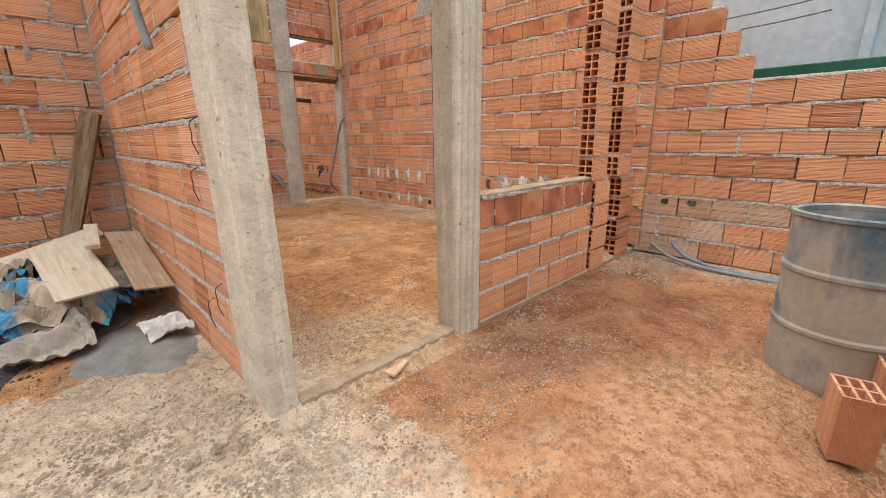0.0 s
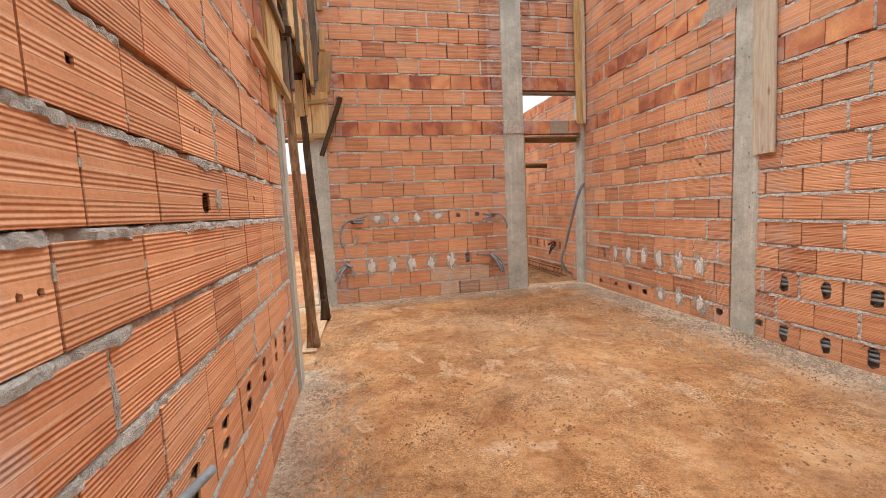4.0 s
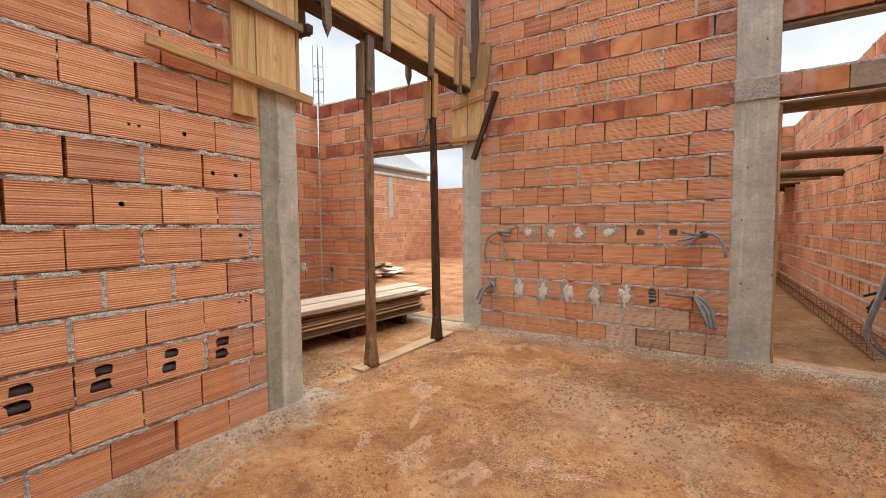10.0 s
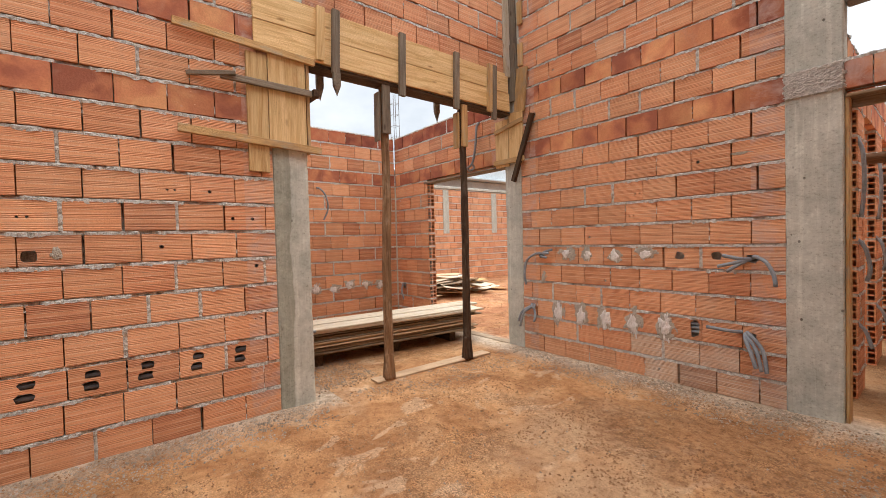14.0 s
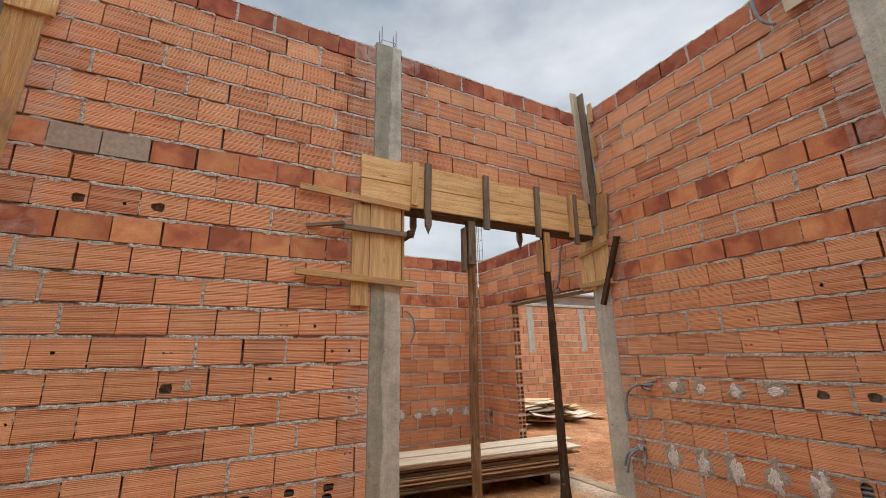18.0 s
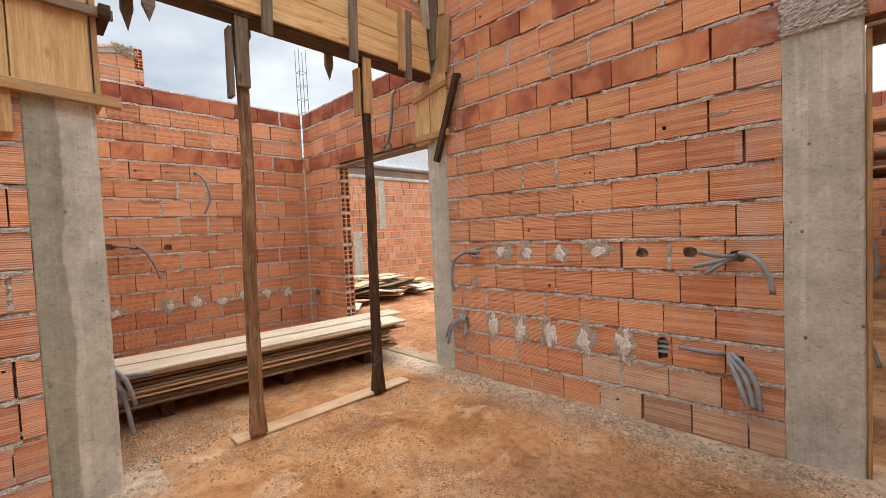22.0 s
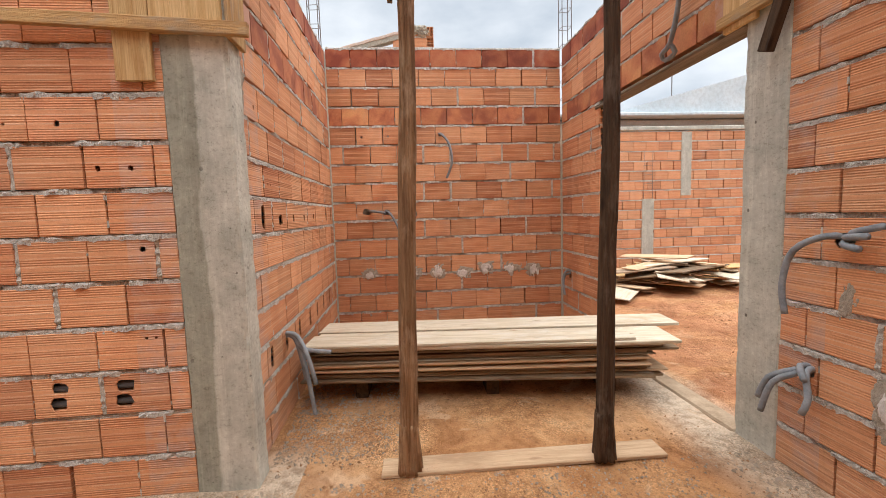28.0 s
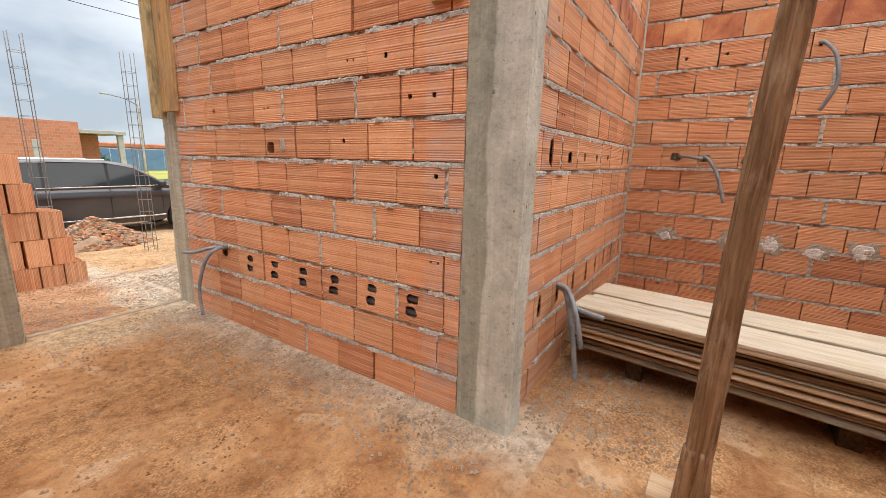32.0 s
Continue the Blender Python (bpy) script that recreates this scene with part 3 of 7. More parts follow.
    n.link(n.scaled((1, 1, 1)), grains.inputs["Vector"])
    shade = n.add("SeparateColor")
    n.link(grains.outputs["Color"], shade.inputs[0])
    loose = n.ramp(n.noise(1.5, 5, 0.7, distort=0.5), [(0.44, 0.06), (0.62, 1.0)])
    col = n.mix(loose, col, n.mix(1.0, col, n.ramp(shade.outputs[0], [(0.0, 0.50), (0.55, 0.95), (1.0, 1.35)]), "MULTIPLY"))
    stone = n.add("TexVoronoi", Scale=85.0)
    n.link(n.scaled((1, 1, 1)), stone.inputs["Vector"])
    stones = n.ramp(stone.outputs["Distance"], [(0.12, 1.0), (0.3, 0.0)])
    where = n.ramp(n.noise(2.6, 5, 0.7, distort=0.4), [(0.50, 0.0), (0.68, 1.0)])
    # a ring of contact shadow painted round each stone
    rim = n.ramp(stone.outputs["Distance"], [(0.26, 0.0), (0.36, 0.25), (0.5, 0.0)])
    col = n.mix(n.math("MULTIPLY", rim, where), col, n.mix(1.0, col, (0.4, 0.34, 0.3), "MULTIPLY"))
    chips = n.math("MULTIPLY", stones, where)
    col = n.mix(n.math("MULTIPLY", chips, 0.55), col, n.mix(stone.outputs["Color"], (0.34, 0.22, 0.14), (0.62, 0.50, 0.39)))
    h = n.math("ADD", n.math("MULTIPLY", mid, 0.5), n.math("ADD", n.math("MULTIPLY", fine, 0.5), n.math("MULTIPLY", grit, 0.35)))
    h = n.math("ADD", h, n.math("MULTIPLY", chips, 0.5))
    h = n.math("ADD", h, n.math("MULTIPLY", n.math("MULTIPLY", shade.outputs[0], loose), 0.28))
    col = n.mix(1.0, col, (1.15, 1.155, 1.14), "MULTIPLY")
    return n.done(col, 0.95, n.bump(h, 1.0, 0.03), spec=0.15)


M["soil"] = soil_material()


def plain(name, color, rough=0.5, metal=0.0, spec=0.5, scale=20.0, amount=0.15):
    n = Nodes(name)
    f = n.noise(scale, 4, 0.6)
    dark = tuple(v * (1 - amount) for v in color)
    lite = tuple(min(1.0, v * (1 + amount)) for v in color)
    return n.done(n.ramp(f, [(0.3, dark), (0.7, lite)]), rough, None, metal, spec)


M["car_paint"] = plain("dark_car_paint", (0.060, 0.060, 0.066), 0.14, 0.45, 0.7, 3, 0.1)
# silver colour stands in for the sky reflected in the car's roof
M["car_roof_sheen"] = plain("roof_with_painted_sky_sheen", (0.42, 0.44, 0.47), 0.25, 0.4, 0.6, 3, 0.06)
M["chrome"] = plain("chrome", (0.6, 0.6, 0.62), 0.15, 1.0, 0.5, 5, 0.05)
M["tyre"] = plain("tyre_rubber", (0.02, 0.02, 0.021), 0.85, 0, 0.3)
M["rim"] = plain("alloy_rim", (0.45, 0.46, 0.48), 0.3, 0.8, 0.5)
M["car_glass"] = plain("tinted_car_glass", (0.010, 0.013, 0.014), 0.04, 0, 0.35, 3, 0.1)
M["lamp_glass"] = plain("headlamp_lens", (0.55, 0.57, 0.6), 0.1, 0, 0.6)
M["dark"] = plain("black_plastic", (0.015, 0.015, 0.016), 0.6, 0, 0.4)


def drum_material():
    n = Nodes("cement_caked_blue_drum")
    a = n.noise(3.0, 6, 0.68, (1, 1, 0.6), distort=0.5)
    sep = n.add("SeparateXYZ")
    n.link(n.co, sep.inputs[0])
    up = n.math("MULTIPLY", n.math("ADD", sep.outputs[2], -0.1), 0.22)
    f = n.math("ADD", a, up)
    col = n.ramp(f, [(0.42, (0.34, 0.31, 0.255)), (0.56, (0.40, 0.38, 0.33)), (0.68, (0.20, 0.23, 0.24)), (0.78, (0.07, 0.14, 0.20))])
    col = n.mix(n.ramp(n.noise(25, 3, 0.6), [(0.35, 0.4), (0.6, 0.0)]), col, (0.30, 0.27, 0.23))
    col = n.mix(n.ramp(n.noise(6, 5, 0.7), [(0.62, 0.0), (0.68, 0.7)]), col, (0.50, 0.44, 0.36))
    return n.done(col, 0.75, n.bump(a, 0.4, 0.004), spec=0.3)


M["drum"] = drum_material()


def sack_material(name, red=False):
    """Kraft paper cement sack: blue printed bands at its ends, dust and creases."""
    n = Nodes(name)
    sep = n.add("SeparateXYZ")
    n.link(n.co, sep.inputs[0])
    kraft = n.ramp(n.noise(7.0, 5, 0.65), [(0.3, (0.24, 0.185, 0.135)), (0.7, (0.52, 0.43, 0.33))])
    wob = n.math("MULTIPLY", n.math("SUBTRACT", n.noise(3.0, 2, 0.5), 0.5), 0.3)
    end = n.math("ADD", n.math("ABSOLUTE", sep.outputs[0]), wob)
    col = n.mix(n.ramp(end, [(0.165, 0.0), (0.175, 0.95)]), kraft, n.ramp(n.noise(9.0, 4, 0.6), [(0.3, (0.02, 0.14, 0.27)), (0.7, (0.06, 0.30, 0.50))]))
    if red:
        patch = n.math("MULTIPLY", n.math("LESS_THAN", n.math("ABSOLUTE", sep.outputs[0]), 0.09), n.math("LESS_THAN", n.math("ABSOLUTE", n.math("ADD", sep.outputs[1], 0.05)), 0.05))
        col = n.mix(n.math("MULTIPLY", patch, 0.9), col, (0.42, 0.06, 0.06))
    dust = n.noise(5.0, 5, 0.7, distort=0.5)
    col = n.mix(n.ramp(dust, [(0.5, 0.0), (0.66, 0.7)]), col, (0.40, 0.36, 0.31))
    col = n.mix(1.0, col, n.ramp(n.add("ObjectInfo").outputs["Random"], [(0.0, 0.55), (1.0, 1.2)]), "MULTIPLY")
    return n.done(col, 0.75, n.bump(n.noise(22.0, 4, 0.6, distort=1.0), 0.6, 0.01), spec=0.3)


M["sack"] = sack_material("kraft_sack")
M["sack_red"] = sack_material("kraft_sack_red_print", True)

# ---- building blocks ----
rng = random.Random(11)
BASE = {}


def mesh_of(name, verts, faces, mat, smooth=False):
    me = bpy.data.meshes.new(name)
    me.from_pydata([tuple(v) for v in verts], [], faces)
    me.materials.append(mat)
    if smooth:
        for p in me.polygons:
            p.use_smooth = True
    me.update()
    return me


def thing(name, label, category, at=(0, 0, 0), group="", kind="", data=None):
    ob = new(name, data)
    ob.location = at
    BASE[ob] = Matrix.Translation(at)
    return tagged(ob, label, category, group, kind)


def place(name, me, parent, at=(0, 0, 0), turn=None, label="", scale=None):
    """A part of a thing: mesh me with its origin at a place in the world."""
    ob = new(name, me)
    ob.parent = parent
    ob.matrix_parent_inverse = BASE[parent].inverted()
    ob.location = at
    if turn is not None:
        ob.rotation_euler = turn
    if scale is not None:
        ob.scale = scale
    BASE[ob] = Matrix.LocRotScale(Vector(at), Euler(turn) if turn is not None else None, None)
    return tagged(ob, label)


BOXES = {}


def box_mesh(size, mat, bevel=0.004, uneven=0.0, seed=0):
    key = (tuple(round(s, 4) for s in size), mat.name, bevel, uneven, seed)
    if key not in BOXES:
        bm = bmesh.new()
        bmesh.ops.create_cube(bm, size=1)
        for v in bm.verts:
            v.co = Vector([c * s for c, s in zip(v.co, size)])
        if uneven:
            r = random.Random(seed)
            for v in bm.verts:
                v.co += Vector([r.uniform(-uneven, uneven) for _ in range(3)])
        if bevel:
            bmesh.ops.bevel(bm, geom=bm.edges[:], offset=min(bevel, min(size) * 0.3), segments=1, affect="EDGES")
        me = bpy.data.meshes.new("box")
        bm.to_mesh(me)
        bm.free()
        me.materials.append(mat)
        BOXES[key] = me
    return BOXES[key]


def board(name, parent, a, b, width, thick, mat, up=(0, 0, 1), label="", uneven=0.0015):
    """A sawn board whose long axis runs from a to b; width lies along up, thickness across."""
    a, b = Vector(a), Vector(b)
    ax = (b - a).normalized()
    upv = Vector(up)
    upv = (upv - ax * upv.dot(ax)).normalized()
    side = ax.cross(upv)
    me = box_mesh(((b - a).length, width, thick), mat, 0.003, uneven, rng.randrange(6))
    rot = Matrix((ax, upv, side)).transposed().to_euler()
    return place(name, me, parent, (a + b) / 2, rot, label)


def smooth_path(pts, step):
    pts = [Vector(p) for p in pts]
    out = []
    for i in range(len(pts) - 1):
        p0, p1, p2, p3 = pts[max(i - 1, 0)], pts[i], pts[i + 1], pts[min(i + 2, len(pts) - 1)]
        k = max(2, int((p2 - p1).length / step))
        for j in range(k):
            t = j / k
            out.append(0.5 * ((2 * p1) + (p2 - p0) * t + (2 * p0 - 5 * p1 + 4 * p2 - p3) * t * t + (3 * p1 - p0 - 3 * p2 + p3) * t ** 3))
    out.append(pts[-1])
    return out


def tube_mesh(name, pts, radius, mat, sides=8, step=0.03, ends=None, rough=0.0, crack=0.0):
    """A round tube through points; radius may run from one end to the other; rough: uneven bark or wear; crack: depth of long splits."""
    line = smooth_path(pts, step)
    vs, fs = [], []
    n = len(line)
    s = None
    for i, p in enumerate(line):
        d = (line[min(i + 1, n - 1)] - line[max(i - 1, 0)]).normalized()
        s = d.orthogonal() if s is None else s - d * s.dot(d)
        s.normalize()
        u = d.cross(s)
        r = radius if ends is None else radius + (ends - radius) * i / (n - 1)
        for k in range(sides):
            ang = 6.2832 * k / sides
            rr = r
            if rough:
                q = p + (s * math.cos(ang) + u * math.sin(ang)) * r
                rr = r * (1 + rough * noise.noise(Vector((math.cos(ang) * 2.6, math.sin(ang) * 2.6, q.z * 1.6 + q.x * 1.6))))
            if crack:
                f = noise.noise(Vector((math.cos(ang) * 5.2, math.sin(ang) * 5.2, p.z * 1.1 + p.x))) + 0.5 * noise.noise(Vector((math.cos(ang) * 11, math.sin(ang) * 11, p.z * 2.3)))
                rr *= 1 - crack * max(0.0, 1 - abs(f) * 5.0) + 0.25 * crack * f
            vs.append(p + (s * math.cos(ang) + u * math.sin(ang)) * rr)
    for i in range(n - 1):
        for k in range(sides):
            a, b = i * sides + k, i * sides + (k + 1) % sides
            fs.append((a, b, b + sides, a + sides))
    fs.append(tuple(range(sides))[::-1])
    fs.append(tuple((n - 1) * sides + k for k in range(sides)))
    return mesh_of(name, vs, fs, mat, True)


def lump_mesh(name, w, h, depth, mat, seed, rings=4, seg=16, ragged=0.3):
    """A ragged lump stuck on a wall, in the xz plane, bulging towards -y."""
    r = random.Random(seed)
    ph = [r.uniform(0, 6.28) for _ in range(4)]
    vs, fs = [(0, -depth, 0)], []
    for i in range(1, rings + 1):
        f = i / rings
        for k in range(seg):
            a = 6.2832 * k / seg
            e = 1 + 0.6 * ragged * (0.5 * math.sin(2 * a + ph[0]) + 0.35 * math.sin(3 * a + ph[1]) + 0.3 * math.sin(5 * a + ph[2]))
            e += r.uniform(-0.1, 0.1) * ragged * 2.6
            d = depth * (1 - f ** 6) * r.uniform(0.75, 1.15)
            vs.append((w / 2 * f * e * math.cos(a), -d if i < rings else 0.004, h / 2 * f * e * math.sin(a)))
    for k in range(seg):
        fs.append((0, 1 + k, 1 + (k + 1) % seg))
    for i in range(rings - 1):
        o = 1 + i * seg
        for k in range(seg):
            fs.append((o + k, o + seg + k, o + seg + (k + 1) % seg, o + (k + 1) % seg))
    return mesh_of(name, vs, fs, mat, False)


BRICKS = {}


def brick_mesh(length, thick, mat, holes=()):
    """A clay block, origin under its middle; holes: (x, z, half width, half height) sunk into its -y face."""
    key = (round(length, 2), thick, mat.name, tuple(holes))
    if key in BRICKS:
        return BRICKS[key]
    bm = bmesh.new()
    hx, hy = round(length, 2) / 2, thick / 2
    if not holes:
        bmesh.ops.create_cube(bm, size=1)
        for v in bm.verts:
            v.co = Vector((v.co.x * 2 * hx, v.co.y * thick, (v.co.z + 0.5) * BH))
        bmesh.ops.bevel(bm, geom=bm.edges[:], offset=0.0015, segments=1, affect="EDGES")
    else:
        c = [bm.verts.new((x, y, z)) for y in (-hy, hy) for x, z in ((-hx, 0), (hx, 0), (hx, BH), (-hx, BH))]
        for q in ((7, 6, 5, 4), (0, 4, 5, 1), (1, 5, 6, 2), (2, 6, 7, 3), (3, 7, 4, 0)):
            bm.faces.new([c[i] for i in q])
        loops = [bm.edges.get((c[i], c[(i + 1) % 4])) for i in range(4)]
        for x, z, a, b in holes:
            ring = []
            r = random.Random(int(abs(x * 1000) + z * 1777))
            for k in range(10):
                t = 6.2832 * (k + r.uniform(-0.25, 0.25)) / 10
                ring.append((x + a * math.copysign(abs(math.cos(t)) ** 0.6, math.cos(t)) * r.uniform(0.74, 1.16),
                             z + b * math.copysign(abs(math.sin(t)) ** 0.6, math.sin(t)) * r.uniform(0.74, 1.16)))
            f = [bm.verts.new((p, -hy, q)) for p, q in ring]
            rings = [f]
            wide, tall = (0.07, 0.07) if len(holes) == 1 else (0.10, 0.0) if a > 0.03 else (0.006, 0.02)
            for depth, grow in ((0.007, 0.0), (0.008, 1.0), (0.115, 1.0)):
                mv = []
                for p, q in ring:
                    d = math.hypot(p - x, q - z)
                    mv.append(bm.verts.new((min(hx - 0.006, max(0.006 - hx, p + (p - x) / d * grow * wide)), -hy + depth, min(BH - 0.004, max(0.004, q + (q - z) / d * grow * tall)))))
                rings.append(mv)
            for ra, rb in zip(rings, rings[1:]):
                for i in range(10):
                    j = (i + 1) % 10
                    bm.faces.new((ra[i], rb[i], rb[j], ra[j]))
            for i in range(10):
                loops.append(bm.edges.get((f[i], f[(i + 1) % 10])))
            bm.faces.new(rings[-1])
        bmesh.ops.triangle_fill(bm, use_beauty=True, use_dissolve=False, edges=loops)
        bmesh.ops.recalc_face_normals(bm, faces=bm.faces)
    me = bpy.data.meshes.new("brick")
    bm.to_mesh(me)
    bm.free()
    me.materials.append(mat)
    BRICKS[key] = me
    return me


def celled_brick(length, thick, mat, rows=3, cols=2, both=False):
    """A clay block whose -x end (or both) shows its open cells; origin under its middle."""
    key = ("cells", round(length, 2), thick, mat.name, rows, cols, both)
    if key in BRICKS:
        return BRICKS[key]
    vs, fs = [], []
    hx, hy, t = length / 2, thick / 2, 0.011
    cw, ch = (thick - t * (cols + 1)) / cols, (BH - t * (rows + 1)) / rows
    ys = [-hy]
    for i in range(cols):
        ys += [-hy + t + i * (cw + t), -hy + (i + 1) * (cw + t)]
    ys.append(hy)
    zs = [0.0]
    for i in range(rows):
        zs += [t + i * (ch + t), (i + 1) * (ch + t)]
    zs.append(BH)
    def quad(a, b, c, d):
        k = len(vs)
        vs.extend((a, b, c, d))
        fs.append((k, k + 1, k + 2, k + 3))
    for s in ((-1, 1) if both else (-1,)):
        x, dx = s * hx, s * (hx - 0.11)
        for i in range(len(ys) - 1):
            for j in range(len(zs) - 1):
                y0, y1, z0, z1 = ys[i], ys[i + 1], zs[j], zs[j + 1]
                if i % 2 and j % 2:
                    quad((dx, y0, z0), (dx, y1, z0), (dx, y1, z1), (dx, y0, z1))
                    quad((x, y0, z0), (x, y1, z0), (dx, y1, z0), (dx, y0, z0))
                    quad((x, y0, z1), (x, y1, z1), (dx, y1, z1), (dx, y0, z1))
                    quad((x, y0, z0), (x, y0, z1), (dx, y0, z1), (dx, y0, z0))
                    quad((x, y1, z0), (x, y1, z1), (dx, y1, z1), (dx, y1, z0))
                else:
                    quad((x, y0, z0), (x, y1, z0), (x, y1, z1), (x, y0, z1))
    if not both:
        quad((hx, -hy, 0), (hx, hy, 0), (hx, hy, BH), (hx, -hy, BH))
    quad((-hx, -hy, 0), (hx, -hy, 0), (hx, -hy, BH), (-hx, -hy, BH))
    quad((-hx, hy, 0), (hx, hy, 0), (hx, hy, BH), (-hx, hy, BH))
    quad((-hx, -hy, 0), (hx, -hy, 0), (hx, hy, 0), (-hx, hy, 0))
    quad((-hx, -hy, BH), (hx, -hy, BH), (hx, hy, BH), (-hx, hy, BH))
    BRICKS[key] = mesh_of("brick", vs, fs, mat)
    return BRICKS[key]


def free_spans(spans, z, gaps):
    out = list(spans)
    for a, b, lo, hi in gaps:
        if lo < z < hi:
            cut = []
            for s, e in out:
                if b <= s or a >= e:
                    cut.append((s, e))
                else:
                    if a - s > 0.03:
                        cut.append((s, a))
                    if e - b > 0.03:
                        cut.append((b, e))
            out = cut
    return out


def brick_wall(name, label, along, u0, u1, v0, thick, z0, rows, gaps=(), smooth=(), holes=(), flip=False, parts=None,
               seed=1, spans=None, grey=(), both_faces=True, lay=BL, far=False, celled=(), washed=None, phase=None):
    """A wall of clay blocks. along: 'x' or 'y'; u0..u1 on that axis, v0..v0+thick across it. gaps: (u0, u1, z0, z1) left open.
    The plain side of hole-free bricks is local -y: for 'x' that faces -y, for 'y' it faces +x; flip turns it round.
    parts: which bricks (row, u) are objects of their own; celled: (u, side) where open block ends show."""
    r = random.Random(seed)
    top = z0 + rows * COURSE
    mid = v0 + thick / 2
    def at(u, v, z):
        return (u, v, z) if along == "x" else (v, u, z)
    root = thing(name, label, "wall", at((u0 + u1) / 2, mid, z0), kind="structure")
    base_turn = (0 if along == "x" else math.pi / 2) + (math.pi if flip else 0)
    mv, mf, cv, cf, jv, jf, sv, sf = [], [], [], [], [], [], [], []
    def slab(vs, fs, ua, ub, va, vb, za, zb):
        k = len(vs)
        for z in (za, zb):
            for u, v in ((ua, va), (ub, va), (ub, vb), (ua, vb)):
                vs.append(at(u, v, z))
        fs.extend([(k, k + 1, k + 2, k + 3), (k + 4, k + 5, k + 6, k + 7), (k, k + 1, k + 5, k + 4), (k + 1, k + 2, k + 6, k + 5),
                   (k + 2, k + 3, k + 7, k + 6), (k + 3, k, k + 4, k + 7)])
    def bed(ua, ub, za, zb, face, sign):
        """Squeezed mortar on one face of a bed joint."""
        n = max(2, int((ub - ua) / (0.017 if not far else 0.4)))
        k = len(mv)
        for i in range(n + 1):
            u = ua + (ub - ua) * i / n
            q = 0.001 + noise.noise(Vector((u * 8, za * 7 + seed, sign * 3))) * 0.010 + r.uniform(-0.004, 0.006)
            if noise.noise(Vector((u * 5.5, za * 11 + seed, sign * 6 + 2))) > 0.26:
                q -= 0.017
            q2 = q + r.uniform(-0.006, 0.004)
            drop = 0.015 * noise.noise(Vector((u * 10, za * 5 + seed, sign * 9 + 4))) + 0.012 * noise.noise(Vector((u * 31, za * 5 + seed, sign * 9 + 8))) + r.uniform(-0.004, 0.005)
            for d, z in ((-0.024, za + 0.001), (q, za - 0.002 - max(0, drop)), (q2, za + (zb - za) * r.uniform(0.35, 0.65)), (min(q, q2) - 0.005, zb - 0.005 + max(0, -drop) * 0.55), (-0.026, zb - 0.004)):
                mv.append(at(u, face + sign * d, z))
        for i in range(n):
            for j in range(4):
                a = k + i * 5 + j
                mf.append((a, a + 1, a + 6, a + 5))
    def upright(ua, ub, za, zb):
        """Lumpy mortar squeezed out of one wide upright joint, on both faces."""
        for face, sign in ((v0, -1), (v0 + thick, 1)):
            k = len(mv)
            n = 11
            for i in range(n + 1):
                z = za + (zb - za) * i / n
                out = r.uniform(-0.005, 0.007)
                ea, eb = r.uniform(-0.002, 0.006), r.uniform(-0.002, 0.006)
                for d, u in ((-0.012, ua - ea), (out - 0.003, ua - ea * 0.6), (out, (ua + ub) / 2 + r.uniform(-0.004, 0.004)), (out - 0.002, ub + eb * 0.6), (-0.012, ub + eb)):
                    mv.append(at(u, face + sign * d, z))
            for i in range(n):
                for j in range(4):
                    a = k + i * 5 + j
                    mf.append((a, a + 1, a + 6, a + 5))
    for row in range(rows):
        z = z0 + row * COURSE
        row_spans = free_spans(spans(row) if spans else [(u0, u1)], z + BH / 2, gaps)
        for s, e in row_spans:
            slab(cv, cf, s + 0.004, e - 0.004, mid - 0.012, mid + 0.012, z - 0.002, z + COURSE + 0.001)
            for face, sign in ((v0, -1), (v0 + thick, 1)):
                if both_faces or (sign == (1 if (along == "y") != flip else -1)):
                    bed(s, e, z + BH, z + COURSE, face, sign)
            slab(mv, mf, s + 0.002, e - 0.002, v0 + 0.025, v0 + thick - 0.025, z + BH, z + COURSE)
            for end in (s + 0.001, e - 0.031):
                slab(mv, mf, end, end + 0.03, v0 + 0.005, v0 + thick - 0.005, z + BH - 0.001, z + COURSE + 0.001)
            u = s
            first = True
            while u < e - 0.02:
                gap = r.uniform(0.005, 0.0095) if r.random() < 0.86 else r.uniform(0.018, 0.026)
                black = gap < 0.01 and r.random() < 0.17
                if black:
                    gap = r.uniform(0.012, 0.018)
                want = lay
                if first:
                    want = lay * (0.5 if row % 2 else 1.0) * r.uniform(0.86, 1.0)
                    if phase and row in phase:
                        want = (phase[row] - u) % (lay + 0.005)
                        want += lay * 0.5 if want < 0.08 else 0
                    first = False
                size = min(want, e - u)
                if e - (u + size) < 0.07:
                    size = e - u
                    gap = 0.0
                if size > lay * 1.22:
                    size = size / 2 - 0.002
                    gap = 0.004
                c = u + size / 2
                is_smooth = row in smooth
                cut = []
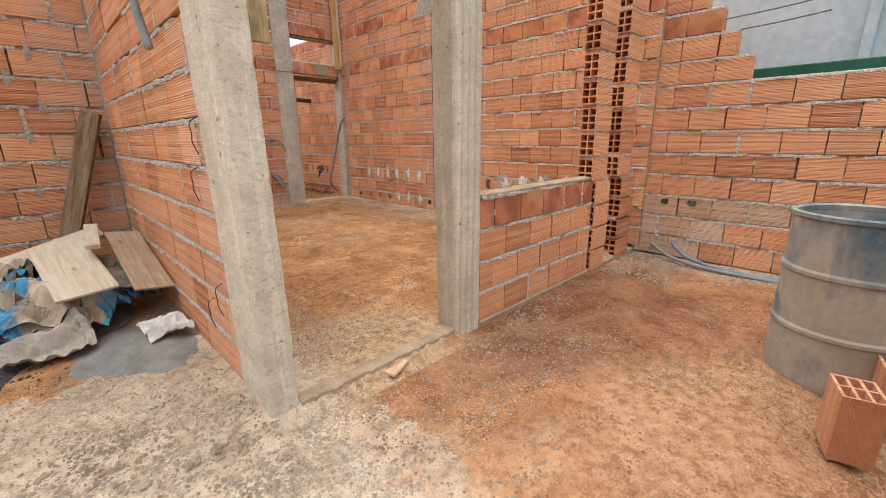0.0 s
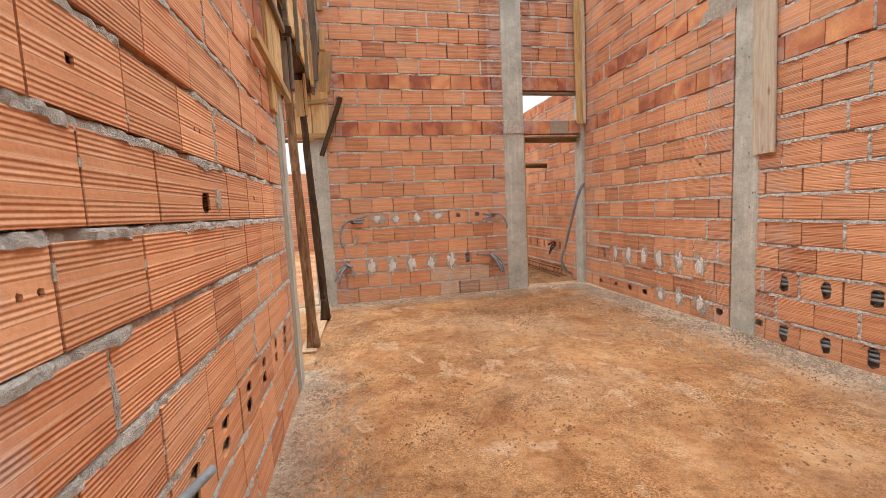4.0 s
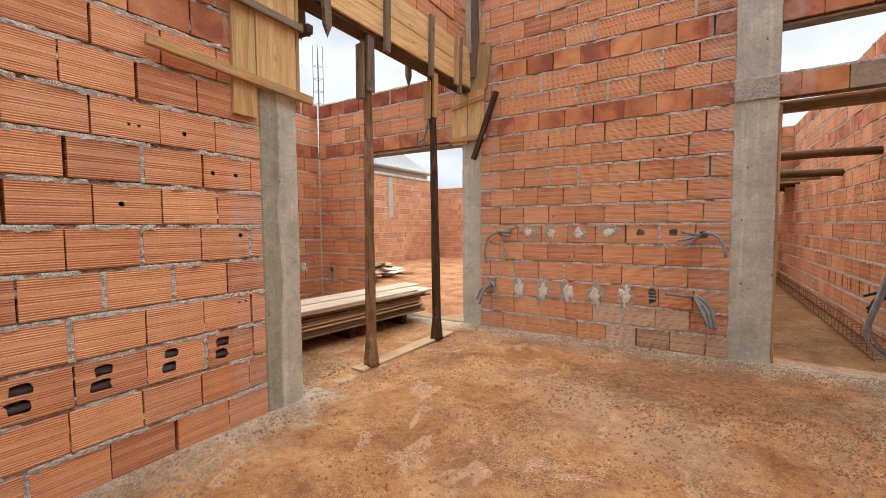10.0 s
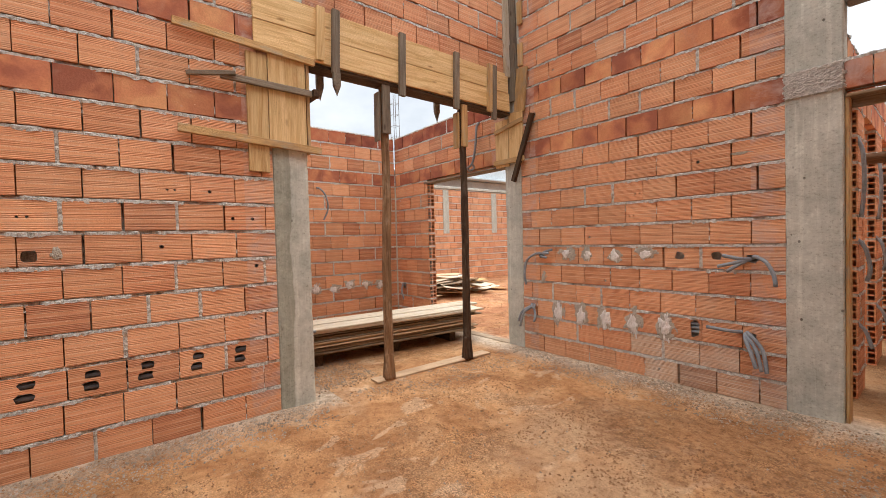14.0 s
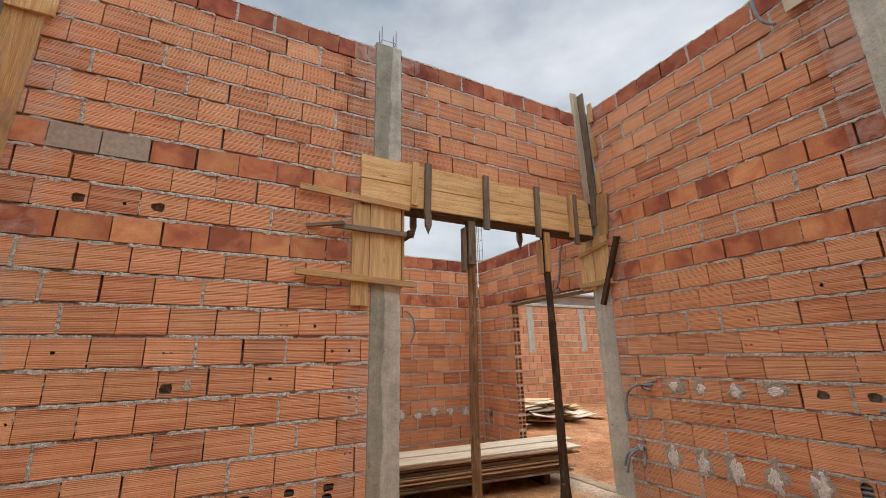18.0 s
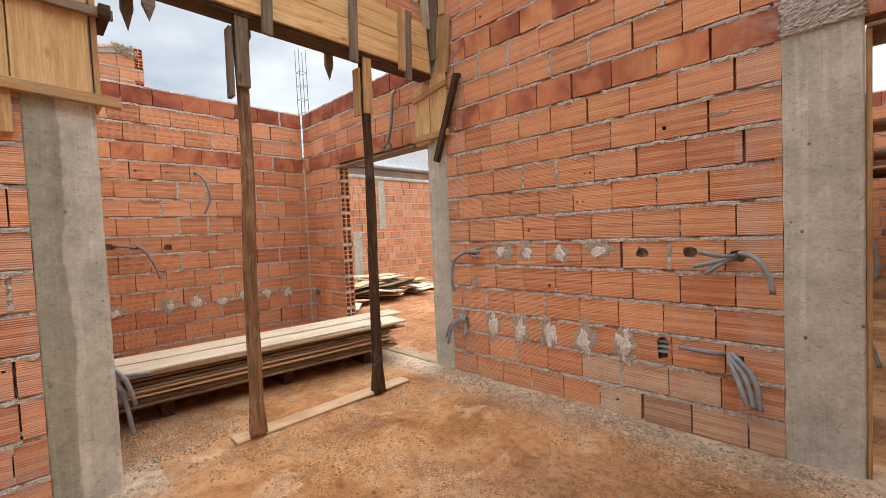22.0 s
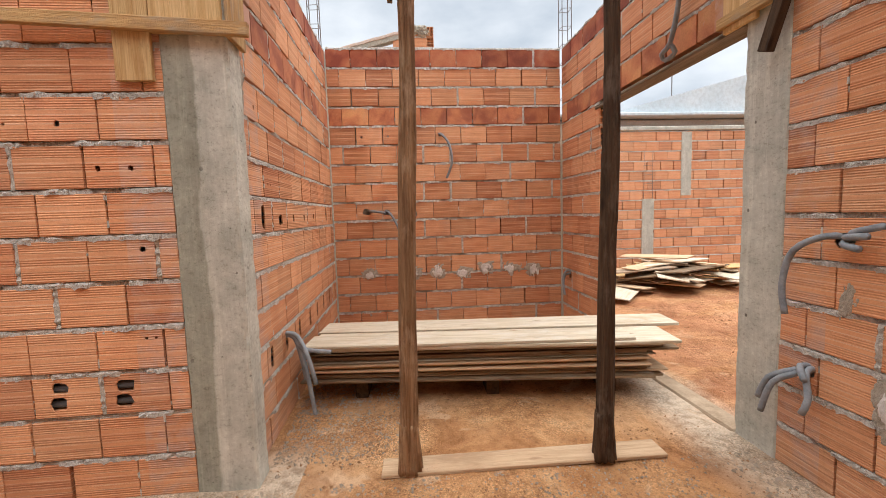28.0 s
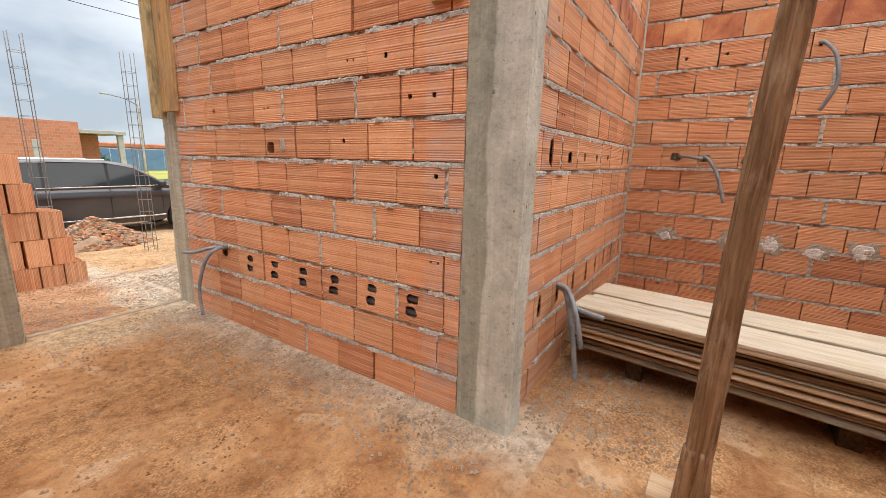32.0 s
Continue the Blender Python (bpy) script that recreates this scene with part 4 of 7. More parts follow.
                for hu, hz, kind in holes:
                    if int((hz - z0) / COURSE) == row and u <= hu < u + size + gap:
                        lx = max(-size / 2 + 0.05, min(size / 2 - 0.05, hu - c))
                        lx = round(-lx if flip else lx, 3)
                        lz = hz - z
                        if kind == "slot":
                            cut += [(lx + 0.004, 0.133, 0.041, 0.030), (lx - 0.008, 0.060, 0.044, 0.032)]
                        elif kind == "pipes":
                            cut.append((lx, min(max(lz, 0.088), 0.10), 0.040, 0.074))
                        elif kind == "dot":
                            cut.append((lx, min(max(lz, 0.03), 0.16), 0.013, 0.013))
                        elif kind == "dots":
                            cut += [(lx - 0.022, min(max(lz, 0.03), 0.16), 0.008, 0.008), (lx + 0.022, min(max(lz, 0.03), 0.16), 0.008, 0.008)]
                        elif kind == "small":
                            cut.append((lx, min(max(lz, 0.03), 0.15), 0.024, 0.026))
                        elif kind == "notch":
                            cut.append((lx, min(max(lz, 0.05), 0.14), 0.042, 0.034))
                        elif kind == "tall":
                            cut.append((lx, min(max(lz, 0.088), 0.10), 0.031, 0.074))
                at_end = [q for q, side in celled if abs(q - (u if side < 0 else u + size)) < 0.02]
                want_part = (far is False and (parts is None or cut or at_end)) or (parts is not None and (parts(row, c) or (rows == 22 and row == 21)))
                special = any(row == gr and abs(c - gu) < 0.15 for gr, gu in grey)
                depth = r.uniform(-0.0025, 0.0025)
                if want_part:
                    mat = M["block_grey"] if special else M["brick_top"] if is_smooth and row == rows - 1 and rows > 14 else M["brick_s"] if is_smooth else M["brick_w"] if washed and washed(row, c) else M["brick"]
                    if at_end:
                        me = celled_brick(round(size, 2), thick, mat, 3, 2)
                        end_turn = (0 if along == "x" else math.pi / 2) + (0 if abs(at_end[0] - u) < 0.02 else math.pi)
                        place("brick", me, root, at(c, mid + depth, z), (0, 0, end_turn), scale=(size / round(size, 2), 1, 1))
                    else:
                        me = brick_mesh(size, thick, mat, tuple(cut))
                        place("brick", me, root, at(c, mid + depth, z), (r.uniform(-0.004, 0.004), 0, base_turn + r.uniform(-0.003, 0.003)),
                              scale=(size / round(size, 2), 1, 1))
                elif is_smooth:
                    slab(sv, sf, u, u + size, v0 + depth, v0 + thick + depth, z, z + BH)
                else:
                    slab(jv, jf, u, u + size, v0 + depth, v0 + thick + depth, z, z + BH)
                if gap > 0.01 and not far and not black:
                    upright(u + size, u + size + gap, z - 0.003, z + BH + 0.004)
                elif gap and not far and not black and r.random() < 0.5:
                    for _ in range(r.randint(1, 4)):
                        za, q = z + r.uniform(0, BH * 0.85), r.uniform(-0.003, 0.012)
                        slab(mv, mf, u + size - 0.002, u + size + gap + r.uniform(0, 0.004), v0 + q, v0 + thick - q, za, za + r.uniform(0.008, 0.04))
                u += size + gap
    place("wall_core", mesh_of("wall_core", cv, cf, M["mortar"]), root, (0, 0, 0))
    place("mortar", mesh_of("mortar", mv, mf, M["mortar"]), root, (0, 0, 0))
    for vs, fs, a, b in ((jv, jf, "brick_j", "brick_courses"), (sv, sf, "brick_sj", "smooth_brick_courses")):
        if vs:
            vs = [(x, y, zz - z0) for x, y, zz in vs]
            ob = place(b, mesh_of(b, vs, fs, M[a]), root, (0, 0, z0))
            tagged(ob, "courses of orange clay blocks in grey mortar", kind="stuff")
    return root


def rough_mesh(name, w, h, depth, mat, seed, n=18):
    r = random.Random(seed)
    vs, fs = [], []
    for i in range(n + 1):
        for j in range(n + 1):
            edge = min(i, j, n - i, n - j)
            d = 0.004 if edge == 0 else -depth * (0.35 + 0.5 * abs(noise.noise(Vector((i * 0.9 + seed, j * 0.9, 2.0)))) + r.uniform(0, 0.35))
            k = 0.012 if edge == 0 else 0.002
            vs.append(((i / n - 0.5) * w + r.uniform(-k, k), d, (j / n - 0.5) * h + r.uniform(-k, k)))
    for i in range(n):
        for j in range(n):
            a = i * (n + 1) + j
            fs.append((a, a + n + 1, a + n + 2, a + 1))
    return mesh_of(name, vs, fs, mat)


def splash_mesh(name, w, h, depth, mat, seed, n=26, drips=0.35):
    """Mortar thrown and trowelled on a wall, in the xz plane: a ragged outline with lumps and short runs, bulging towards -y."""
    vs, fs, used = [], [], {}
    r = random.Random(seed)
    body = {}
    for i in range(n + 1):
        for j in range(n + 1):
            u, v = (i / n - 0.5) * 2, (j / n - 0.5) * 2
            rag = 0.42 * noise.noise(Vector((u * 1.7 + seed, v * 1.5, seed * 0.37))) + 0.30 * noise.noise(Vector((u * 4.6, v * 3.4 + seed, 3.0)))
            run = drips * noise.noise(Vector((u * 6.5 + seed, 1.3, seed))) * max(0.0, -v)
            body[i, j] = 0.70 - math.hypot(u, v) + rag + run
    def vert(i, j):
        if (i, j) not in used:
            f = body[i, j]
            used[i, j] = len(vs)
            lump = 0.55 + 0.5 * noise.noise(Vector((i * 0.55 + seed, j * 0.55, 5.0))) + r.uniform(0, 0.35)
            d = 0.004 if f <= 0.02 else -depth * min(1.0, 0.25 + f * 3.0) * lump
            vs.append(((i / n - 0.5) * w + r.uniform(-0.2, 0.2) * w / n, d, (j / n - 0.5) * h + r.uniform(-0.2, 0.2) * h / n))
        return used[i, j]
    for i in range(n):
        for j in range(n):
            if max(body[i, j], body[i + 1, j], body[i, j + 1], body[i + 1, j + 1]) > 0.02:
                fs.append((vert(i, j), vert(i + 1, j), vert(i + 1, j + 1), vert(i, j + 1)))
    return mesh_of(name, vs, fs, mat)


def patches(root, along, v, facing, spots, seed, white=True):
    """Filled chases on a wall face: grey smear and white filler. facing: +1 or -1 along the axis across the wall."""
    r = random.Random(seed)
    for u, z, w, h in spots:
        p = (u, v, z) if along == "x" else (v, u, z)
        turn = (0, 0, (0 if facing < 0 else math.pi) if along == "x" else (math.pi / 2 if facing > 0 else -math.pi / 2))
        k = r.randrange(1000)
        s = Vector(p)
        s[1 if along == "y" else 0] += r.uniform(-0.25, 0.25) * w
        s[2] += r.uniform(-0.01, 0.03)
        size = (w * r.uniform(2.2, 2.9) + 0.06, h * r.uniform(1.7, 2.1) + 0.05) if white else (w * 2.4 + 0.02, h * 1.9)
        smear = place("mortar_smear", splash_mesh("mortar_smear", size[0], size[1], 0.006, M["smear"], k), root, s, turn, "grey mortar smear over a filled chase")
        if white:
            q = Vector(p)
            q[0 if along == "y" else 1] += facing * 0.004
            place("filler", splash_mesh("filler", w * 1.5 + 0.02, h * 1.75, 0.011, M["plaster"], k + 1, 20), smear, q, turn, "rough white filler")


def pillar(name, label, x0, x1, y0, y1, z0, z1, group="concrete pillars", mat="concrete", lean=0.0):
    """A cast pillar with slightly wavering faces and a bevelled edge."""
    b = 0.008
    e = 0.024
    prof = [(x0 + b, y0), (x0 + e, y0), (x1 - e, y0), (x1 - b, y0), (x1, y0 + b), (x1, y0 + e), (x1, y1 - e), (x1, y1 - b),
            (x1 - b, y1), (x1 - e, y1), (x0 + e, y1), (x0 + b, y1), (x0, y1 - b), (x0, y1 - e), (x0, y0 + e), (x0, y0 + b)]
    n = max(3, int((z1 - z0) / 0.045))
    vs, fs = [], []
    cx, cy = (x0 + x1) / 2, (y0 + y1) / 2
    for i in range(n + 1):
        z = z0 + (z1 - z0) * i / n
        for k, (x, y) in enumerate(prof):
            w = 0.003 * noise.noise(Vector((x * 9, y * 9, z * 2.3)))
            c = 0.0 if k % 4 in (1, 2) else 0.010 * max(0, noise.noise(Vector((x * 31, y * 29, z * 11))) - 0.2) + 0.005 * max(0, noise.noise(Vector((x * 31, y * 29, z * 37))))
            vs.append((x - cx + lean * min(z, 2.6) + (w - c) * math.copysign(1, x - cx), y - cy + (w - c) * math.copysign(1, y - cy), z - z0))
    for i in range(n):
        for k in range(16):
            a, c = i * 16 + k, i * 16 + (k + 1) % 16
            fs.append((a, c, c + 16, a + 16))
    fs += [tuple(range(16))[::-1], tuple(n * 16 + k for k in range(16))]
    return thing(name, label, "pillar", (cx, cy, z0), group, "structure", mesh_of(name, vs, fs, M[mat]))

# ---- ground ----
def ground_z(x, y):
    if y < (1.68 if x > 1.75 else 1.61 if x > 0.5 else 1.55) and not (x < -0.6 and y > 0.5):
        z = -0.03 - 0.05 * min(1.55 - y, 1.5) / 1.5
        if x > 0.5:
            z = min(z, -0.075)
        if y < 0.05:
            z -= 0.12 * min(0.05 - y, 0.6) / 0.6
        if y < -0.5:
            z -= 0.31 * min(-0.5 - y, 4.5) / 4.5
    else:
        z = -0.02 if (x < 0.5 and y < 4.7) else 0.0
    if y < 1.85 and y >= 1.55 and 0.6 < x < 1.7:
        z -= 0.004
    elif abs(x) < 30 and abs(y) < 30:
        z += 0.012 * noise.noise(Vector((x * 1.3, y * 1.3, 0.3))) + 0.006 * noise.noise(Vector((x * 5, y * 5, 2.0)))
    return z


def axis_steps(lo, hi, fine, far):
    a = list(np.arange(lo, hi, fine))
    out, s, d = [], lo, fine
    while s > -far:
        d *= 1.45
        s -= d
        out.append(s)
    tail, s, d = [], a[-1], fine
    while s < far:
        d *= 1.45
        s += d
        tail.append(s)
    return out[::-1] + a + tail


gx, gy = axis_steps(-6.5, 5.2, 0.075, 900), axis_steps(-4.5, 15.5, 0.085, 900)
gv = [(x, y, ground_z(x, y)) for y in gy for x in gx]
nx = len(gx)
gf = [(j * nx + i, j * nx + i + 1, (j + 1) * nx + i + 1, (j + 1) * nx + i) for j in range(len(gy) - 1) for i in range(nx - 1)]
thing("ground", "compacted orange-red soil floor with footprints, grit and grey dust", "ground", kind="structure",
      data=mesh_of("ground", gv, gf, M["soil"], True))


def strip_ground(name, label, x0, x1, y0, y1, z, mat):
    vs, fs = [], []
    for i in range(13):
        for j in range(5):
            x, y = x0 + (x1 - x0) * i / 12, y0 + (y1 - y0) * j / 4
            vs.append((x, y + (0.25 * noise.noise(Vector((x * 0.35, y, 1.0))) if j in (0, 4) else 0), z + 0.01 * noise.noise(Vector((x, y, 0)))))
    for i in range(12):
        for j in range(4):
            a = i * 5 + j
            fs.append((a, a + 5, a + 6, a + 1))
    return thing(name, label, "road", kind="structure", data=mesh_of(name, vs, fs, mat, True))


strip_ground("pavement", "pale dusty concrete strip beside the street", -60, 40, -11.5, -8.2, -0.485, M["concrete_road"])
strip_ground("road", "grey asphalt street", -140, 120, -27, -11.4, -0.47, M["asphalt"])
strip_ground("grass_field", "flat field of yellow-green dry grass", -200, 200, -250, -27, -0.44, M["grass"])

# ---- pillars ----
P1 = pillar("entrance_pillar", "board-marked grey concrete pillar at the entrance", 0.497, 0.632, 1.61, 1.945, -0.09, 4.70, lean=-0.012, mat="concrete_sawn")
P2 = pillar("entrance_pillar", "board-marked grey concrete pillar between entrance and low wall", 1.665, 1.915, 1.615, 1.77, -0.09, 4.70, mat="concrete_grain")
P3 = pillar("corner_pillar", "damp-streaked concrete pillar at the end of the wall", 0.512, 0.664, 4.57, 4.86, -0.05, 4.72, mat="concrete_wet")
P4 = pillar("corner_pillar", "grey concrete pillar beside the propped opening", 0.525, 0.79, 7.485, 7.64, -0.05, 4.62)
P5 = pillar("doorway_pillar", "grey concrete pillar beside the corridor doorway", 3.335, 3.655, 7.478, 7.64, -0.05, 4.60)
P6 = pillar("corner_pillar", "narrow concrete pillar in the corner by the corridor", 4.578, 4.76, 7.45, 7.66, -0.05, 4.66)
P7 = pillar("wall_pillar", "grey concrete pillar set flush in the long wall", 4.578, 4.74, 4.58, 4.83, -0.05, 3.22)
P8 = pillar("room_corner_pillar", "rough narrow concrete strip in a room corner", -2.25, -2.09, 7.47, 7.63, -0.05, 2.32)
P9 = pillar("room_corner_pillar", "rough narrow concrete strip in a room corner", -2.25, -2.09, 4.66, 4.815, -0.05, 3.1)

# ---- walls ----
L_HOLES = [(2.49, 0.57, "notch"), (2.82, 0.56, "slot"), (3.1, 0.56, "slot"), (3.4, 0.56, "slot"), (3.69, 0.56, "slot"), (3.99, 0.56, "slot"),
           (4.28, 0.56, "slot"), (2.51, 1.58, "dot"), (3.12, 1.57, "dots"), (3.8, 1.37, "dot"), (4.11, 1.77, "dot"), (3.87, 1.77, "dots"),
           (3.13, 1.33, "notch"), (2.48, 2.62, "notch"), (2.73, 2.62, "dot"), (2.93, 2.62, "notch"), (4.24, 1.57, "dot"), (4.40, 1.57, "dot"),
           (4.47, 1.2, "dot"), (4.47, 0.78, "dots"), (2.4, 1.17, "dots")]
wall_l = brick_wall("wall_west", "tall wall of ribbed orange clay blocks in grey mortar", "y", 1.945, 7.49, 0.515, 0.142, 0.0, 22,
                    [(4.57, 4.86, -1, 6), (4.86, 7.6, -1, 3.33)], (11, 14, 21), L_HOLES, seed=3, parts=lambda r, u: r < 21, grey=((14, 2.3), (14, 2.58)), phase={2: 2.675})
B_HOLES = [(1.07, 1.15, "notch"), (2.59, 1.17, "notch"), (2.88, 1.17, "notch"), (3.13, 1.15, "notch"), (0.96, 0.53, "notch"), (2.75, 0.53, "pipes"),
           (3.07, 0.53, "notch"), (2.72, 1.98, "dot"), (2.26, 1.76, "dots"), (1.26, 3.26, "dot"), (1.69, 1.35, "dot"), (2.15, 1.55, "dots"),
           (0.97, 2.82, "notch"), (1.9, 0.9, "dot"), (2.4, 0.1, "dot")]
wall_b = brick_wall("wall_north", "tall wall of ribbed orange clay blocks with conduit chases", "x", 0.79, 4.578, 7.49, 0.14, 0.0, 22,
                    [(3.335, 3.655, -1, 6), (3.655, 4.6, -1, 2.30), (3.655, 4.6, 2.52, 2.95)], (11, 14, 21), B_HOLES, seed=5,
                    parts=lambda r, u: True, grey=((11, 4.15),),
                    washed=lambda r, u: u > 2.2 and r < 2 and not (r == 1 and u > 3.0), phase={2: 2.6, 5: 2.73})
R_HOLES = [(4.33, 0.55, "pipes"), (4.01, 0.55, "pipes"), (3.7, 0.55, "pipes"), (4.53, 0.13, "notch"), (4.32, 0.13, "pipes"), (4.0, 0.13, "pipes"),
           (3.7, 0.13, "pipes"), (6.94, 0.55, "pipes"), (7.04, 0.1, "notch"), (6.66, 0.12, "notch"), (6.36, 0.12, "notch"), (6.06, 0.12, "notch"),
           (4.96, 0.13, "notch"), (2.81, 1.64, "dot"), (2.91, 1.43, "dot"), (5.22, 1.6, "dot"), (6.77, 1.37, "dots"), (4.98, 1.37, "dots"), (4.95, 2.0, "dots")]
wall_r = brick_wall("wall_east", "long tall wall of ribbed orange clay blocks with filled chases near the floor", "y", 1.56, 7.45, 4.572, 0.14, 0.0, 22,
                    [(4.59, 4.85, -1, 3.2)], (11, 14, 21), R_HOLES, True, lambda r, u: r < 16, 7, both_faces=False, phase={0: 3.85, 2: 3.85})
# this wall runs slightly out of square
wall_r.rotation_euler = (0, 0, -0.015)
wall_r.location.x += 0.0151
wall_c = brick_wall("wall_corridor_east", "corridor wall of orange clay blocks", "y", 7.66, 17.7, 4.63, 0.14, 0.0, 15, (), (11, 14),
                    [(8.3 + 0.32 * i, 0.55, "tall") for i in range(8)], True, lambda r, u: u < 10.5 and r < 14, 8, both_faces=False)
wall_e = brick_wall("wall_corridor_end", "end wall of the corridor in orange clay blocks", "x", 2.2, 4.77, 17.7, 0.14, 0.0, 15, (), (11, 14),
                    [(3.5, 0.9, "slot"), (3.85, 0.9, "slot"), (4.2, 0.9, "slot")], parts=lambda r, u: r < 14, seed=9, both_faces=False)
wall_d = brick_wall("wall_corridor_west", "corridor wall of orange clay blocks with door openings", "y", 7.64, 17.7, 3.515, 0.14, 0.0, 13,
                    [(7.6, 8.15, -1, 2.31), (8.55, 9.4, -1, 2.31), (9.95, 10.8, -1, 2.31), (11.5, 12.4, -1, 2.31), (13.2, 14.0, -1, 2.31)],
                    (11, 12), seed=10, celled=((8.15, -1), (9.4, -1), (10.8, -1), (12.4, -1)), parts=lambda r, u: u < 11)
brick_wall("wall_corridor_cross", "short brick wall carried across the corridor above a low passage", "x", 2.2, 4.628, 13.5, 0.14, 2.12, 5, (), (0, 4), seed=14, both_faces=False)
RL_HOLES = [(0.165, 1.33, "tall"), (-0.157, 1.31, "notch"), (-0.474, 1.32, "small"), (-0.80, 1.32, "small"), (-1.14, 1.33, "small"), (-1.72, 1.36, "tall"), (-2.0, 1.36, "tall"),
            (0.165, 0.49, "tall"), (-0.14, 0.50, "tall"), (-0.465, 0.49, "tall"), (-0.80, 0.49, "tall"), (-1.09, 0.49, "tall"), (-1.37, 0.49, "tall"), (-1.67, 0.49, "tall"), (-2.0, 0.49, "tall"),
            (0.02, 1.53, "dots"), (0.35, 0.72, "dots"), (0.36, 0.32, "dots"), (0.2, 1.95, "dot")]
wall_s = brick_wall("wall_side_room", "wall of ribbed orange clay blocks with a row of chased holes", "x", -2.09, 0.512, 4.66, 0.14, -0.03, 15, (), (11, 14),
                    RL_HOLES, True, lambda r, u: True, 12)
F_HOLES = [(5.165, 2.20, "dot"), (5.46, 2.21, "dot"), (5.75, 2.21, "dot"), (6.05, 2.21, "dot"), (5.18, 1.36, "notch"), (5.40, 1.35, "notch"), (5.715, 1.33, "notch"), (5.18, 0.2, "dot")]
wall_f = brick_wall("wall_side_room_far", "far wall of ribbed orange clay blocks with a darker top course", "y", 4.815, 7.47, -2.242, 0.14, 0.0, 15, (), (11, 14),
                    F_HOLES, False, lambda r, u: True, 13, both_faces=False)
wall_g = brick_wall("wall_yard_door", "block wall over a wide yard doorway with open block ends at the jamb", "x", -2.09, 0.525, 7.49, 0.14, 0.0, 15,
                    [(-1.16, 0.6, -1, 2.30)], (11, 14), [(-1.86, 0.58, "notch")], False, lambda r, u: True, 14, celled=((-1.16, 1),))
wall_low = brick_wall("wall_low", "low block wall under a window opening with a mortar top", "x", 1.915, 3.46, 1.62, 0.14, -0.035, 4, (), (3,), (), False,
                      lambda r, u: True, 15)
def stepped(row):
    return [(-3.5, 1.55)] if row < 8 else [(0.80 + 0.135 * (row - 8), 1.55)] if row < 13 else [(1.42, 1.55)]
wall_o = brick_wall("wall_boundary", "boundary wall of clay blocks stepping up towards the house", "y", -3.5, 1.55, 4.572, 0.14, -0.06, 20, (), (10,),
                    [(1.35, 0.5, "notch"), (1.1, 0.5, "notch")], True, lambda r, u: r < 16, 16, spans=stepped, both_faces=False, washed=lambda r, u: r < 3 and u > 1.0 - 0.3 * r)
wall_h = brick_wall("wall_entrance_head", "block wall over the entrance opening", "x", 0.655, 1.665, 1.622, 0.14, 2.672, 9, (), (0, 8), (), True,
                    lambda r, u: True, 17)

place("mortar_joint", box_mesh((0.10, 0.035, 4.1), M["mortar"], 0.004, 0.003, 1), wall_o, (4.632, 1.556, 1.98), label="rough mortar in the corner joint")

# stacked jambs with open cells beside the window opening
def jamb_stack(x, y, z0, rows, seed, length=0.29):
    r = random.Random(seed)
    root = thing("window_jamb", "stack of clay blocks showing open cells, bedded in thick mortar", "jamb", (x + length / 2, y, z0), "window jambs", "structure")
    for k in range(rows):
        lower = k < 4
        dx = (0.06 if lower else -0.012 - 0.003 * k) + r.uniform(-0.010, 0.010)
        me = celled_brick(length, 0.14, M["brick"], 3, 2)
        place("brick", me, root, (x + length / 2 + dx, y + (-0.02 if lower else 0.0) + r.uniform(-0.004, 0.004), z0 + k * COURSE), (0, 0, r.uniform(-0.02, 0.02)))
        place("mortar_bed", box_mesh((length - 0.02, 0.125, COURSE - BH + 0.004), M["mortar"], 0.004, 0.003, k % 3), root,
              (x + length / 2 + dx, y, z0 + k * COURSE + BH + (COURSE - BH) / 2))
    return root
jamb_stack(3.44, 1.69, -0.06, 16, 1)
jamb_stack(4.02, 1.70, -0.06, 14, 2, 0.30)

# mortar cap of the low wall
cv, cf = [], []
for i in range(40):
    x = 1.915 + 1.53 * i / 39
    for y, z in ((1.617, 0.802), (1.619, 0.818), (1.69, 0.826), (1.761, 0.818), (1.764, 0.802)):
        cv.append((x, y + rng.uniform(-0.0015, 0.0015), z + rng.uniform(-0.002, 0.002)))
for i in range(39):
    for j in range(4):
        a = i * 5 + j
        cf.append((a, a + 5, a + 6, a + 1))
place("mortar_cap", mesh_of("mortar_cap", cv, cf, M["kerb"]), wall_low, (0, 0, 0), label="pale mortar capping")

# threshold, slabs and beams
def concrete_block(name, label, x0, x1, y0, y1, z0, z1, mat="concrete", category="beam"):
    return thing(name, label, category, ((x0 + x1) / 2, (y0 + y1) / 2, (z0 + z1) / 2), "", "structure",
                 box_mesh((x1 - x0, y1 - y0, z1 - z0), M[mat], 0.012, 0.004, 2))
kv, kf = [], []
for i in range(46):
    x = 0.635 + 1.03 * i / 45
    e = 0.010 * noise.noise(Vector((x * 9, 1.0, 0.0))) + rng.uniform(-0.005, 0.005)
    for y, z in ((1.598 + e, -0.15), (1.594 + e, -0.035), (1.603 + e * 1.5, -0.004), (1.64, 0.006), (1.675 + e, 0.003), (1.70 + e, -0.03)):
        kv.append((x, y, z + rng.uniform(-0.003, 0.003)))
for i in range(45):
    kf += [(i * 6 + j, i * 6 + j + 6, i * 6 + j + 7, i * 6 + j + 1) for j in range(5)]
thing("threshold", "low crumbling concrete kerb under the entrance, dusted with soil", "threshold", kind="structure", data=mesh_of("threshold", kv, kf, M["kerb"]))
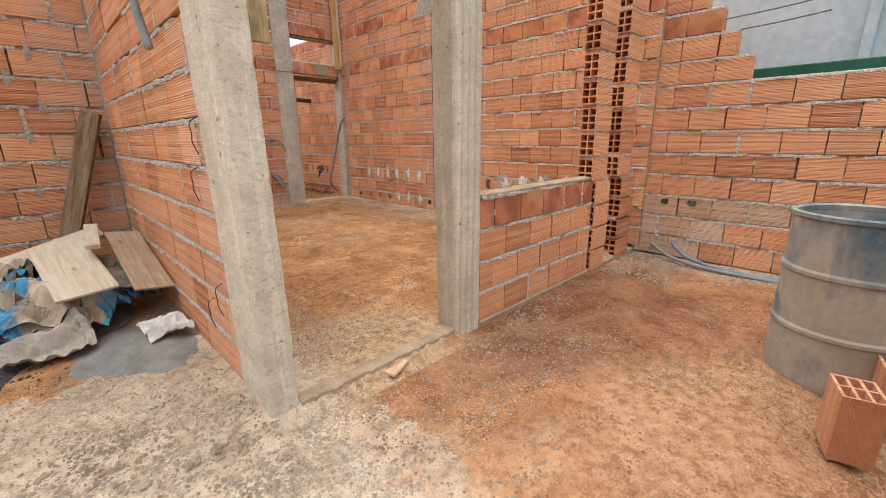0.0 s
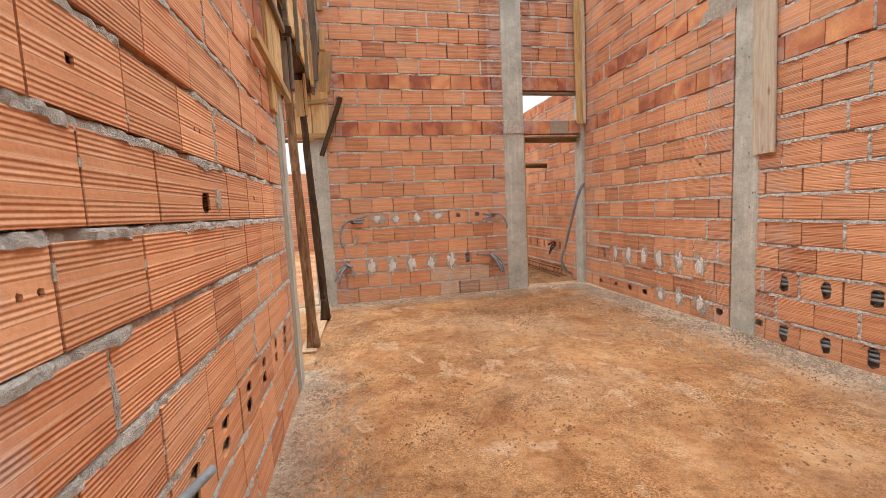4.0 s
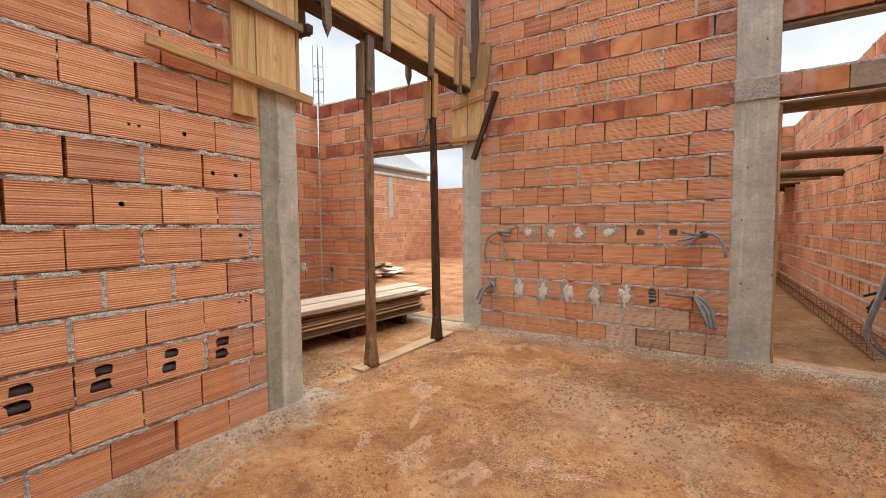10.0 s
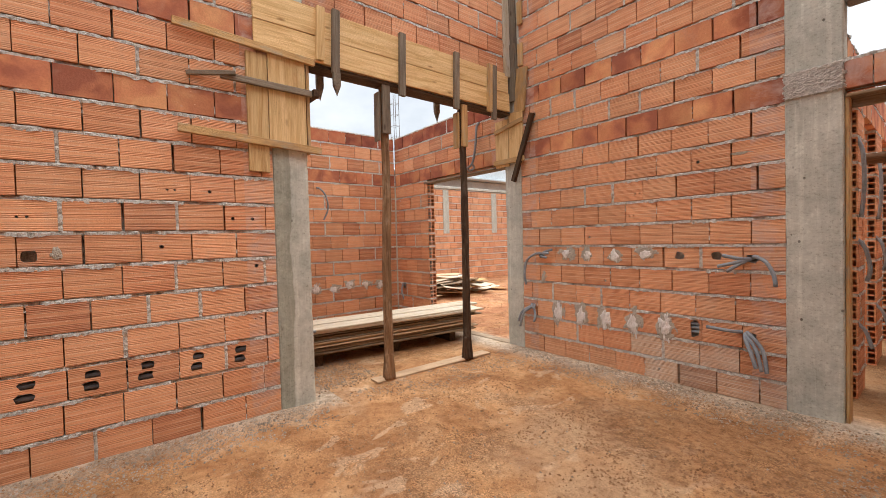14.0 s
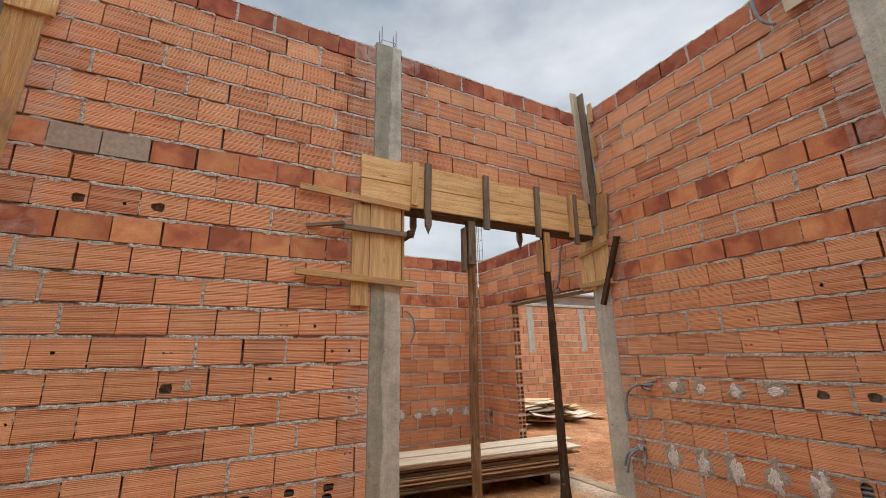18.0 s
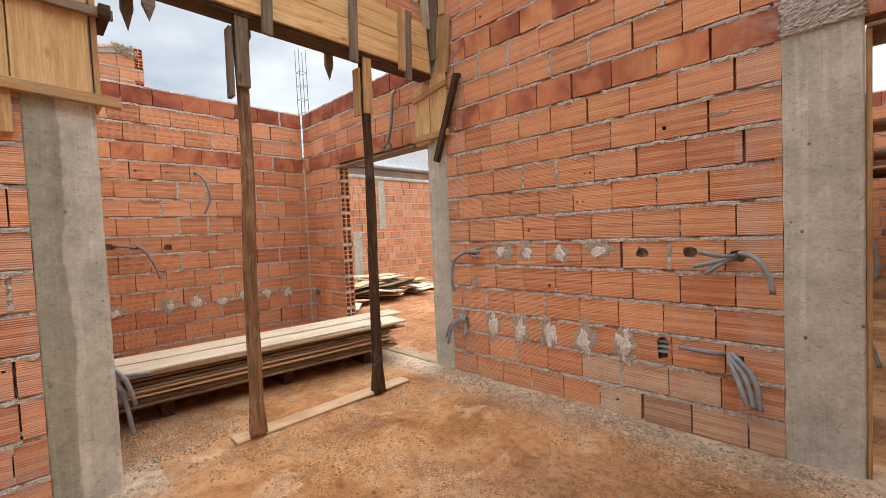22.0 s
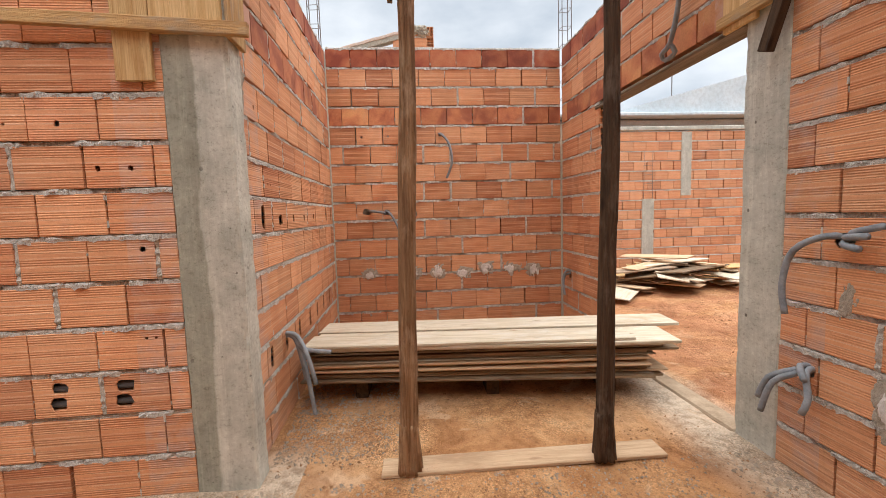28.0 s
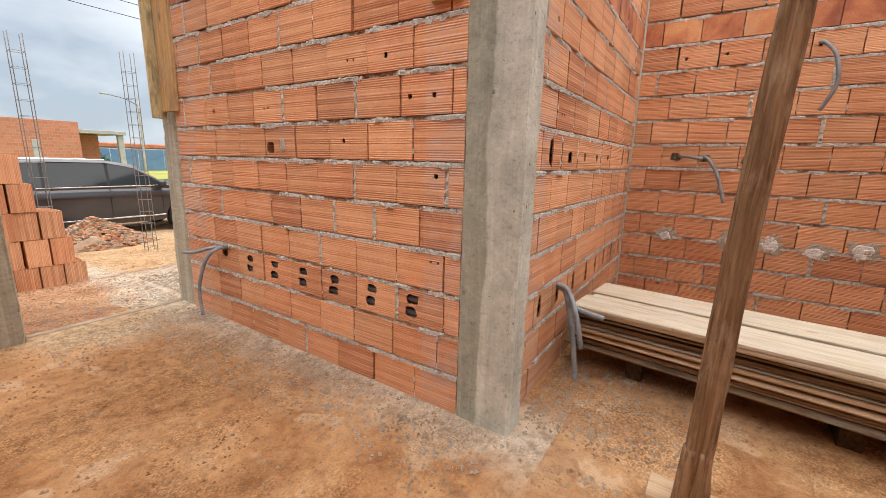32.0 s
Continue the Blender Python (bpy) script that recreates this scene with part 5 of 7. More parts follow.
concrete_block("threshold", "concrete sill strip under the yard doorway, dusted with soil", -1.16, 0.525, 7.47, 7.62, -0.12, 0.012, "kerb", category="threshold")
concrete_block("footing", "rough concrete footing under the low wall", 1.915, 4.57, 1.607, 1.775, -0.2, -0.038, "kerb", category="footing")
concrete_block("beam", "cast concrete beam inside pine shuttering", 0.515, 0.652, 4.862, 7.483, 2.925, 3.332)
concrete_block("lintel", "timber lintel board over the yard doorway", -1.24, 0.525, 7.472, 7.618, 2.268, 2.298, "greywood", "lintel")
concrete_block("lintel", "timber lintel board over the entrance", 0.655, 1.665, 1.612, 1.772, 2.628, 2.668, "brown", "lintel")
concrete_block("lintel", "timber board under the blocks over the corridor opening", 3.657, 4.575, 7.50, 7.635, 2.925, 2.948, "greywood", "lintel")

# ---- filled chases on the walls ----
patches(wall_b, "x", 7.49, -1, [(1.29, 0.50, 0.07, 0.15), (1.59, 0.49, 0.075, 0.15), (1.87, 0.50, 0.07, 0.15), (2.16, 0.49, 0.08, 0.16), (2.46, 0.50, 0.085, 0.16)], 21)
patches(wall_b, "x", 7.49, -1, [(1.41, 1.175, 0.10, 0.07), (1.68, 1.16, 0.06, 0.08), (1.98, 1.16, 0.06, 0.09), (2.28, 1.17, 0.09, 0.06)], 22)
patches(wall_r, "y", 4.572, -1, [(3.39, 0.56, 0.10, 0.14), (3.1, 0.57, 0.11, 0.15), (2.81, 0.58, 0.11, 0.14), (3.41, 0.13, 0.10, 0.12), (3.1, 0.14, 0.10, 0.13),
                                 (2.82, 0.16, 0.10, 0.13), (2.5, 0.57, 0.11, 0.15), (2.5, 0.15, 0.10, 0.13)], 23)
patches(wall_r, "y", 4.572, -1, [(6.67, 0.55, 0.06, 0.13), (6.38, 0.555, 0.065, 0.14), (6.08, 0.555, 0.065, 0.14), (5.81, 0.56, 0.07, 0.14), (5.49, 0.56, 0.07, 0.15),
                                 (5.21, 0.56, 0.075, 0.15), (5.78, 0.14, 0.06, 0.11), (5.5, 0.14, 0.06, 0.12), (5.19, 0.15, 0.07, 0.12)], 24)
patches(wall_f, "y", -2.10, 1, [(5.185, 0.63, 0.08, 0.06), (5.70, 0.64, 0.07, 0.09), (5.975, 0.64, 0.08, 0.10), (6.265, 0.615, 0.09, 0.08), (6.536, 0.66, 0.10, 0.09), (6.835, 0.63, 0.09, 0.09), (7.13, 0.61, 0.08, 0.09)], 25)
patches(wall_l, "y", 0.657, 1, [(3.26, 1.33, 0.022, 0.06)], 26, False)
patches(wall_r, "y", 4.572, -1, [(5.02, 3.06, 0.26, 0.20)], 27, False)
patches(wall_b, "x", 7.49, -1, [(3.02, 1.99, 0.09, 0.025), (1.1, 0.9, 0.03, 0.1)], 28, False)
# rough band of mortar on the doorway pillar
patches(wall_s, "x", 4.66, -1, [(-0.01, 2.06, 0.02, 0.09), (0.12, 1.85, 0.02, 0.09), (-0.03, 1.65, 0.02, 0.09), (0.13, 1.44, 0.02, 0.09), (0.0, 1.22, 0.02, 0.09), (0.13, 1.0, 0.02, 0.09), (-0.02, 0.8, 0.02, 0.09), (0.12, 2.28, 0.02, 0.09)], 29, False)
place("mortar_lump", splash_mesh("mortar_lump", 0.26, 0.42, 0.022, M["smear"], 77, 30), wall_s, (0.43, 4.80, 2.05), (0, 0, math.pi), "crumbly mortar stuck beside the pillar")
place("mortar_band", rough_mesh("mortar_band", 0.33, 0.20, 0.022, M["mortar"], 5, 26), P5, (3.495, 7.478, 2.43), (0, 0, 0), "rough mortar band")


# ---- conduits ----
def conduit_bundle(label, tubes, radius=0.0145, mat="pipe", group="conduit ends"):
    root = thing("conduit_bundle", label, "conduit", tubes[0][0], group)
    for t in tubes:
        place("conduit", tube_mesh("conduit", [Vector(q) - Vector(t[0]) for q in t], radius, M[mat], 8), root, t[0])
    return root


def wall_bundle(x, z, curves):
    """Grey conduits out of a hole in the north wall; curves: lists of (dx, out, dz)."""
    conduit_bundle("grey plastic conduits bending out of a chased wall hole",
                   [[(x, 7.54, z)] + [(x + a, 7.49 - o, z + c) for a, o, c in cv] for cv in curves])


wall_bundle(1.06, 1.16, [[(-0.03, 0.04, 0.01), (-0.13, 0.09, -0.06), (-0.17, 0.1, -0.22), (-0.15, 0.1, -0.36)], [(0.06, 0.05, 0.01), (0.17, 0.09, 0.02)], [(0.05, 0.05, -0.02), (0.15, 0.1, -0.03)], [(0.08, 0.04, 0.03), (0.2, 0.06, 0.06)]])
wall_bundle(3.12, 1.15, [[(0.04, 0.05, 0.02), (0.12, 0.1, -0.02), (0.17, 0.12, -0.12), (0.18, 0.13, -0.2)], [(-0.06, 0.06, -0.02), (-0.2, 0.12, -0.06)], [(-0.05, 0.05, 0.0), (-0.17, 0.1, 0.03)], [(-0.05, 0.05, -0.03), (-0.14, 0.11, -0.1)]])
wall_bundle(0.95, 0.54, [[(-0.03, 0.04, -0.01), (-0.12, 0.09, -0.08), (-0.17, 0.1, -0.2)], [(-0.01, 0.05, -0.02), (-0.08, 0.11, -0.09), (-0.12, 0.13, -0.25)], [(0.03, 0.05, 0.0), (0.09, 0.1, -0.1), (0.08, 0.12, -0.17)], [(0.0, 0.05, 0.02), (0.07, 0.1, -0.02)]])
wall_bundle(3.07, 0.55, [[(-0.06, 0.05, 0.01), (-0.24, 0.1, 0.03)], [(0.03, 0.05, -0.02), (0.1, 0.1, -0.1), (0.14, 0.12, -0.26)], [(0.02, 0.06, -0.03), (0.07, 0.12, -0.12), (0.11, 0.14, -0.24)], [(0.05, 0.05, 0.0), (0.14, 0.09, -0.1), (0.17, 0.11, -0.27)]])
conduit_bundle("grey plastic conduits bending out of the wall towards the floor",
               [[(0.60, 2.49, 0.58), (0.68, 2.49, 0.60), (0.76, 2.42, 0.52), (0.79, 2.33, 0.28), (0.79, 2.34, 0.06)], [(0.60, 2.47, 0.57), (0.70, 2.45, 0.60), (0.80, 2.33, 0.56), (0.83, 2.22, 0.55)],
                [(0.60, 2.50, 0.59), (0.69, 2.56, 0.62), (0.76, 2.68, 0.65)]], 0.013)
conduit_bundle("grey conduits drooping out of the side wall over stacked planks",
               [[(-0.15, 4.75, 0.53), (-0.12, 4.84, 0.55), (0.0, 4.93, 0.48), (0.05, 5.12, 0.46)], [(-0.14, 4.75, 0.52), (-0.10, 4.86, 0.53), (0.03, 4.95, 0.38), (0.04, 5.0, 0.05)],
                [(-0.16, 4.75, 0.53), (-0.12, 4.85, 0.52), (-0.02, 4.92, 0.40), (0.02, 4.95, 0.28)], [(-0.14, 4.75, 0.54), (-0.08, 4.87, 0.55), (0.05, 4.97, 0.46), (0.06, 5.02, 0.26)]], 0.0145)
conduit_bundle("grey conduit curving down from the far wall", [[(-2.14, 6.04, 2.22), (-2.06, 6.06, 2.22), (-2.0, 6.14, 2.10), (-1.99, 6.17, 1.9), (-2.03, 6.11, 1.72)]], 0.014)
conduit_bundle("grey conduits hanging from a hole in the far wall", [[(-2.14, 5.2, 1.37), (-2.05, 5.28, 1.365), (-2.0, 5.40, 1.345)], [(-2.14, 5.38, 1.36), (-2.05, 5.44, 1.35), (-1.98, 5.53, 1.2), (-1.97, 5.6, 0.98)]], 0.014)
conduit_bundle("grey conduit out of the block wall by the doorway", [[(-1.86, 7.53, 0.60), (-1.86, 7.44, 0.62), (-1.83, 7.39, 0.52), (-1.76, 7.38, 0.36)], [(-1.86, 7.53, 0.59), (-1.87, 7.43, 0.57), (-1.86, 7.4, 0.44)]], 0.013)
conduit_bundle("dark conduit looped down from the block wall over the doorway", [[(0.06, 7.52, 2.95), (0.06, 7.45, 2.9), (0.04, 7.43, 2.6), (-0.02, 7.42, 2.40), (-0.11, 7.42, 2.36), (-0.11, 7.45, 2.32), (-0.01, 7.45, 2.34), (-0.03, 7.42, 2.40)]], 0.016)
conduit_bundle("two grey hoses hung on the corner pillar trailing to the floor",
               [[(4.60, 7.43, 1.54), (4.56, 7.40, 1.55), (4.48, 7.42, 1.40), (4.40, 7.46, 1.05), (4.31, 7.52, 0.62), (4.27, 7.58, 0.36), (4.36, 7.64, 0.18), (4.54, 7.7, 0.09)],
                [(4.60, 7.44, 1.52), (4.57, 7.41, 1.52), (4.50, 7.43, 1.36), (4.42, 7.48, 1.02), (4.34, 7.54, 0.62), (4.31, 7.62, 0.38), (4.42, 7.72, 0.19), (4.56, 7.8, 0.11)]], 0.0125, "pipe")
conduit_bundle("dark conduit ends sticking out low in the corridor", [[(4.66, 8.5, 0.55), (4.58, 8.45, 0.58), (4.46, 8.42, 0.54)], [(4.66, 8.5, 0.54), (4.59, 8.42, 0.52), (4.48, 8.4, 0.42)], [(4.66, 8.5, 0.56), (4.56, 8.5, 0.5), (4.52, 8.5, 0.36)]], 0.014, "pipe_black")
for y0 in (8.17, 9.42, 10.82):
    conduit_bundle("black hoses hanging from an open block jamb", [[(3.63, y0 + 0.03, 2.12), (3.68, y0 - 0.02, 1.98), (3.69, y0 - 0.03, 1.7), (3.67, y0, 1.46)], [(3.63, y0 + 0.03, 1.3), (3.69, y0 - 0.01, 1.22), (3.72, y0, 1.05), (3.70, y0, 0.95)],
                                                               [(3.63, y0 + 0.03, 0.62), (3.69, y0, 0.56), (3.73, y0, 0.42)]], 0.014, "pipe")
conduit_bundle("thin conduit arching from the top course", [[(2.86, 7.48, 4.62), (2.85, 7.42, 4.66), (2.80, 7.40, 4.55), (2.82, 7.42, 4.35), (2.9, 7.45, 4.25)]], 0.014)
conduit_bundle("thin conduit arching from the top course", [[(3.85, 7.48, 4.55), (3.9, 7.42, 4.6), (3.98, 7.40, 4.45), (4.05, 7.42, 4.15)]], 0.014)
conduit_bundle("two grey hoses from the boundary wall lying on the soil",
               [[(4.6, 1.22, 0.08), (4.5, 1.2, 0.09), (4.42, 1.05, 0.0), (4.36, 0.75, -0.05), (4.34, 0.3, -0.06), (4.36, -0.4, -0.09), (4.36, -1.0, -0.2)],
                [(4.6, 1.40, 0.02), (4.5, 1.38, 0.04), (4.38, 1.15, -0.03), (4.28, 0.8, -0.05), (4.28, 0.3, -0.06), (4.3, -0.4, -0.09), (4.28, -1.0, -0.2)]], 0.018)
conduit_bundle("grey hose hanging out of the outer wall face", [[(0.56, 2.40, 1.9), (0.49, 2.42, 2.1), (0.44, 2.45, 2.05), (0.43, 2.42, 1.8), (0.45, 2.38, 1.58)]], 0.018)
conduit_bundle("thick black hose bent over the entrance pillar top", [[(1.80, 1.70, 4.75), (1.95, 1.72, 4.2), (2.12, 1.74, 3.7), (2.2, 1.75, 3.3), (2.19, 1.76, 3.1)]], 0.028, "pipe_black")
# no holes cut here: black discs stand for the shade inside drilled chases
for x, z in ((-1.26, 1.81), (-1.07, 1.87), (-0.79, 1.88), (-0.5, 1.88)):
    place("chase_mouth", lump_mesh("chase_mouth", 0.07, 0.04, 0.004, M["dark"], 3, 2, 12, 0.2), wall_s, (x, 4.658, z), (0, 0, 0), "black disc standing for the shade in a drilled chase")


# conduits running through the block cells behind the slots
def run(label, along, v, z, a, b, radius=0.0135, mat="pipe_black"):
    pts = [(v, u, z) if along == "y" else (u, v, z) for u in (a, (a + b) / 2, b)]
    conduit_bundle(label, [pts], radius, mat, "conduits inside walls")
for z in (0.553, 0.478):
    run("dark grey conduit running inside the wall behind open slots", "y", 0.622, z, 2.7, 4.4, 0.021, "pipe_dark")
def run_bundle(along, v, z, a, b):
    pts = lambda dz: [(v, u, z + dz + 0.004 * math.sin(u * 40)) if along == "y" else (u, v, z + dz + 0.004 * math.sin(u * 40)) for u in np.linspace(a, b, 8)]
    conduit_bundle("grey conduits running inside the wall behind open slots", [pts(0.035), pts(0.0), pts(-0.036)], 0.013, "pipe", "conduits inside walls")
run_bundle("y", 4.604, 0.545, 3.62, 4.42)
run_bundle("y", 4.604, 0.12, 3.62, 4.42)
run_bundle("y", 4.648, 0.545, 6.86, 7.03)
run_bundle("x", 7.516, 0.53, 2.66, 2.86)
# black conduits also added as dark fill, for the shade inside the open chases
for z in (0.46, 0.51, 1.31, 1.35):
    run("black conduit inside the side wall, a dark fill for the shaded open chases", "x", 4.772, z, -2.05, 0.22)

# ---- shuttering ----
def shutter(name, label, at):
    return thing(name, label, "formwork", at, "timber shuttering")


f1 = shutter("beam_formwork", "yellow pine board shuttering along a beam, held by weathered battens", (0.66, 5.9, 2.9))
for y0, y1, z, w in ((4.45, 5.02, 3.27, 0.235), (5.02, 7.40, 3.265, 0.235), (4.45, 7.42, 3.035, 0.22)):
    board("plank", f1, (0.672, y0, z), (0.672, y1, z), w, 0.026, M["pine"])
board("plank", f1, (0.50, 4.9, 3.15), (0.50, 7.42, 3.15), 0.46, 0.026, M["pine_d"])
board("bottom_board", f1, (0.585, 4.9, 2.905), (0.585, 7.45, 2.905), 0.16, 0.03, M["dark_board"], (1, 0, 0), "dark bottom board")
for y, lo, hi, m in ((4.98, 2.94, 3.40, "pine"), (5.12, 2.86, 3.42, "greywood"), (5.82, 2.80, 3.42, "greywood"), (6.53, 2.80, 3.42, "greywood"), (7.05, 2.86, 3.42, "pine_d"), (7.12, 2.78, 3.42, "greywood")):
    board("batten", f1, (0.70, y, lo), (0.70, y + 0.02, hi), 0.07, 0.035, M[m], (0, 1, 0))
def stake(parent, x, y, top, tip):
    vs = [(a, b, 0.0) for a, b in ((-0.018, -0.032), (0.018, -0.032), (0.018, 0.032), (-0.018, 0.032))]
    vs += [(v[0], v[1], -(top - tip) * 0.55) for v in vs] + [(0, 0, -(top - tip))]
    fs = [(3, 2, 1, 0), (0, 1, 5, 4), (1, 2, 6, 5), (2, 3, 7, 6), (3, 0, 4, 7), (4, 5, 8), (5, 6, 8), (6, 7, 8), (7, 4, 8)]
    place("stake", mesh_of("stake", vs, fs, M["greywood"]), parent, (x, y, top), label="pointed stake end")
stake(f1, 0.70, 5.13, 2.87, 2.66)
stake(f1, 0.49, 5.06, 2.95, 2.66)
stake(f1, 0.49, 6.42, 2.95, 2.68)
stake(f1, 0.49, 5.75, 2.95, 2.75)
f2 = shutter("pillar_formwork", "yellow pine shuttering boards clamped round a pillar head", (0.66, 4.65, 1.95))
board("plank", f2, (0.672, 4.465, 1.945), (0.672, 4.465, 2.88), 0.155, 0.026, M["pine"], (0, 1, 0))
board("plank", f2, (0.674, 4.70, 2.15), (0.674, 4.70, 2.90), 0.30, 0.026, M["pine"], (0, 1, 0))
board("plank", f2, (0.59, 4.876, 2.13), (0.59, 4.876, 2.90), 0.17, 0.026, M["pine_d"], (1, 0, 0))
for a, b, w, m in (((0.70, 3.91, 2.955), (0.70, 4.93, 2.90), 0.055, "pine_d"), ((0.705, 4.20, 2.64), (0.705, 4.96, 2.63), 0.05, "greywood"), ((0.70, 3.92, 2.21), (0.70, 4.97, 2.155), 0.06, "pine_d")):
    board("batten", f2, a, b, w, 0.03, M[m])
board("batten", f2, (0.45, 4.92, 2.64), (0.76, 4.92, 2.63), 0.06, 0.05, M["dark_board"])
board("batten", f2, (0.66, 3.99, 2.62), (0.74, 4.3, 2.66), 0.03, 0.03, M["greywood"])
f3 = shutter("pillar_formwork", "pine shuttering and props round a corner pillar head", (0.7, 7.44, 2.1))
board("plank", f3, (0.51, 7.462, 2.27), (0.51, 7.462, 2.86), 0.22, 0.026, M["pine"], (1, 0, 0))
board("plank", f3, (0.74, 7.462, 2.30), (0.74, 7.462, 2.92), 0.22, 0.026, M["pine"], (1, 0, 0))
board("batten", f3, (0.38, 7.44, 2.33), (0.88, 7.44, 2.33), 0.06, 0.03, M["pine_d"])
board("batten", f3, (0.40, 7.44, 2.72), (0.86, 7.44, 2.80), 0.05, 0.03, M["pine_d"])
board("brace", f3, (0.72, 7.42, 2.06), (1.02, 7.43, 2.83), 0.06, 0.045, M["dark_board"], (1, 0, 0), "dark diagonal prop")
board("plank", f3, (0.80, 7.462, 2.9), (0.86, 7.462, 3.42), 0.16, 0.026, M["pine_d"], (1, 0, 0))
board("plank", f3, (0.70, 7.455, 3.05), (0.70, 7.455, 3.75), 0.11, 0.03, M["greywood"], (1, 0, 0))
board("plank", f3, (0.70, 7.47, 3.4), (0.67, 7.47, 4.95), 0.15, 0.026, M["greywood"], (1, 0, 0))
board("plank", f3, (0.675, 7.40, 3.35), (0.64, 7.40, 4.98), 0.11, 0.026, M["pale"], (0, 1, 0))
for z in (3.45, 3.95, 4.45):
    board("cleat", f3, (0.83, 7.465, z), (0.83, 7.465, z + 0.27), 0.07, 0.026, M["pine_d"], (1, 0, 0))
f4 = shutter("pillar_board", "pale board nailed over the top of the doorway pillar", (3.37, 7.47, 4.3))
board("plank", f4, (2.98, 7.46, 4.46), (3.76, 7.46, 4.49), 0.32, 0.026, M["pale"])
f5 = shutter("corner_board", "upright pine board in the room corner above the doorway", (4.53, 7.43, 2.45))
board("plank", f5, (4.565, 7.425, 2.46), (4.53, 7.425, 4.72), 0.15, 0.03, M["pine"], (1, 0, 0))
board("plank", f5, (4.60, 7.40, 2.46), (4.59, 7.40, 4.7), 0.07, 0.03, M["pale"], (0, 1, 0))
f6 = shutter("wall_board", "pale upright board nailed beside the flush pillar", (4.55, 4.53, 1.6))
board("plank", f6, (4.568, 4.525, 1.61), (4.568, 4.55, 3.05), 0.19, 0.026, M["pale"], (0, 1, 0))
f7 = shutter("pillar_formwork", "pine board end over a flush pillar with a mortar dribble", (4.55, 4.75, 3.2))
board("plank", f7, (4.563, 4.62, 3.36), (4.566, 5.0, 3.30), 0.24, 0.026, M["pine_d"])
place("mortar_dribble", lump_mesh("mortar_dribble", 0.07, 0.2, 0.03, M["mortar"], 9, 4, 12, 0.3), f7, (4.577, 4.79, 3.1), (0, 0, -math.pi / 2), "grey mortar dribble")
f8 = shutter("pillar_formwork", "pine boards and a stud nailed to the entrance pillar", (0.68, 1.9, 1.6))
board("plank", f8, (0.672, 1.92, 1.60), (0.672, 1.97, 4.02), 0.21, 0.03, M["pine_d"], (0, 1, 0))
board("stud", f8, (0.70, 1.785, 1.55), (0.70, 1.79, 4.55), 0.10, 0.035, M["fungus"], (1, 0, 0), "mould-spotted stud")
board("plank", f8, (0.70, 2.0, 3.95), (0.70, 2.0, 4.74), 0.27, 0.026, M["pine"], (0, 1, 0))
f9 = shutter("pillar_formwork", "pine shuttering box clamped round the head of the entrance pillar", (1.78, 1.7, 2.57))
board("plank", f9, (1.78, 1.787, 2.57), (1.78, 1.787, 4.7), 0.30, 0.026, M["pine"], (1, 0, 0))
board("plank", f9, (1.93, 1.692, 2.60), (1.93, 1.692, 4.7), 0.17, 0.026, M["pine_d"], (0, 1, 0))
board("plank", f9, (1.78, 1.598, 2.57), (1.78, 1.598, 4.7), 0.30, 0.026, M["pine_d"], (1, 0, 0))
board("plank", f9, (1.30, 1.79, 2.72), (1.66, 1.79, 2.72), 0.18, 0.026, M["pine"])
for z in (2.98, 3.28, 3.75, 4.2):
    board("batten", f9, (1.25 if z < 3.4 else 1.45, 1.825, z), (2.0, 1.825, z + 0.02), 0.06, 0.045, M["brown"])
    board("batten", f9, (1.965, 1.55, z), (1.965, 1.86, z), 0.06, 0.045, M["brown"])
for z in (3.3, 4.1):
    board("batten", f9, (0.8, 1.80, z + 0.6), (0.8, 1.80, z + 1.15), 0.08, 0.026, M["greywood"], (1, 0, 0))

jb = thing("junction_box", "small recessed electrical box with loose wire ends in the pillar", "electrical box", (1.79, 1.772, 1.22))
place("box", box_mesh((0.062, 0.012, 0.105), M["dark"], 0.003), jb, (1.79, 1.769, 1.22), label="black box recess")
for dy, dz in ((-0.012, 0.01), (0.01, -0.015), (0.0, -0.03)):
    place("wire_end", tube_mesh("wire_end", [(0, 0, 0), (dy, 0.012, dz), (dy * 2, 0.02, dz * 1.6)], 0.005, M["pipe"], 6, 0.01), jb, (1.79, 1.773, 1.215))

# ---- timber door frame at the corridor ----
dfm = thing("door_frame", "rough brown timber frame strips set in the corridor opening", "door frame", (4.1, 7.56, 0), kind="structure")
board("jamb_strip", dfm, (3.668, 7.56, 0.0), (3.668, 7.56, 2.28), 0.10, 0.022, M["pine_d"], (0, 1, 0), "pale edge strip")
board("head_board", dfm, (3.66, 7.56, 2.285), (4.575, 7.56, 2.285), 0.14, 0.022, M["brown"], (0, 1, 0))
board("head_rail", dfm, (3.68, 7.62, 2.245), (4.575, 7.62, 2.245), 0.06, 0.03, M["brown"])

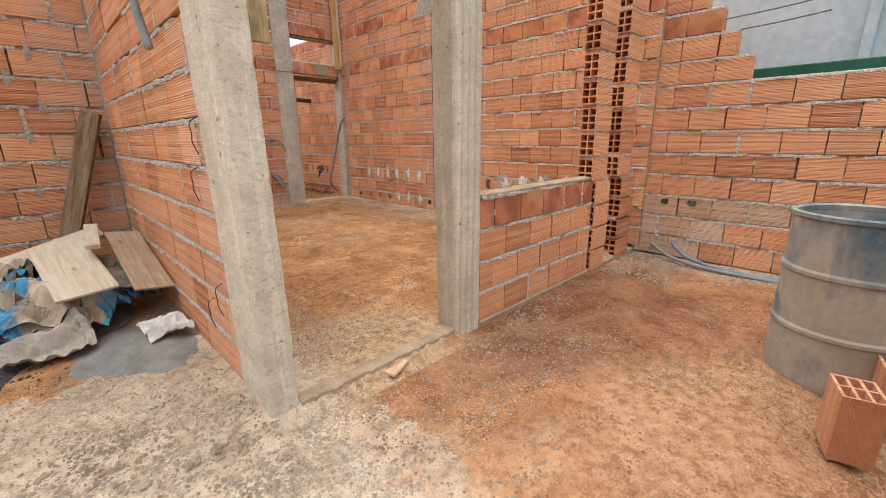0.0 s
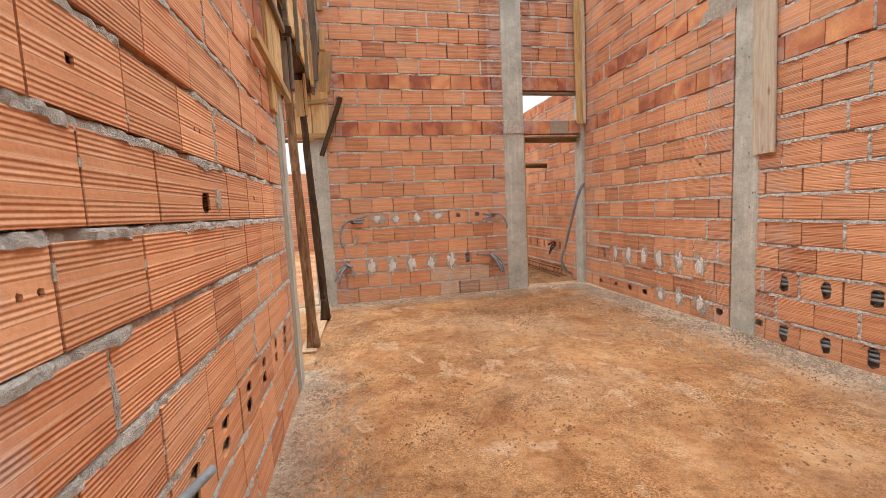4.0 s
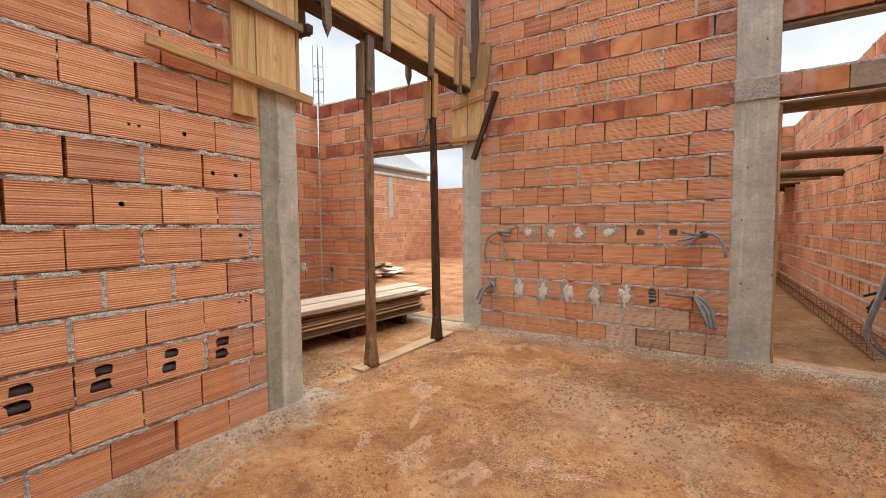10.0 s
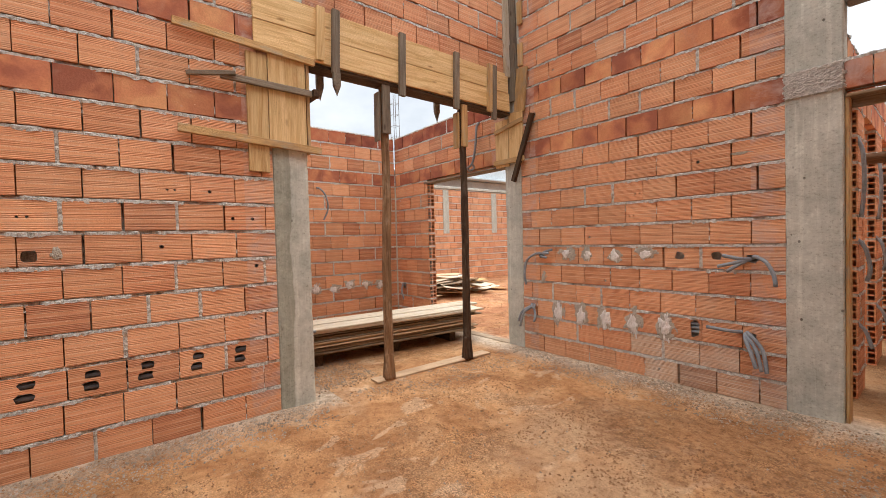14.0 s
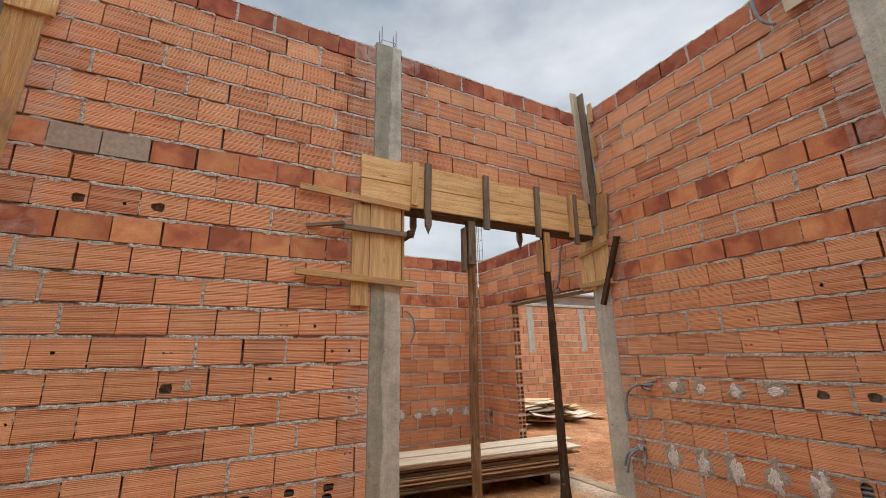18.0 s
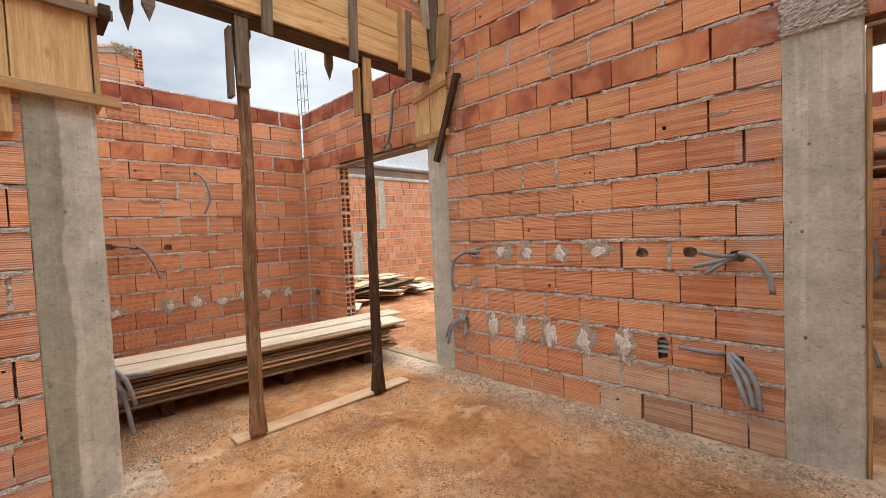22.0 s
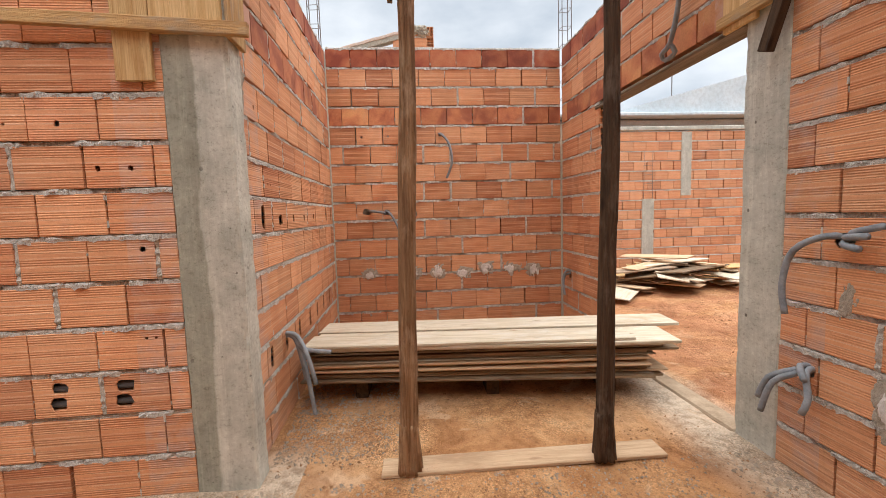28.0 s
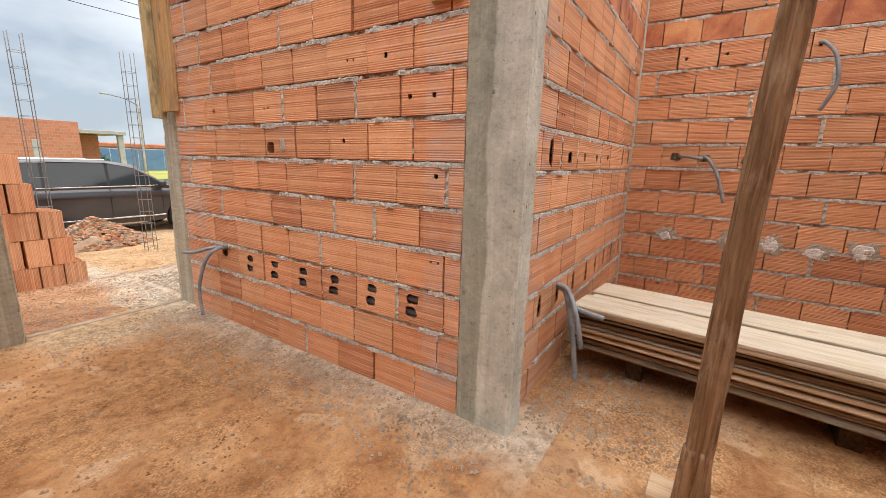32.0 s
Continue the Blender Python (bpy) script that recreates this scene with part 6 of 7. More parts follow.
# ---- propping posts and their sole plate ----
def prop_post(label, x, y, top, lean, bow, mat, r0, r1, cleat, seed):
    z = 0.03
    root = thing("prop_post", label, "post", (x, y, z), "propping posts")
    line = [(0, 0, 0), (lean[0] * 0.07, bow[0] * 0.3, 0.35), (lean[0] * 0.40, bow[0], 1.2), (lean[0] * 0.65, bow[1], 1.8), (lean[0] * 0.8, bow[2], 2.3), (lean[0], lean[1], top - z)]
    place("trunk", tube_mesh("trunk", line, r0, M[mat], 44, 0.03, r1, 0.2, 0.2), root, (x, y, z))
    place("foot", tube_mesh("foot", [(0, 0, -0.012), (0, 0, 0.1), (0, 0, 0.24)], r0 * 1.36, M[mat], 36, 0.03, r0 * 0.93, 0.45, 0.3), root, (x, y, z), label="splayed splintered foot")
    for dx, dy, lo, hi in cleat:
        board("cleat", root, (x + lean[0] + dx, y + lean[1] * 0.92 + dy, lo), (x + lean[0] + dx, y + lean[1] + dy, hi), 0.085, 0.026, M["pine_d" if seed == 2 else "greywood"], (1, 0, 0) if dy else (0, 1, 0))
    return root
prop_post("brown round timber prop under the beam, standing on a board", 0.655, 5.60, 2.89, (-0.07, 0.065), (0.035, 0.062, 0.07), "post", 0.046, 0.037, ((0.06, 0.0, 2.42, 2.90), (0.0, -0.065, 2.35, 2.82)), 1)
prop_post("blackened round timber prop under the beam, standing on a board", 0.69, 6.61, 2.89, (-0.105, 0.085), (0.05, 0.075, 0.085), "post_black", 0.045, 0.037, ((0.06, 0.0, 2.42, 2.95), (0.0, -0.07, 2.40, 2.80)), 2)
sp = thing("sole_plate", "thin dusty board lying on the soil under the props", "board", (0.62, 6.2, 0.0))
board("plank", sp, (0.615, 5.46, 0.012), (0.636, 6.96, 0.012), 0.15, 0.018, M["dusty"], (1, 0, 0))

# ---- stack of planks ----
st = thing("plank_stack", "low stack of long sawn planks with pale top boards", "plank stack", (-0.45, 6.3, 0.0))
r = random.Random(4)
for y in (5.25, 6.2, 7.05):
    board("bearer", st, (-0.80, y, 0.066), (-0.24, y + 0.03, 0.066), 0.09, 0.132, M["dark_board"], (0, 1, 0))
z = 0.141
k = 0
while z < 0.39:
    for x in (-0.66, -0.32):
        a = r.uniform(-0.04, 0.05)
        board("plank", st, (x + r.uniform(-0.04, 0.035), 4.90 + r.uniform(-0.04, 0.07), z + r.uniform(-0.002, 0.003)), (x + r.uniform(-0.04, 0.05), 7.36 + 0.55 * (z - 0.14) + r.uniform(-0.16, 0.08), z + r.uniform(-0.003, 0.005)), 0.32 + r.uniform(-0.05, 0.04), r.choice((0.011, 0.0135, 0.0155)), M[r.choice(("pale", "brown", "brown", "dusty", "pine_d"))], (1, 0, 0), uneven=0.003)
    z += 0.0170 + r.uniform(0.0, 0.0035)
board("plank", st, (-0.30, 4.93, z + 0.001), (-0.26, 7.50, z + 0.004), 0.36, 0.022, M["pale"], (1, 0, 0), "pale new plank")
board("plank", st, (-0.66, 4.90, z + 0.001), (-0.66, 7.72, z + 0.002), 0.30, 0.022, M["pale"], (1, 0, 0), "pale new plank")
board("plank", st, (-0.22, 4.92, z + 0.025), (-0.24, 7.20, z + 0.026), 0.26, 0.02, M["pale"], (1, 0, 0), "pale new plank")
st.rotation_euler = (0, 0, -0.095)
st.location.x += 0.075

# ---- heap of boards in the yard ----
hp = thing("board_heap", "loose heap of used shuttering boards and ply offcuts on red soil", "board heap", (-3.9, 9.95, 0.0))
r = random.Random(8)
for i in range(46):
    cx, cy = -3.9 + r.gauss(0, 0.38), 9.95 + r.gauss(0, 0.52)
    d = math.hypot((cx + 3.9) / 0.9, (cy - 9.95) / 1.2)
    zz = max(0.02, 0.52 * (1 - d * 0.6)) * (0.25 + 0.75 * i / 46)
    a = r.uniform(0, math.pi)
    ln = r.uniform(0.5, 1.5)
    dz = r.uniform(-0.04, 0.04)
    v = Vector((math.cos(a) * ln / 2, math.sin(a) * ln / 2, dz if zz > 0.1 else 0.0))
    board("plank", hp, Vector((cx, cy, zz)) - v, Vector((cx, cy, zz)) + v, r.uniform(0.12, 0.45), 0.018, M[r.choice(("dusty", "dusty", "pale", "brown_ply", "pine_d", "brown"))], (-math.sin(a), math.cos(a), r.uniform(-0.15, 0.15)))

# ---- corridor timbers ----
for y, zz, rr in ((8.78, 1.98, 0.05), (10.1, 1.90, 0.055)):
    log = thing("strut", "dark round timber strut wedged across the corridor", "timber", (3.66, y, zz), "corridor struts",
                data=tube_mesh("strut", [(-0.02, 0, 0), (0.48, 0.01, 0.01), (0.985, 0, 0.0)], rr, M["log"], 10, 0.08, rr * 0.85, 0.12))
for y, zz, tall, mat in ((11.3, 1.96, 0.12, "brown"), (12.2, 1.99, 0.10, "dusty"), (12.8, 2.0, 0.09, "dark_board")):
    cb = thing("cross_board", "rough sawn board laid on edge across the corridor", "board", (3.66, y, zz), "corridor struts")
    board("plank", cb, (3.64, y, zz), (4.63, y, zz + 0.02), tall, 0.06, M[mat])
deck = thing("formwork_deck", "dark board deck of shuttering across the corridor", "formwork", (4.15, 13.8, 2.05))
for i in range(7):
    board("deck_board", deck, (3.66 + 0.069 + 0.138 * i, 13.1, 2.06), (3.66 + 0.069 + 0.138 * i, 14.5, 2.06), 0.134, 0.028, M["dark_board" if i % 2 else "brown"], (1, 0, 0))
for y in (13.25, 14.4):
    board("joist", deck, (3.64, y, 1.995), (4.63, y, 1.995), 0.10, 0.05, M["dark_board"])
eb = thing("leaning_board", "yellow board leaning at the end of the corridor", "board", (4.48, 17.5, 0.0))
board("plank", eb, (4.46, 17.45, 0.0), (4.48, 17.66, 1.9), 0.26, 0.03, M["pine"], (1, 0, 0))
tc = thing("footing_cage", "long tied rebar cage lying along the corridor wall", "rebar", (4.5, 11.4, 0.02))
for dx, dz in ((-0.07, 0.0), (0.07, 0.0), (-0.07, 0.13), (0.07, 0.13)):
    place("bar", tube_mesh("bar", [(0, 0, 0), (0.01, 3.4, 0.004), (0, 6.9, 0)], 0.006, M["rust"], 6, 0.6), tc, (4.5 + dx, 7.95, 0.035 + dz))
loop = [(-0.07, 0, 0), (0.07, 0, 0), (0.07, 0.01, 0.13), (-0.07, 0.01, 0.13), (-0.07, 0, 0)]
lv, lf = [], []
for p, q in zip(loop, loop[1:]):
    p, q = Vector(p), Vector(q)
    k = len(lv)
    for e in (p, q):
        lv += [e + Vector((0, -0.003, 0)), e + Vector((0, 0.003, 0)), e + Vector((0.004, 0, 0.004))]
    lf += [(k, k + 1, k + 4, k + 3), (k + 1, k + 2, k + 5, k + 4), (k + 2, k, k + 3, k + 5)]
ring = mesh_of("stirrup", lv, lf, M["rust"])
for i in range(45):
    place("stirrup", ring, tc, (4.5, 8.0 + 0.15 * i, 0.035))

# ---- drum and loose blocks ----
def lathe(name, prof, mat, seg=64):
    vs, fs = [], []
    for rr, zz in prof:
        for k in range(seg):
            a = 6.2832 * k / seg
            vs.append((rr * math.cos(a), rr * math.sin(a), zz))
    for i in range(len(prof) - 1):
        for k in range(seg):
            a, b = i * seg + k, i * seg + (k + 1) % seg
            fs.append((a, b, b + seg, a + seg))
    return mesh_of(name, vs, fs, mat, seg < 40)
dr = thing("oil_drum", "dented open steel drum caked with cement over faded blue paint", "drum", (2.82, -0.10, -0.10))
hoop = lambda z: [(0.288, z - 0.02), (0.298, z - 0.008), (0.298, z + 0.008), (0.288, z + 0.02)]
place("shell", lathe("shell", [(0.27, 0.012), (0.285, 0.0), (0.29, 0.03)] + hoop(0.30) + hoop(0.60) + [(0.286, 0.86), (0.274, 0.86), (0.272, 0.5), (0.27, 0.10)], M["drum"]), dr, (2.82, -0.10, -0.10))
place("rim", lathe("rim", [(0.287, 0.86), (0.298, 0.87), (0.298, 0.888), (0.285, 0.895), (0.272, 0.885), (0.274, 0.862)], M["drum"]), dr, (2.82, -0.10, -0.10), label="rolled steel rim")
place("base", lathe("base", [(0.27, 0.10), (0.15, 0.105), (0.001, 0.11)], M["cement"]), dr, (2.82, -0.10, -0.10), label="cement residue inside")

stack = thing("block_stack", "stack of new hollow clay blocks standing on end", "block stack", (1.4, -0.65, -0.24))
r = random.Random(6)
me_b = celled_brick(0.288, 0.14, M["brick"], 2, 3, True)
levels = [(-0.235, 7, 0.62), (0.06, 6, 0.72), (0.355, 6, 0.76), (0.65, 5, 0.96), (0.945, 4, 1.02), (1.24, 4, 1.16), (1.535, 3, 1.28)]
for z, n, x0 in levels:
    for i in range(n):
        for j in range(3):
            place("block", me_b, stack, (x0 + 0.1 + 0.2 * i + r.uniform(-0.01, 0.01), -0.46 - 0.155 * j + r.uniform(-0.01, 0.01), z + 0.145),
                  (0, math.pi / 2, r.uniform(-0.05, 0.05)))
lb = thing("loose_block", "single hollow clay block standing on end, showing six cells", "block", (2.02, -0.20, -0.10))
place("block", me_b, lb, (2.02, -0.20, 0.045), (0, math.pi / 2, 0.25))
for bx, by, ang in ((2.42, -0.33, 0.15),):
    lb2 = thing("loose_block", "single hollow clay block standing on end beside the stack", "block", (bx, by, -0.12), "loose blocks")
    place("block", me_b, lb2, (bx, by, 0.03), (0, math.pi / 2, ang))
chip = thing("brick_chip", "broken flat piece of orange clay block on the threshold", "brick fragment", (1.17, 1.58, -0.04), data=box_mesh((0.15, 0.075, 0.02), M["chip_pale"], 0.004, 0.009, 3))
chip.rotation_euler = (0.05, 0.0, 0.35)

# ---- sacks, boards and cement heap beside the entrance ----
def heap_mesh(name, w, d, h, mat, seed, n=26):
    vs, fs = [], []
    for i in range(n + 1):
        for j in range(n + 1):
            u, v = (i / n - 0.5) * 2, (j / n - 0.5) * 2
            rr = math.hypot(u, v) + 0.28 * noise.noise(Vector((u * 1.6 + seed * 3, v * 1.6, 4.0))) + 0.12 * noise.noise(Vector((u * 5, v * 5, seed + 2)))
            e = max(0.0, 1 - rr) ** 0.9
            q = noise.noise(Vector((u * 2.2 + seed, v * 2.2, seed))) * 0.25 + noise.noise(Vector((u * 7, v * 7 + seed, seed))) * 0.08
            vs.append((u * w / 2 * (1 + q * 0.4), v * d / 2, h * e * (1 + q) - 0.03))
    for i in range(n):
        for j in range(n):
            a = i * (n + 1) + j
            fs.append((a, a + n + 1, a + n + 2, a + 1))
    return mesh_of(name, vs, fs, mat, True)
thing("cement_heap", "smooth heap of grey dry cement mortar against the wall", "cement heap", (0.22, 2.85, -0.03), kind="stuff", data=heap_mesh("cement_heap", 0.85, 1.15, 0.11, M["cement"], 3))
thing("gravel_heap", "low heap of dark crushed gravel", "gravel heap", (-1.0, 3.5, -0.03), kind="stuff", data=heap_mesh("gravel_heap", 2.1, 2.4, 0.34, M["gravel"], 5, 40))
def mound(x, y):
    q = 1 - ((x + 0.10) / 0.56) ** 2 - ((y - 3.62) / 0.66) ** 2
    return 0.24 * max(0.0, q) ** 0.75
def sack_mesh(name, w, d, cx, cy, turn, lift, mat, seed, n=32, amp=1.0):
    """An empty paper sack draped over the heap: a closed flattened shell with folds and lifted corners."""
    vs, fs = [], []
    ca, sa = math.cos(turn), math.sin(turn)
    for side in (0, 1):
        for i in range(n + 1):
            for j in range(n + 1):
                x, y = (i / n - 0.5) * w, (j / n - 0.5) * d
                x += 0.05 * noise.noise(Vector((x * 4, y * 4, seed)))
                y += 0.07 * noise.noise(Vector((x * 4 + 9, y * 4, seed)))
                edge = max(abs(i / n - 0.5), abs(j / n - 0.5)) * 2
                ridge = 1 - abs(noise.noise(Vector((x * 3.0 + seed, y * 7 + x * 3, seed)))) * 2.8
                fold = 1 - abs(noise.noise(Vector((x * 15 + y * 7, y * 17 + seed, seed + 3)))) * 3.0
                z = mound(cx + x * ca - y * sa, cy + x * sa + y * ca) + lift + amp * (0.095 * max(0.0, ridge) + 0.026 * max(-0.3, fold))
                z += 0.06 * edge ** 3 * noise.noise(Vector((x * 3 + seed * 2, y * 3, 7.0)))
                fat = 0.028 * (1 - edge ** 2) + 0.004
                vs.append((x, y, max(0.004, z + (fat if side else 0.0))))
    m = (n + 1) ** 2
    for i in range(n):
        for j in range(n):
            a = i * (n + 1) + j
            fs.append((a, a + 1, a + n + 2, a + n + 1))
            fs.append((m + a, m + a + n + 1, m + a + n + 2, m + a + 1))
    rim = [i * (n + 1) for i in range(n + 1)] + [n * (n + 1) + j for j in range(1, n + 1)] + [i * (n + 1) + n for i in range(n - 1, -1, -1)] + list(range(n - 1, 0, -1))
    for a, b in zip(rim, rim[1:] + rim[:1]):
        fs.append((a, b, m + b, m + a))
    return mesh_of(name, vs, fs, mat)
thing("cement_heap", "hardened grey cement lump under empty sacks", "cement heap", (-0.12, 3.62, -0.03), kind="stuff", data=heap_mesh("cement_heap", 1.0, 1.2, 0.24, M["cement"], 4))
r = random.Random(17)
for i in range(26):
    a, q = r.uniform(0, 6.28), 0.25 + 0.75 * r.random() ** 0.6
    x, y = -0.10 + math.cos(a) * q * 0.40, 3.62 + math.sin(a) * q * 0.46
    x = min(x, 0.17)
    turn = r.uniform(0, 6.28)
    ob = thing("cement_sack", "empty crumpled kraft paper cement sack with blue printed ends", "sack", (x, y, -0.02), "empty cement sacks",
               data=sack_mesh("cement_sack", r.uniform(0.40, 0.56), r.uniform(0.22, 0.34), x, y, turn, 0.10 * r.random() ** 2, M["sack_red" if i % 6 == 2 else "sack"], i * 3.7))
    ob.rotation_euler = (r.uniform(-0.22, 0.22), r.uniform(-0.18, 0.18), turn)
for x, y, w, d, m, words in ((-0.16, 3.0, 0.42, 0.20, "bag_grey", "flattened torn grey paper cement sack on the ground"), (0.36, 2.86, 0.26, 0.3, "bag_white", "torn white sack half sunk in cement"),
                             (-0.6, 3.9, 0.5, 0.35, "sack_red", "rolled kraft paper cement sack with red print")):
    thing("cement_sack", words, "sack", (x, y, 0.0), "empty cement sacks", data=sack_mesh("cement_sack", w, d, x, y, 0.0, 0.02, M[m], x * 9 + 5, 34, 0.55 if y < 2.9 else 0.9))
def loose_board(label, a, b, w, t, mat, up):
    root = thing("offcut_board", label, "board", a, "loose boards on the sacks")
    board("plank", root, a, b, w, t, M[mat], up)
loose_board("square ply offcut smeared with pale cement on sacks", (-0.02, 3.86, 0.48), (0.06, 3.07, 0.30), 0.30, 0.016, "pale", (1, 0.1, 0.06))
loose_board("brown ply offcut leaning on sacks beside the wall", (0.37, 4.0, 0.48), (0.39, 3.1, 0.24), 0.22, 0.016, "brown_ply", (1, 0.05, -0.15))
loose_board("long pale board lying across sacks", (-0.66, 3.75, 0.30), (0.25, 4.06, 0.50), 0.14, 0.025, "pale", (0, 1, 0.5))
loose_board("short pale batten on the sacks", (0.15, 3.46, 0.50), (0.20, 4.0, 0.56), 0.08, 0.03, "pale", (1, 0.1, 0))
lp = thing("leaning_plank", "brown nail-pitted plank leaning upright in the wall corner", "plank", (0.08, 4.4, 0.2))
board("plank", lp, (-0.02, 4.36, 0.12), (0.41, 4.60, 1.40), 0.15, 0.035, M["brown"], (0.75, -0.5, 0))

# ---- yard walls and neighbours ----
court = brick_wall("wall_yard", "long yard wall of orange clay blocks with concrete pieces", "y", 5.6, 17.0, -6.14, 0.14, 0.0, 14, (), (), (), False, lambda r, u: 8.6 < u < 15.2, 31, both_faces=False, far=True)
pillar("yard_pillar", "short concrete pillar in the yard wall", -6.10, -5.985, 11.72, 11.96, 1.55, 2.93, "yard pillars")
pillar("yard_pillar", "short concrete pillar in the yard wall", -6.10, -5.985, 10.82, 11.10, 0.0, 1.50, "yard pillars")
pillar("yard_pillar", "short concrete pillar in the yard wall", -6.10, -5.985, 13.9, 14.15, 1.55, 2.93, "yard pillars")
concrete_block("ring_beam", "concrete ring beam on the yard wall", -6.15, -5.97, 5.6, 17.0, 2.972, 3.06)
side = brick_wall("wall_yard_side", "yard side wall of orange clay blocks", "x", -6.0, 3.5, 17.0, 0.14, 0.0, 13, (), (), (), False, None, 32, both_faces=False, far=True)
nh = thing("neighbour_house", "pale rendered house with a light metal gable roof", "house", (-10, 13, 0))
place("wall", box_mesh((4.0, 16.0, 3.9), M["grey_render"], 0.02), nh, (-11.2, 13, 1.95))
place("eave", box_mesh((4.6, 16.6, 0.10), M["roof_metal"], 0.02), nh, (-11.1, 13, 3.98), label="pale metal eave")
vs = [(-9.0, 11.6, 4.03), (-9.0, 21.0, 4.03), (-9.0, 16.3, 5.25), (-16, 11.6, 4.03), (-16, 21.0, 4.03), (-16, 16.3, 5.25)]
place("roof", mesh_of("roof", vs, [(0, 1, 2), (3, 5, 4), (0, 2, 5, 3), (1, 4, 5, 2), (0, 3, 4, 1)], M["roof_metal"]), nh, (0, 0, 0), label="pale blue metal gable")
mast = thing("roof_mast", "thin metal mast on the roof", "mast", (-9.3, 13.7, 4.0), data=tube_mesh("roof_mast", [(0, 0, 0), (0, 0, 0.7), (0, 0, 1.5)], 0.015, M["steel"], 6))
GABLE_Z = 2.80
def gable_span(row):
    low = 3.4 if row < 8 else (4.8, 5.5, 5.93)[row - 8]
    return [(low, 6.18 if row in (7, 9, 10) else 6.33)]
gb = brick_wall("wall_gable", "unfinished brick gable of a house behind, with a sloping mortar cap", "y", 3.0, 6.4, -6.14, 0.14, GABLE_Z, 11, (), (), (), False, None, 33, spans=gable_span, both_faces=False, far=True)
for row in (7, 9, 10):
    place("header_brick", celled_brick(0.28, 0.145, M["brick"], 3, 2), gb, (-6.14, 6.255, GABLE_Z + row * COURSE), (0, 0, math.pi), label="clay block laid across, its open cells showing")
place("mortar_lump", splash_mesh("mortar_lump", 0.42, 0.34, 0.07, M["smear"], 12), gb, (-5.995, 6.05, 5.03), (0, 0, math.pi / 2), "rounded mortar lump at the gable's end")
board("mortar_cap", gb, (-6.06, 3.6, 4.37), (-6.06, 5.98, 5.01), 0.12, 0.17, M["smear"], (0, 0, 1), "sloping mortar cap under ridge tiles")
for k in range(6):
    board("ridge_tile", gb, (-6.06, 3.60 + 0.39 * k, 4.425 + 0.105 * k), (-6.06, 4.0 + 0.39 * k, 4.545 + 0.105 * k), 0.05, 0.2, M["ridge"], (0, 0, 1), "pale clay ridge tile")
rb = thing("neighbour_building", "tall pale blue rendered building beyond the boundary wall", "building", (7.5, -2, 0))
place("wall", box_mesh((2.0, 11.4, 7.0), M["white_wall"], 0.02), rb, (7.6, -3.6, 3.3))
place("downpipe", tube_mesh("downpipe", [(0, 0, 0), (0, 0, 3), (0, 0, 6)], 0.05, M["white_wall"], 8, 0.5), rb, (6.55, 0.16, 0.2), label="pale downpipe")
gr = thing("green_rail", "dark green painted steel box rail on the boundary", "rail", (6.0, -1, 1.75))
place("rail", box_mesh((0.12, 5.4, 0.13), M["green_paint"], 0.01), gr, (6.2, -1.5, 1.83))
place("bracket", box_mesh((0.16, 0.12, 0.2), M["green_paint"], 0.01), gr, (6.2, 1.12, 1.80))
place("foot", box_mesh((0.08, 0.08, 1.9), M["green_paint"], 0.01), gr, (6.2, 1.12, 0.8))
nb = brick_wall("wall_neighbour", "boundary wall of orange clay blocks across the yard", "y", -3.2, 5.55, -6.14, 0.14, -0.42, 15, (), (), (), False, lambda r, u: u < 0.9, 34, both_faces=False, far=True)

# ---- column rebar cages ----
def cage(x, y, z0, z1, w=0.11, d=0.11, label="tied steel rebar cage standing up from the column"):
    root = thing("rebar_cage", label, "rebar", (x, y, z0), "rebar cages")
    bar = tube_mesh("bar", [(0, 0, 0), (0.004, 0, (z1 - z0) / 2), (0, 0, z1 - z0)], 0.005, M["steel"], 6, 0.5)
    for sx in (-1, 1):
        for sy in (-1, 1):
            place("bar", bar, root, (x + sx * w / 2, y + sy * d / 2, z0))
    ring = [(-w / 2, -d / 2, 0), (w / 2, -d / 2, 0), (w / 2, d / 2, 0.005), (-w / 2, d / 2, 0.005), (-w / 2, -d / 2, 0)]
    vs, fs = [], []
    for a, b in zip(ring, ring[1:]):
        a, b = Vector(a), Vector(b)
        s = (b - a).normalized().cross(Vector((0, 0, 1))) * 0.003
        k = len(vs)
        for p in (a, b):
            vs += [p + s, p - s, p + Vector((0, 0, 0.006))]
        fs += [(k, k + 1, k + 4, k + 3), (k + 1, k + 2, k + 5, k + 4), (k + 2, k, k + 3, k + 5)]
    me = mesh_of("stirrup", vs, fs, M["steel"])
    z = z0 + 0.12
    while z < z1 - 0.15:
        place("stirrup", me, root, (x, y, z))
        z += 0.2
    return root
cage(-2.17, 7.56, 2.3, 4.15)
cage(-2.17, 4.70, 3.1, 4.6)
cage(-6.06, 10.95, 1.50, 2.55, 0.16, 0.2)
cage(-0.71, -2.43, -0.40, 2.82, 0.14, 0.14)
cage(0.60, -2.2, -0.40, 2.75, 0.14, 0.14)
cage(-2.0, -2.9, -0.45, 2.7, 0.14, 0.14)
for x, y in ((0.59, 4.72), (0.58, 1.78), (1.78, 1.69)):
    cage(x, y, 4.68, 4.98 if y > 4 else 5.2, 0.08, 0.16, "rebar ends sticking out of the pillar top")
bars = thing("rebar_ends", "two bare rebar ends sticking out of the stepped wall", "rebar", (4.64, 0.95, 2.2))
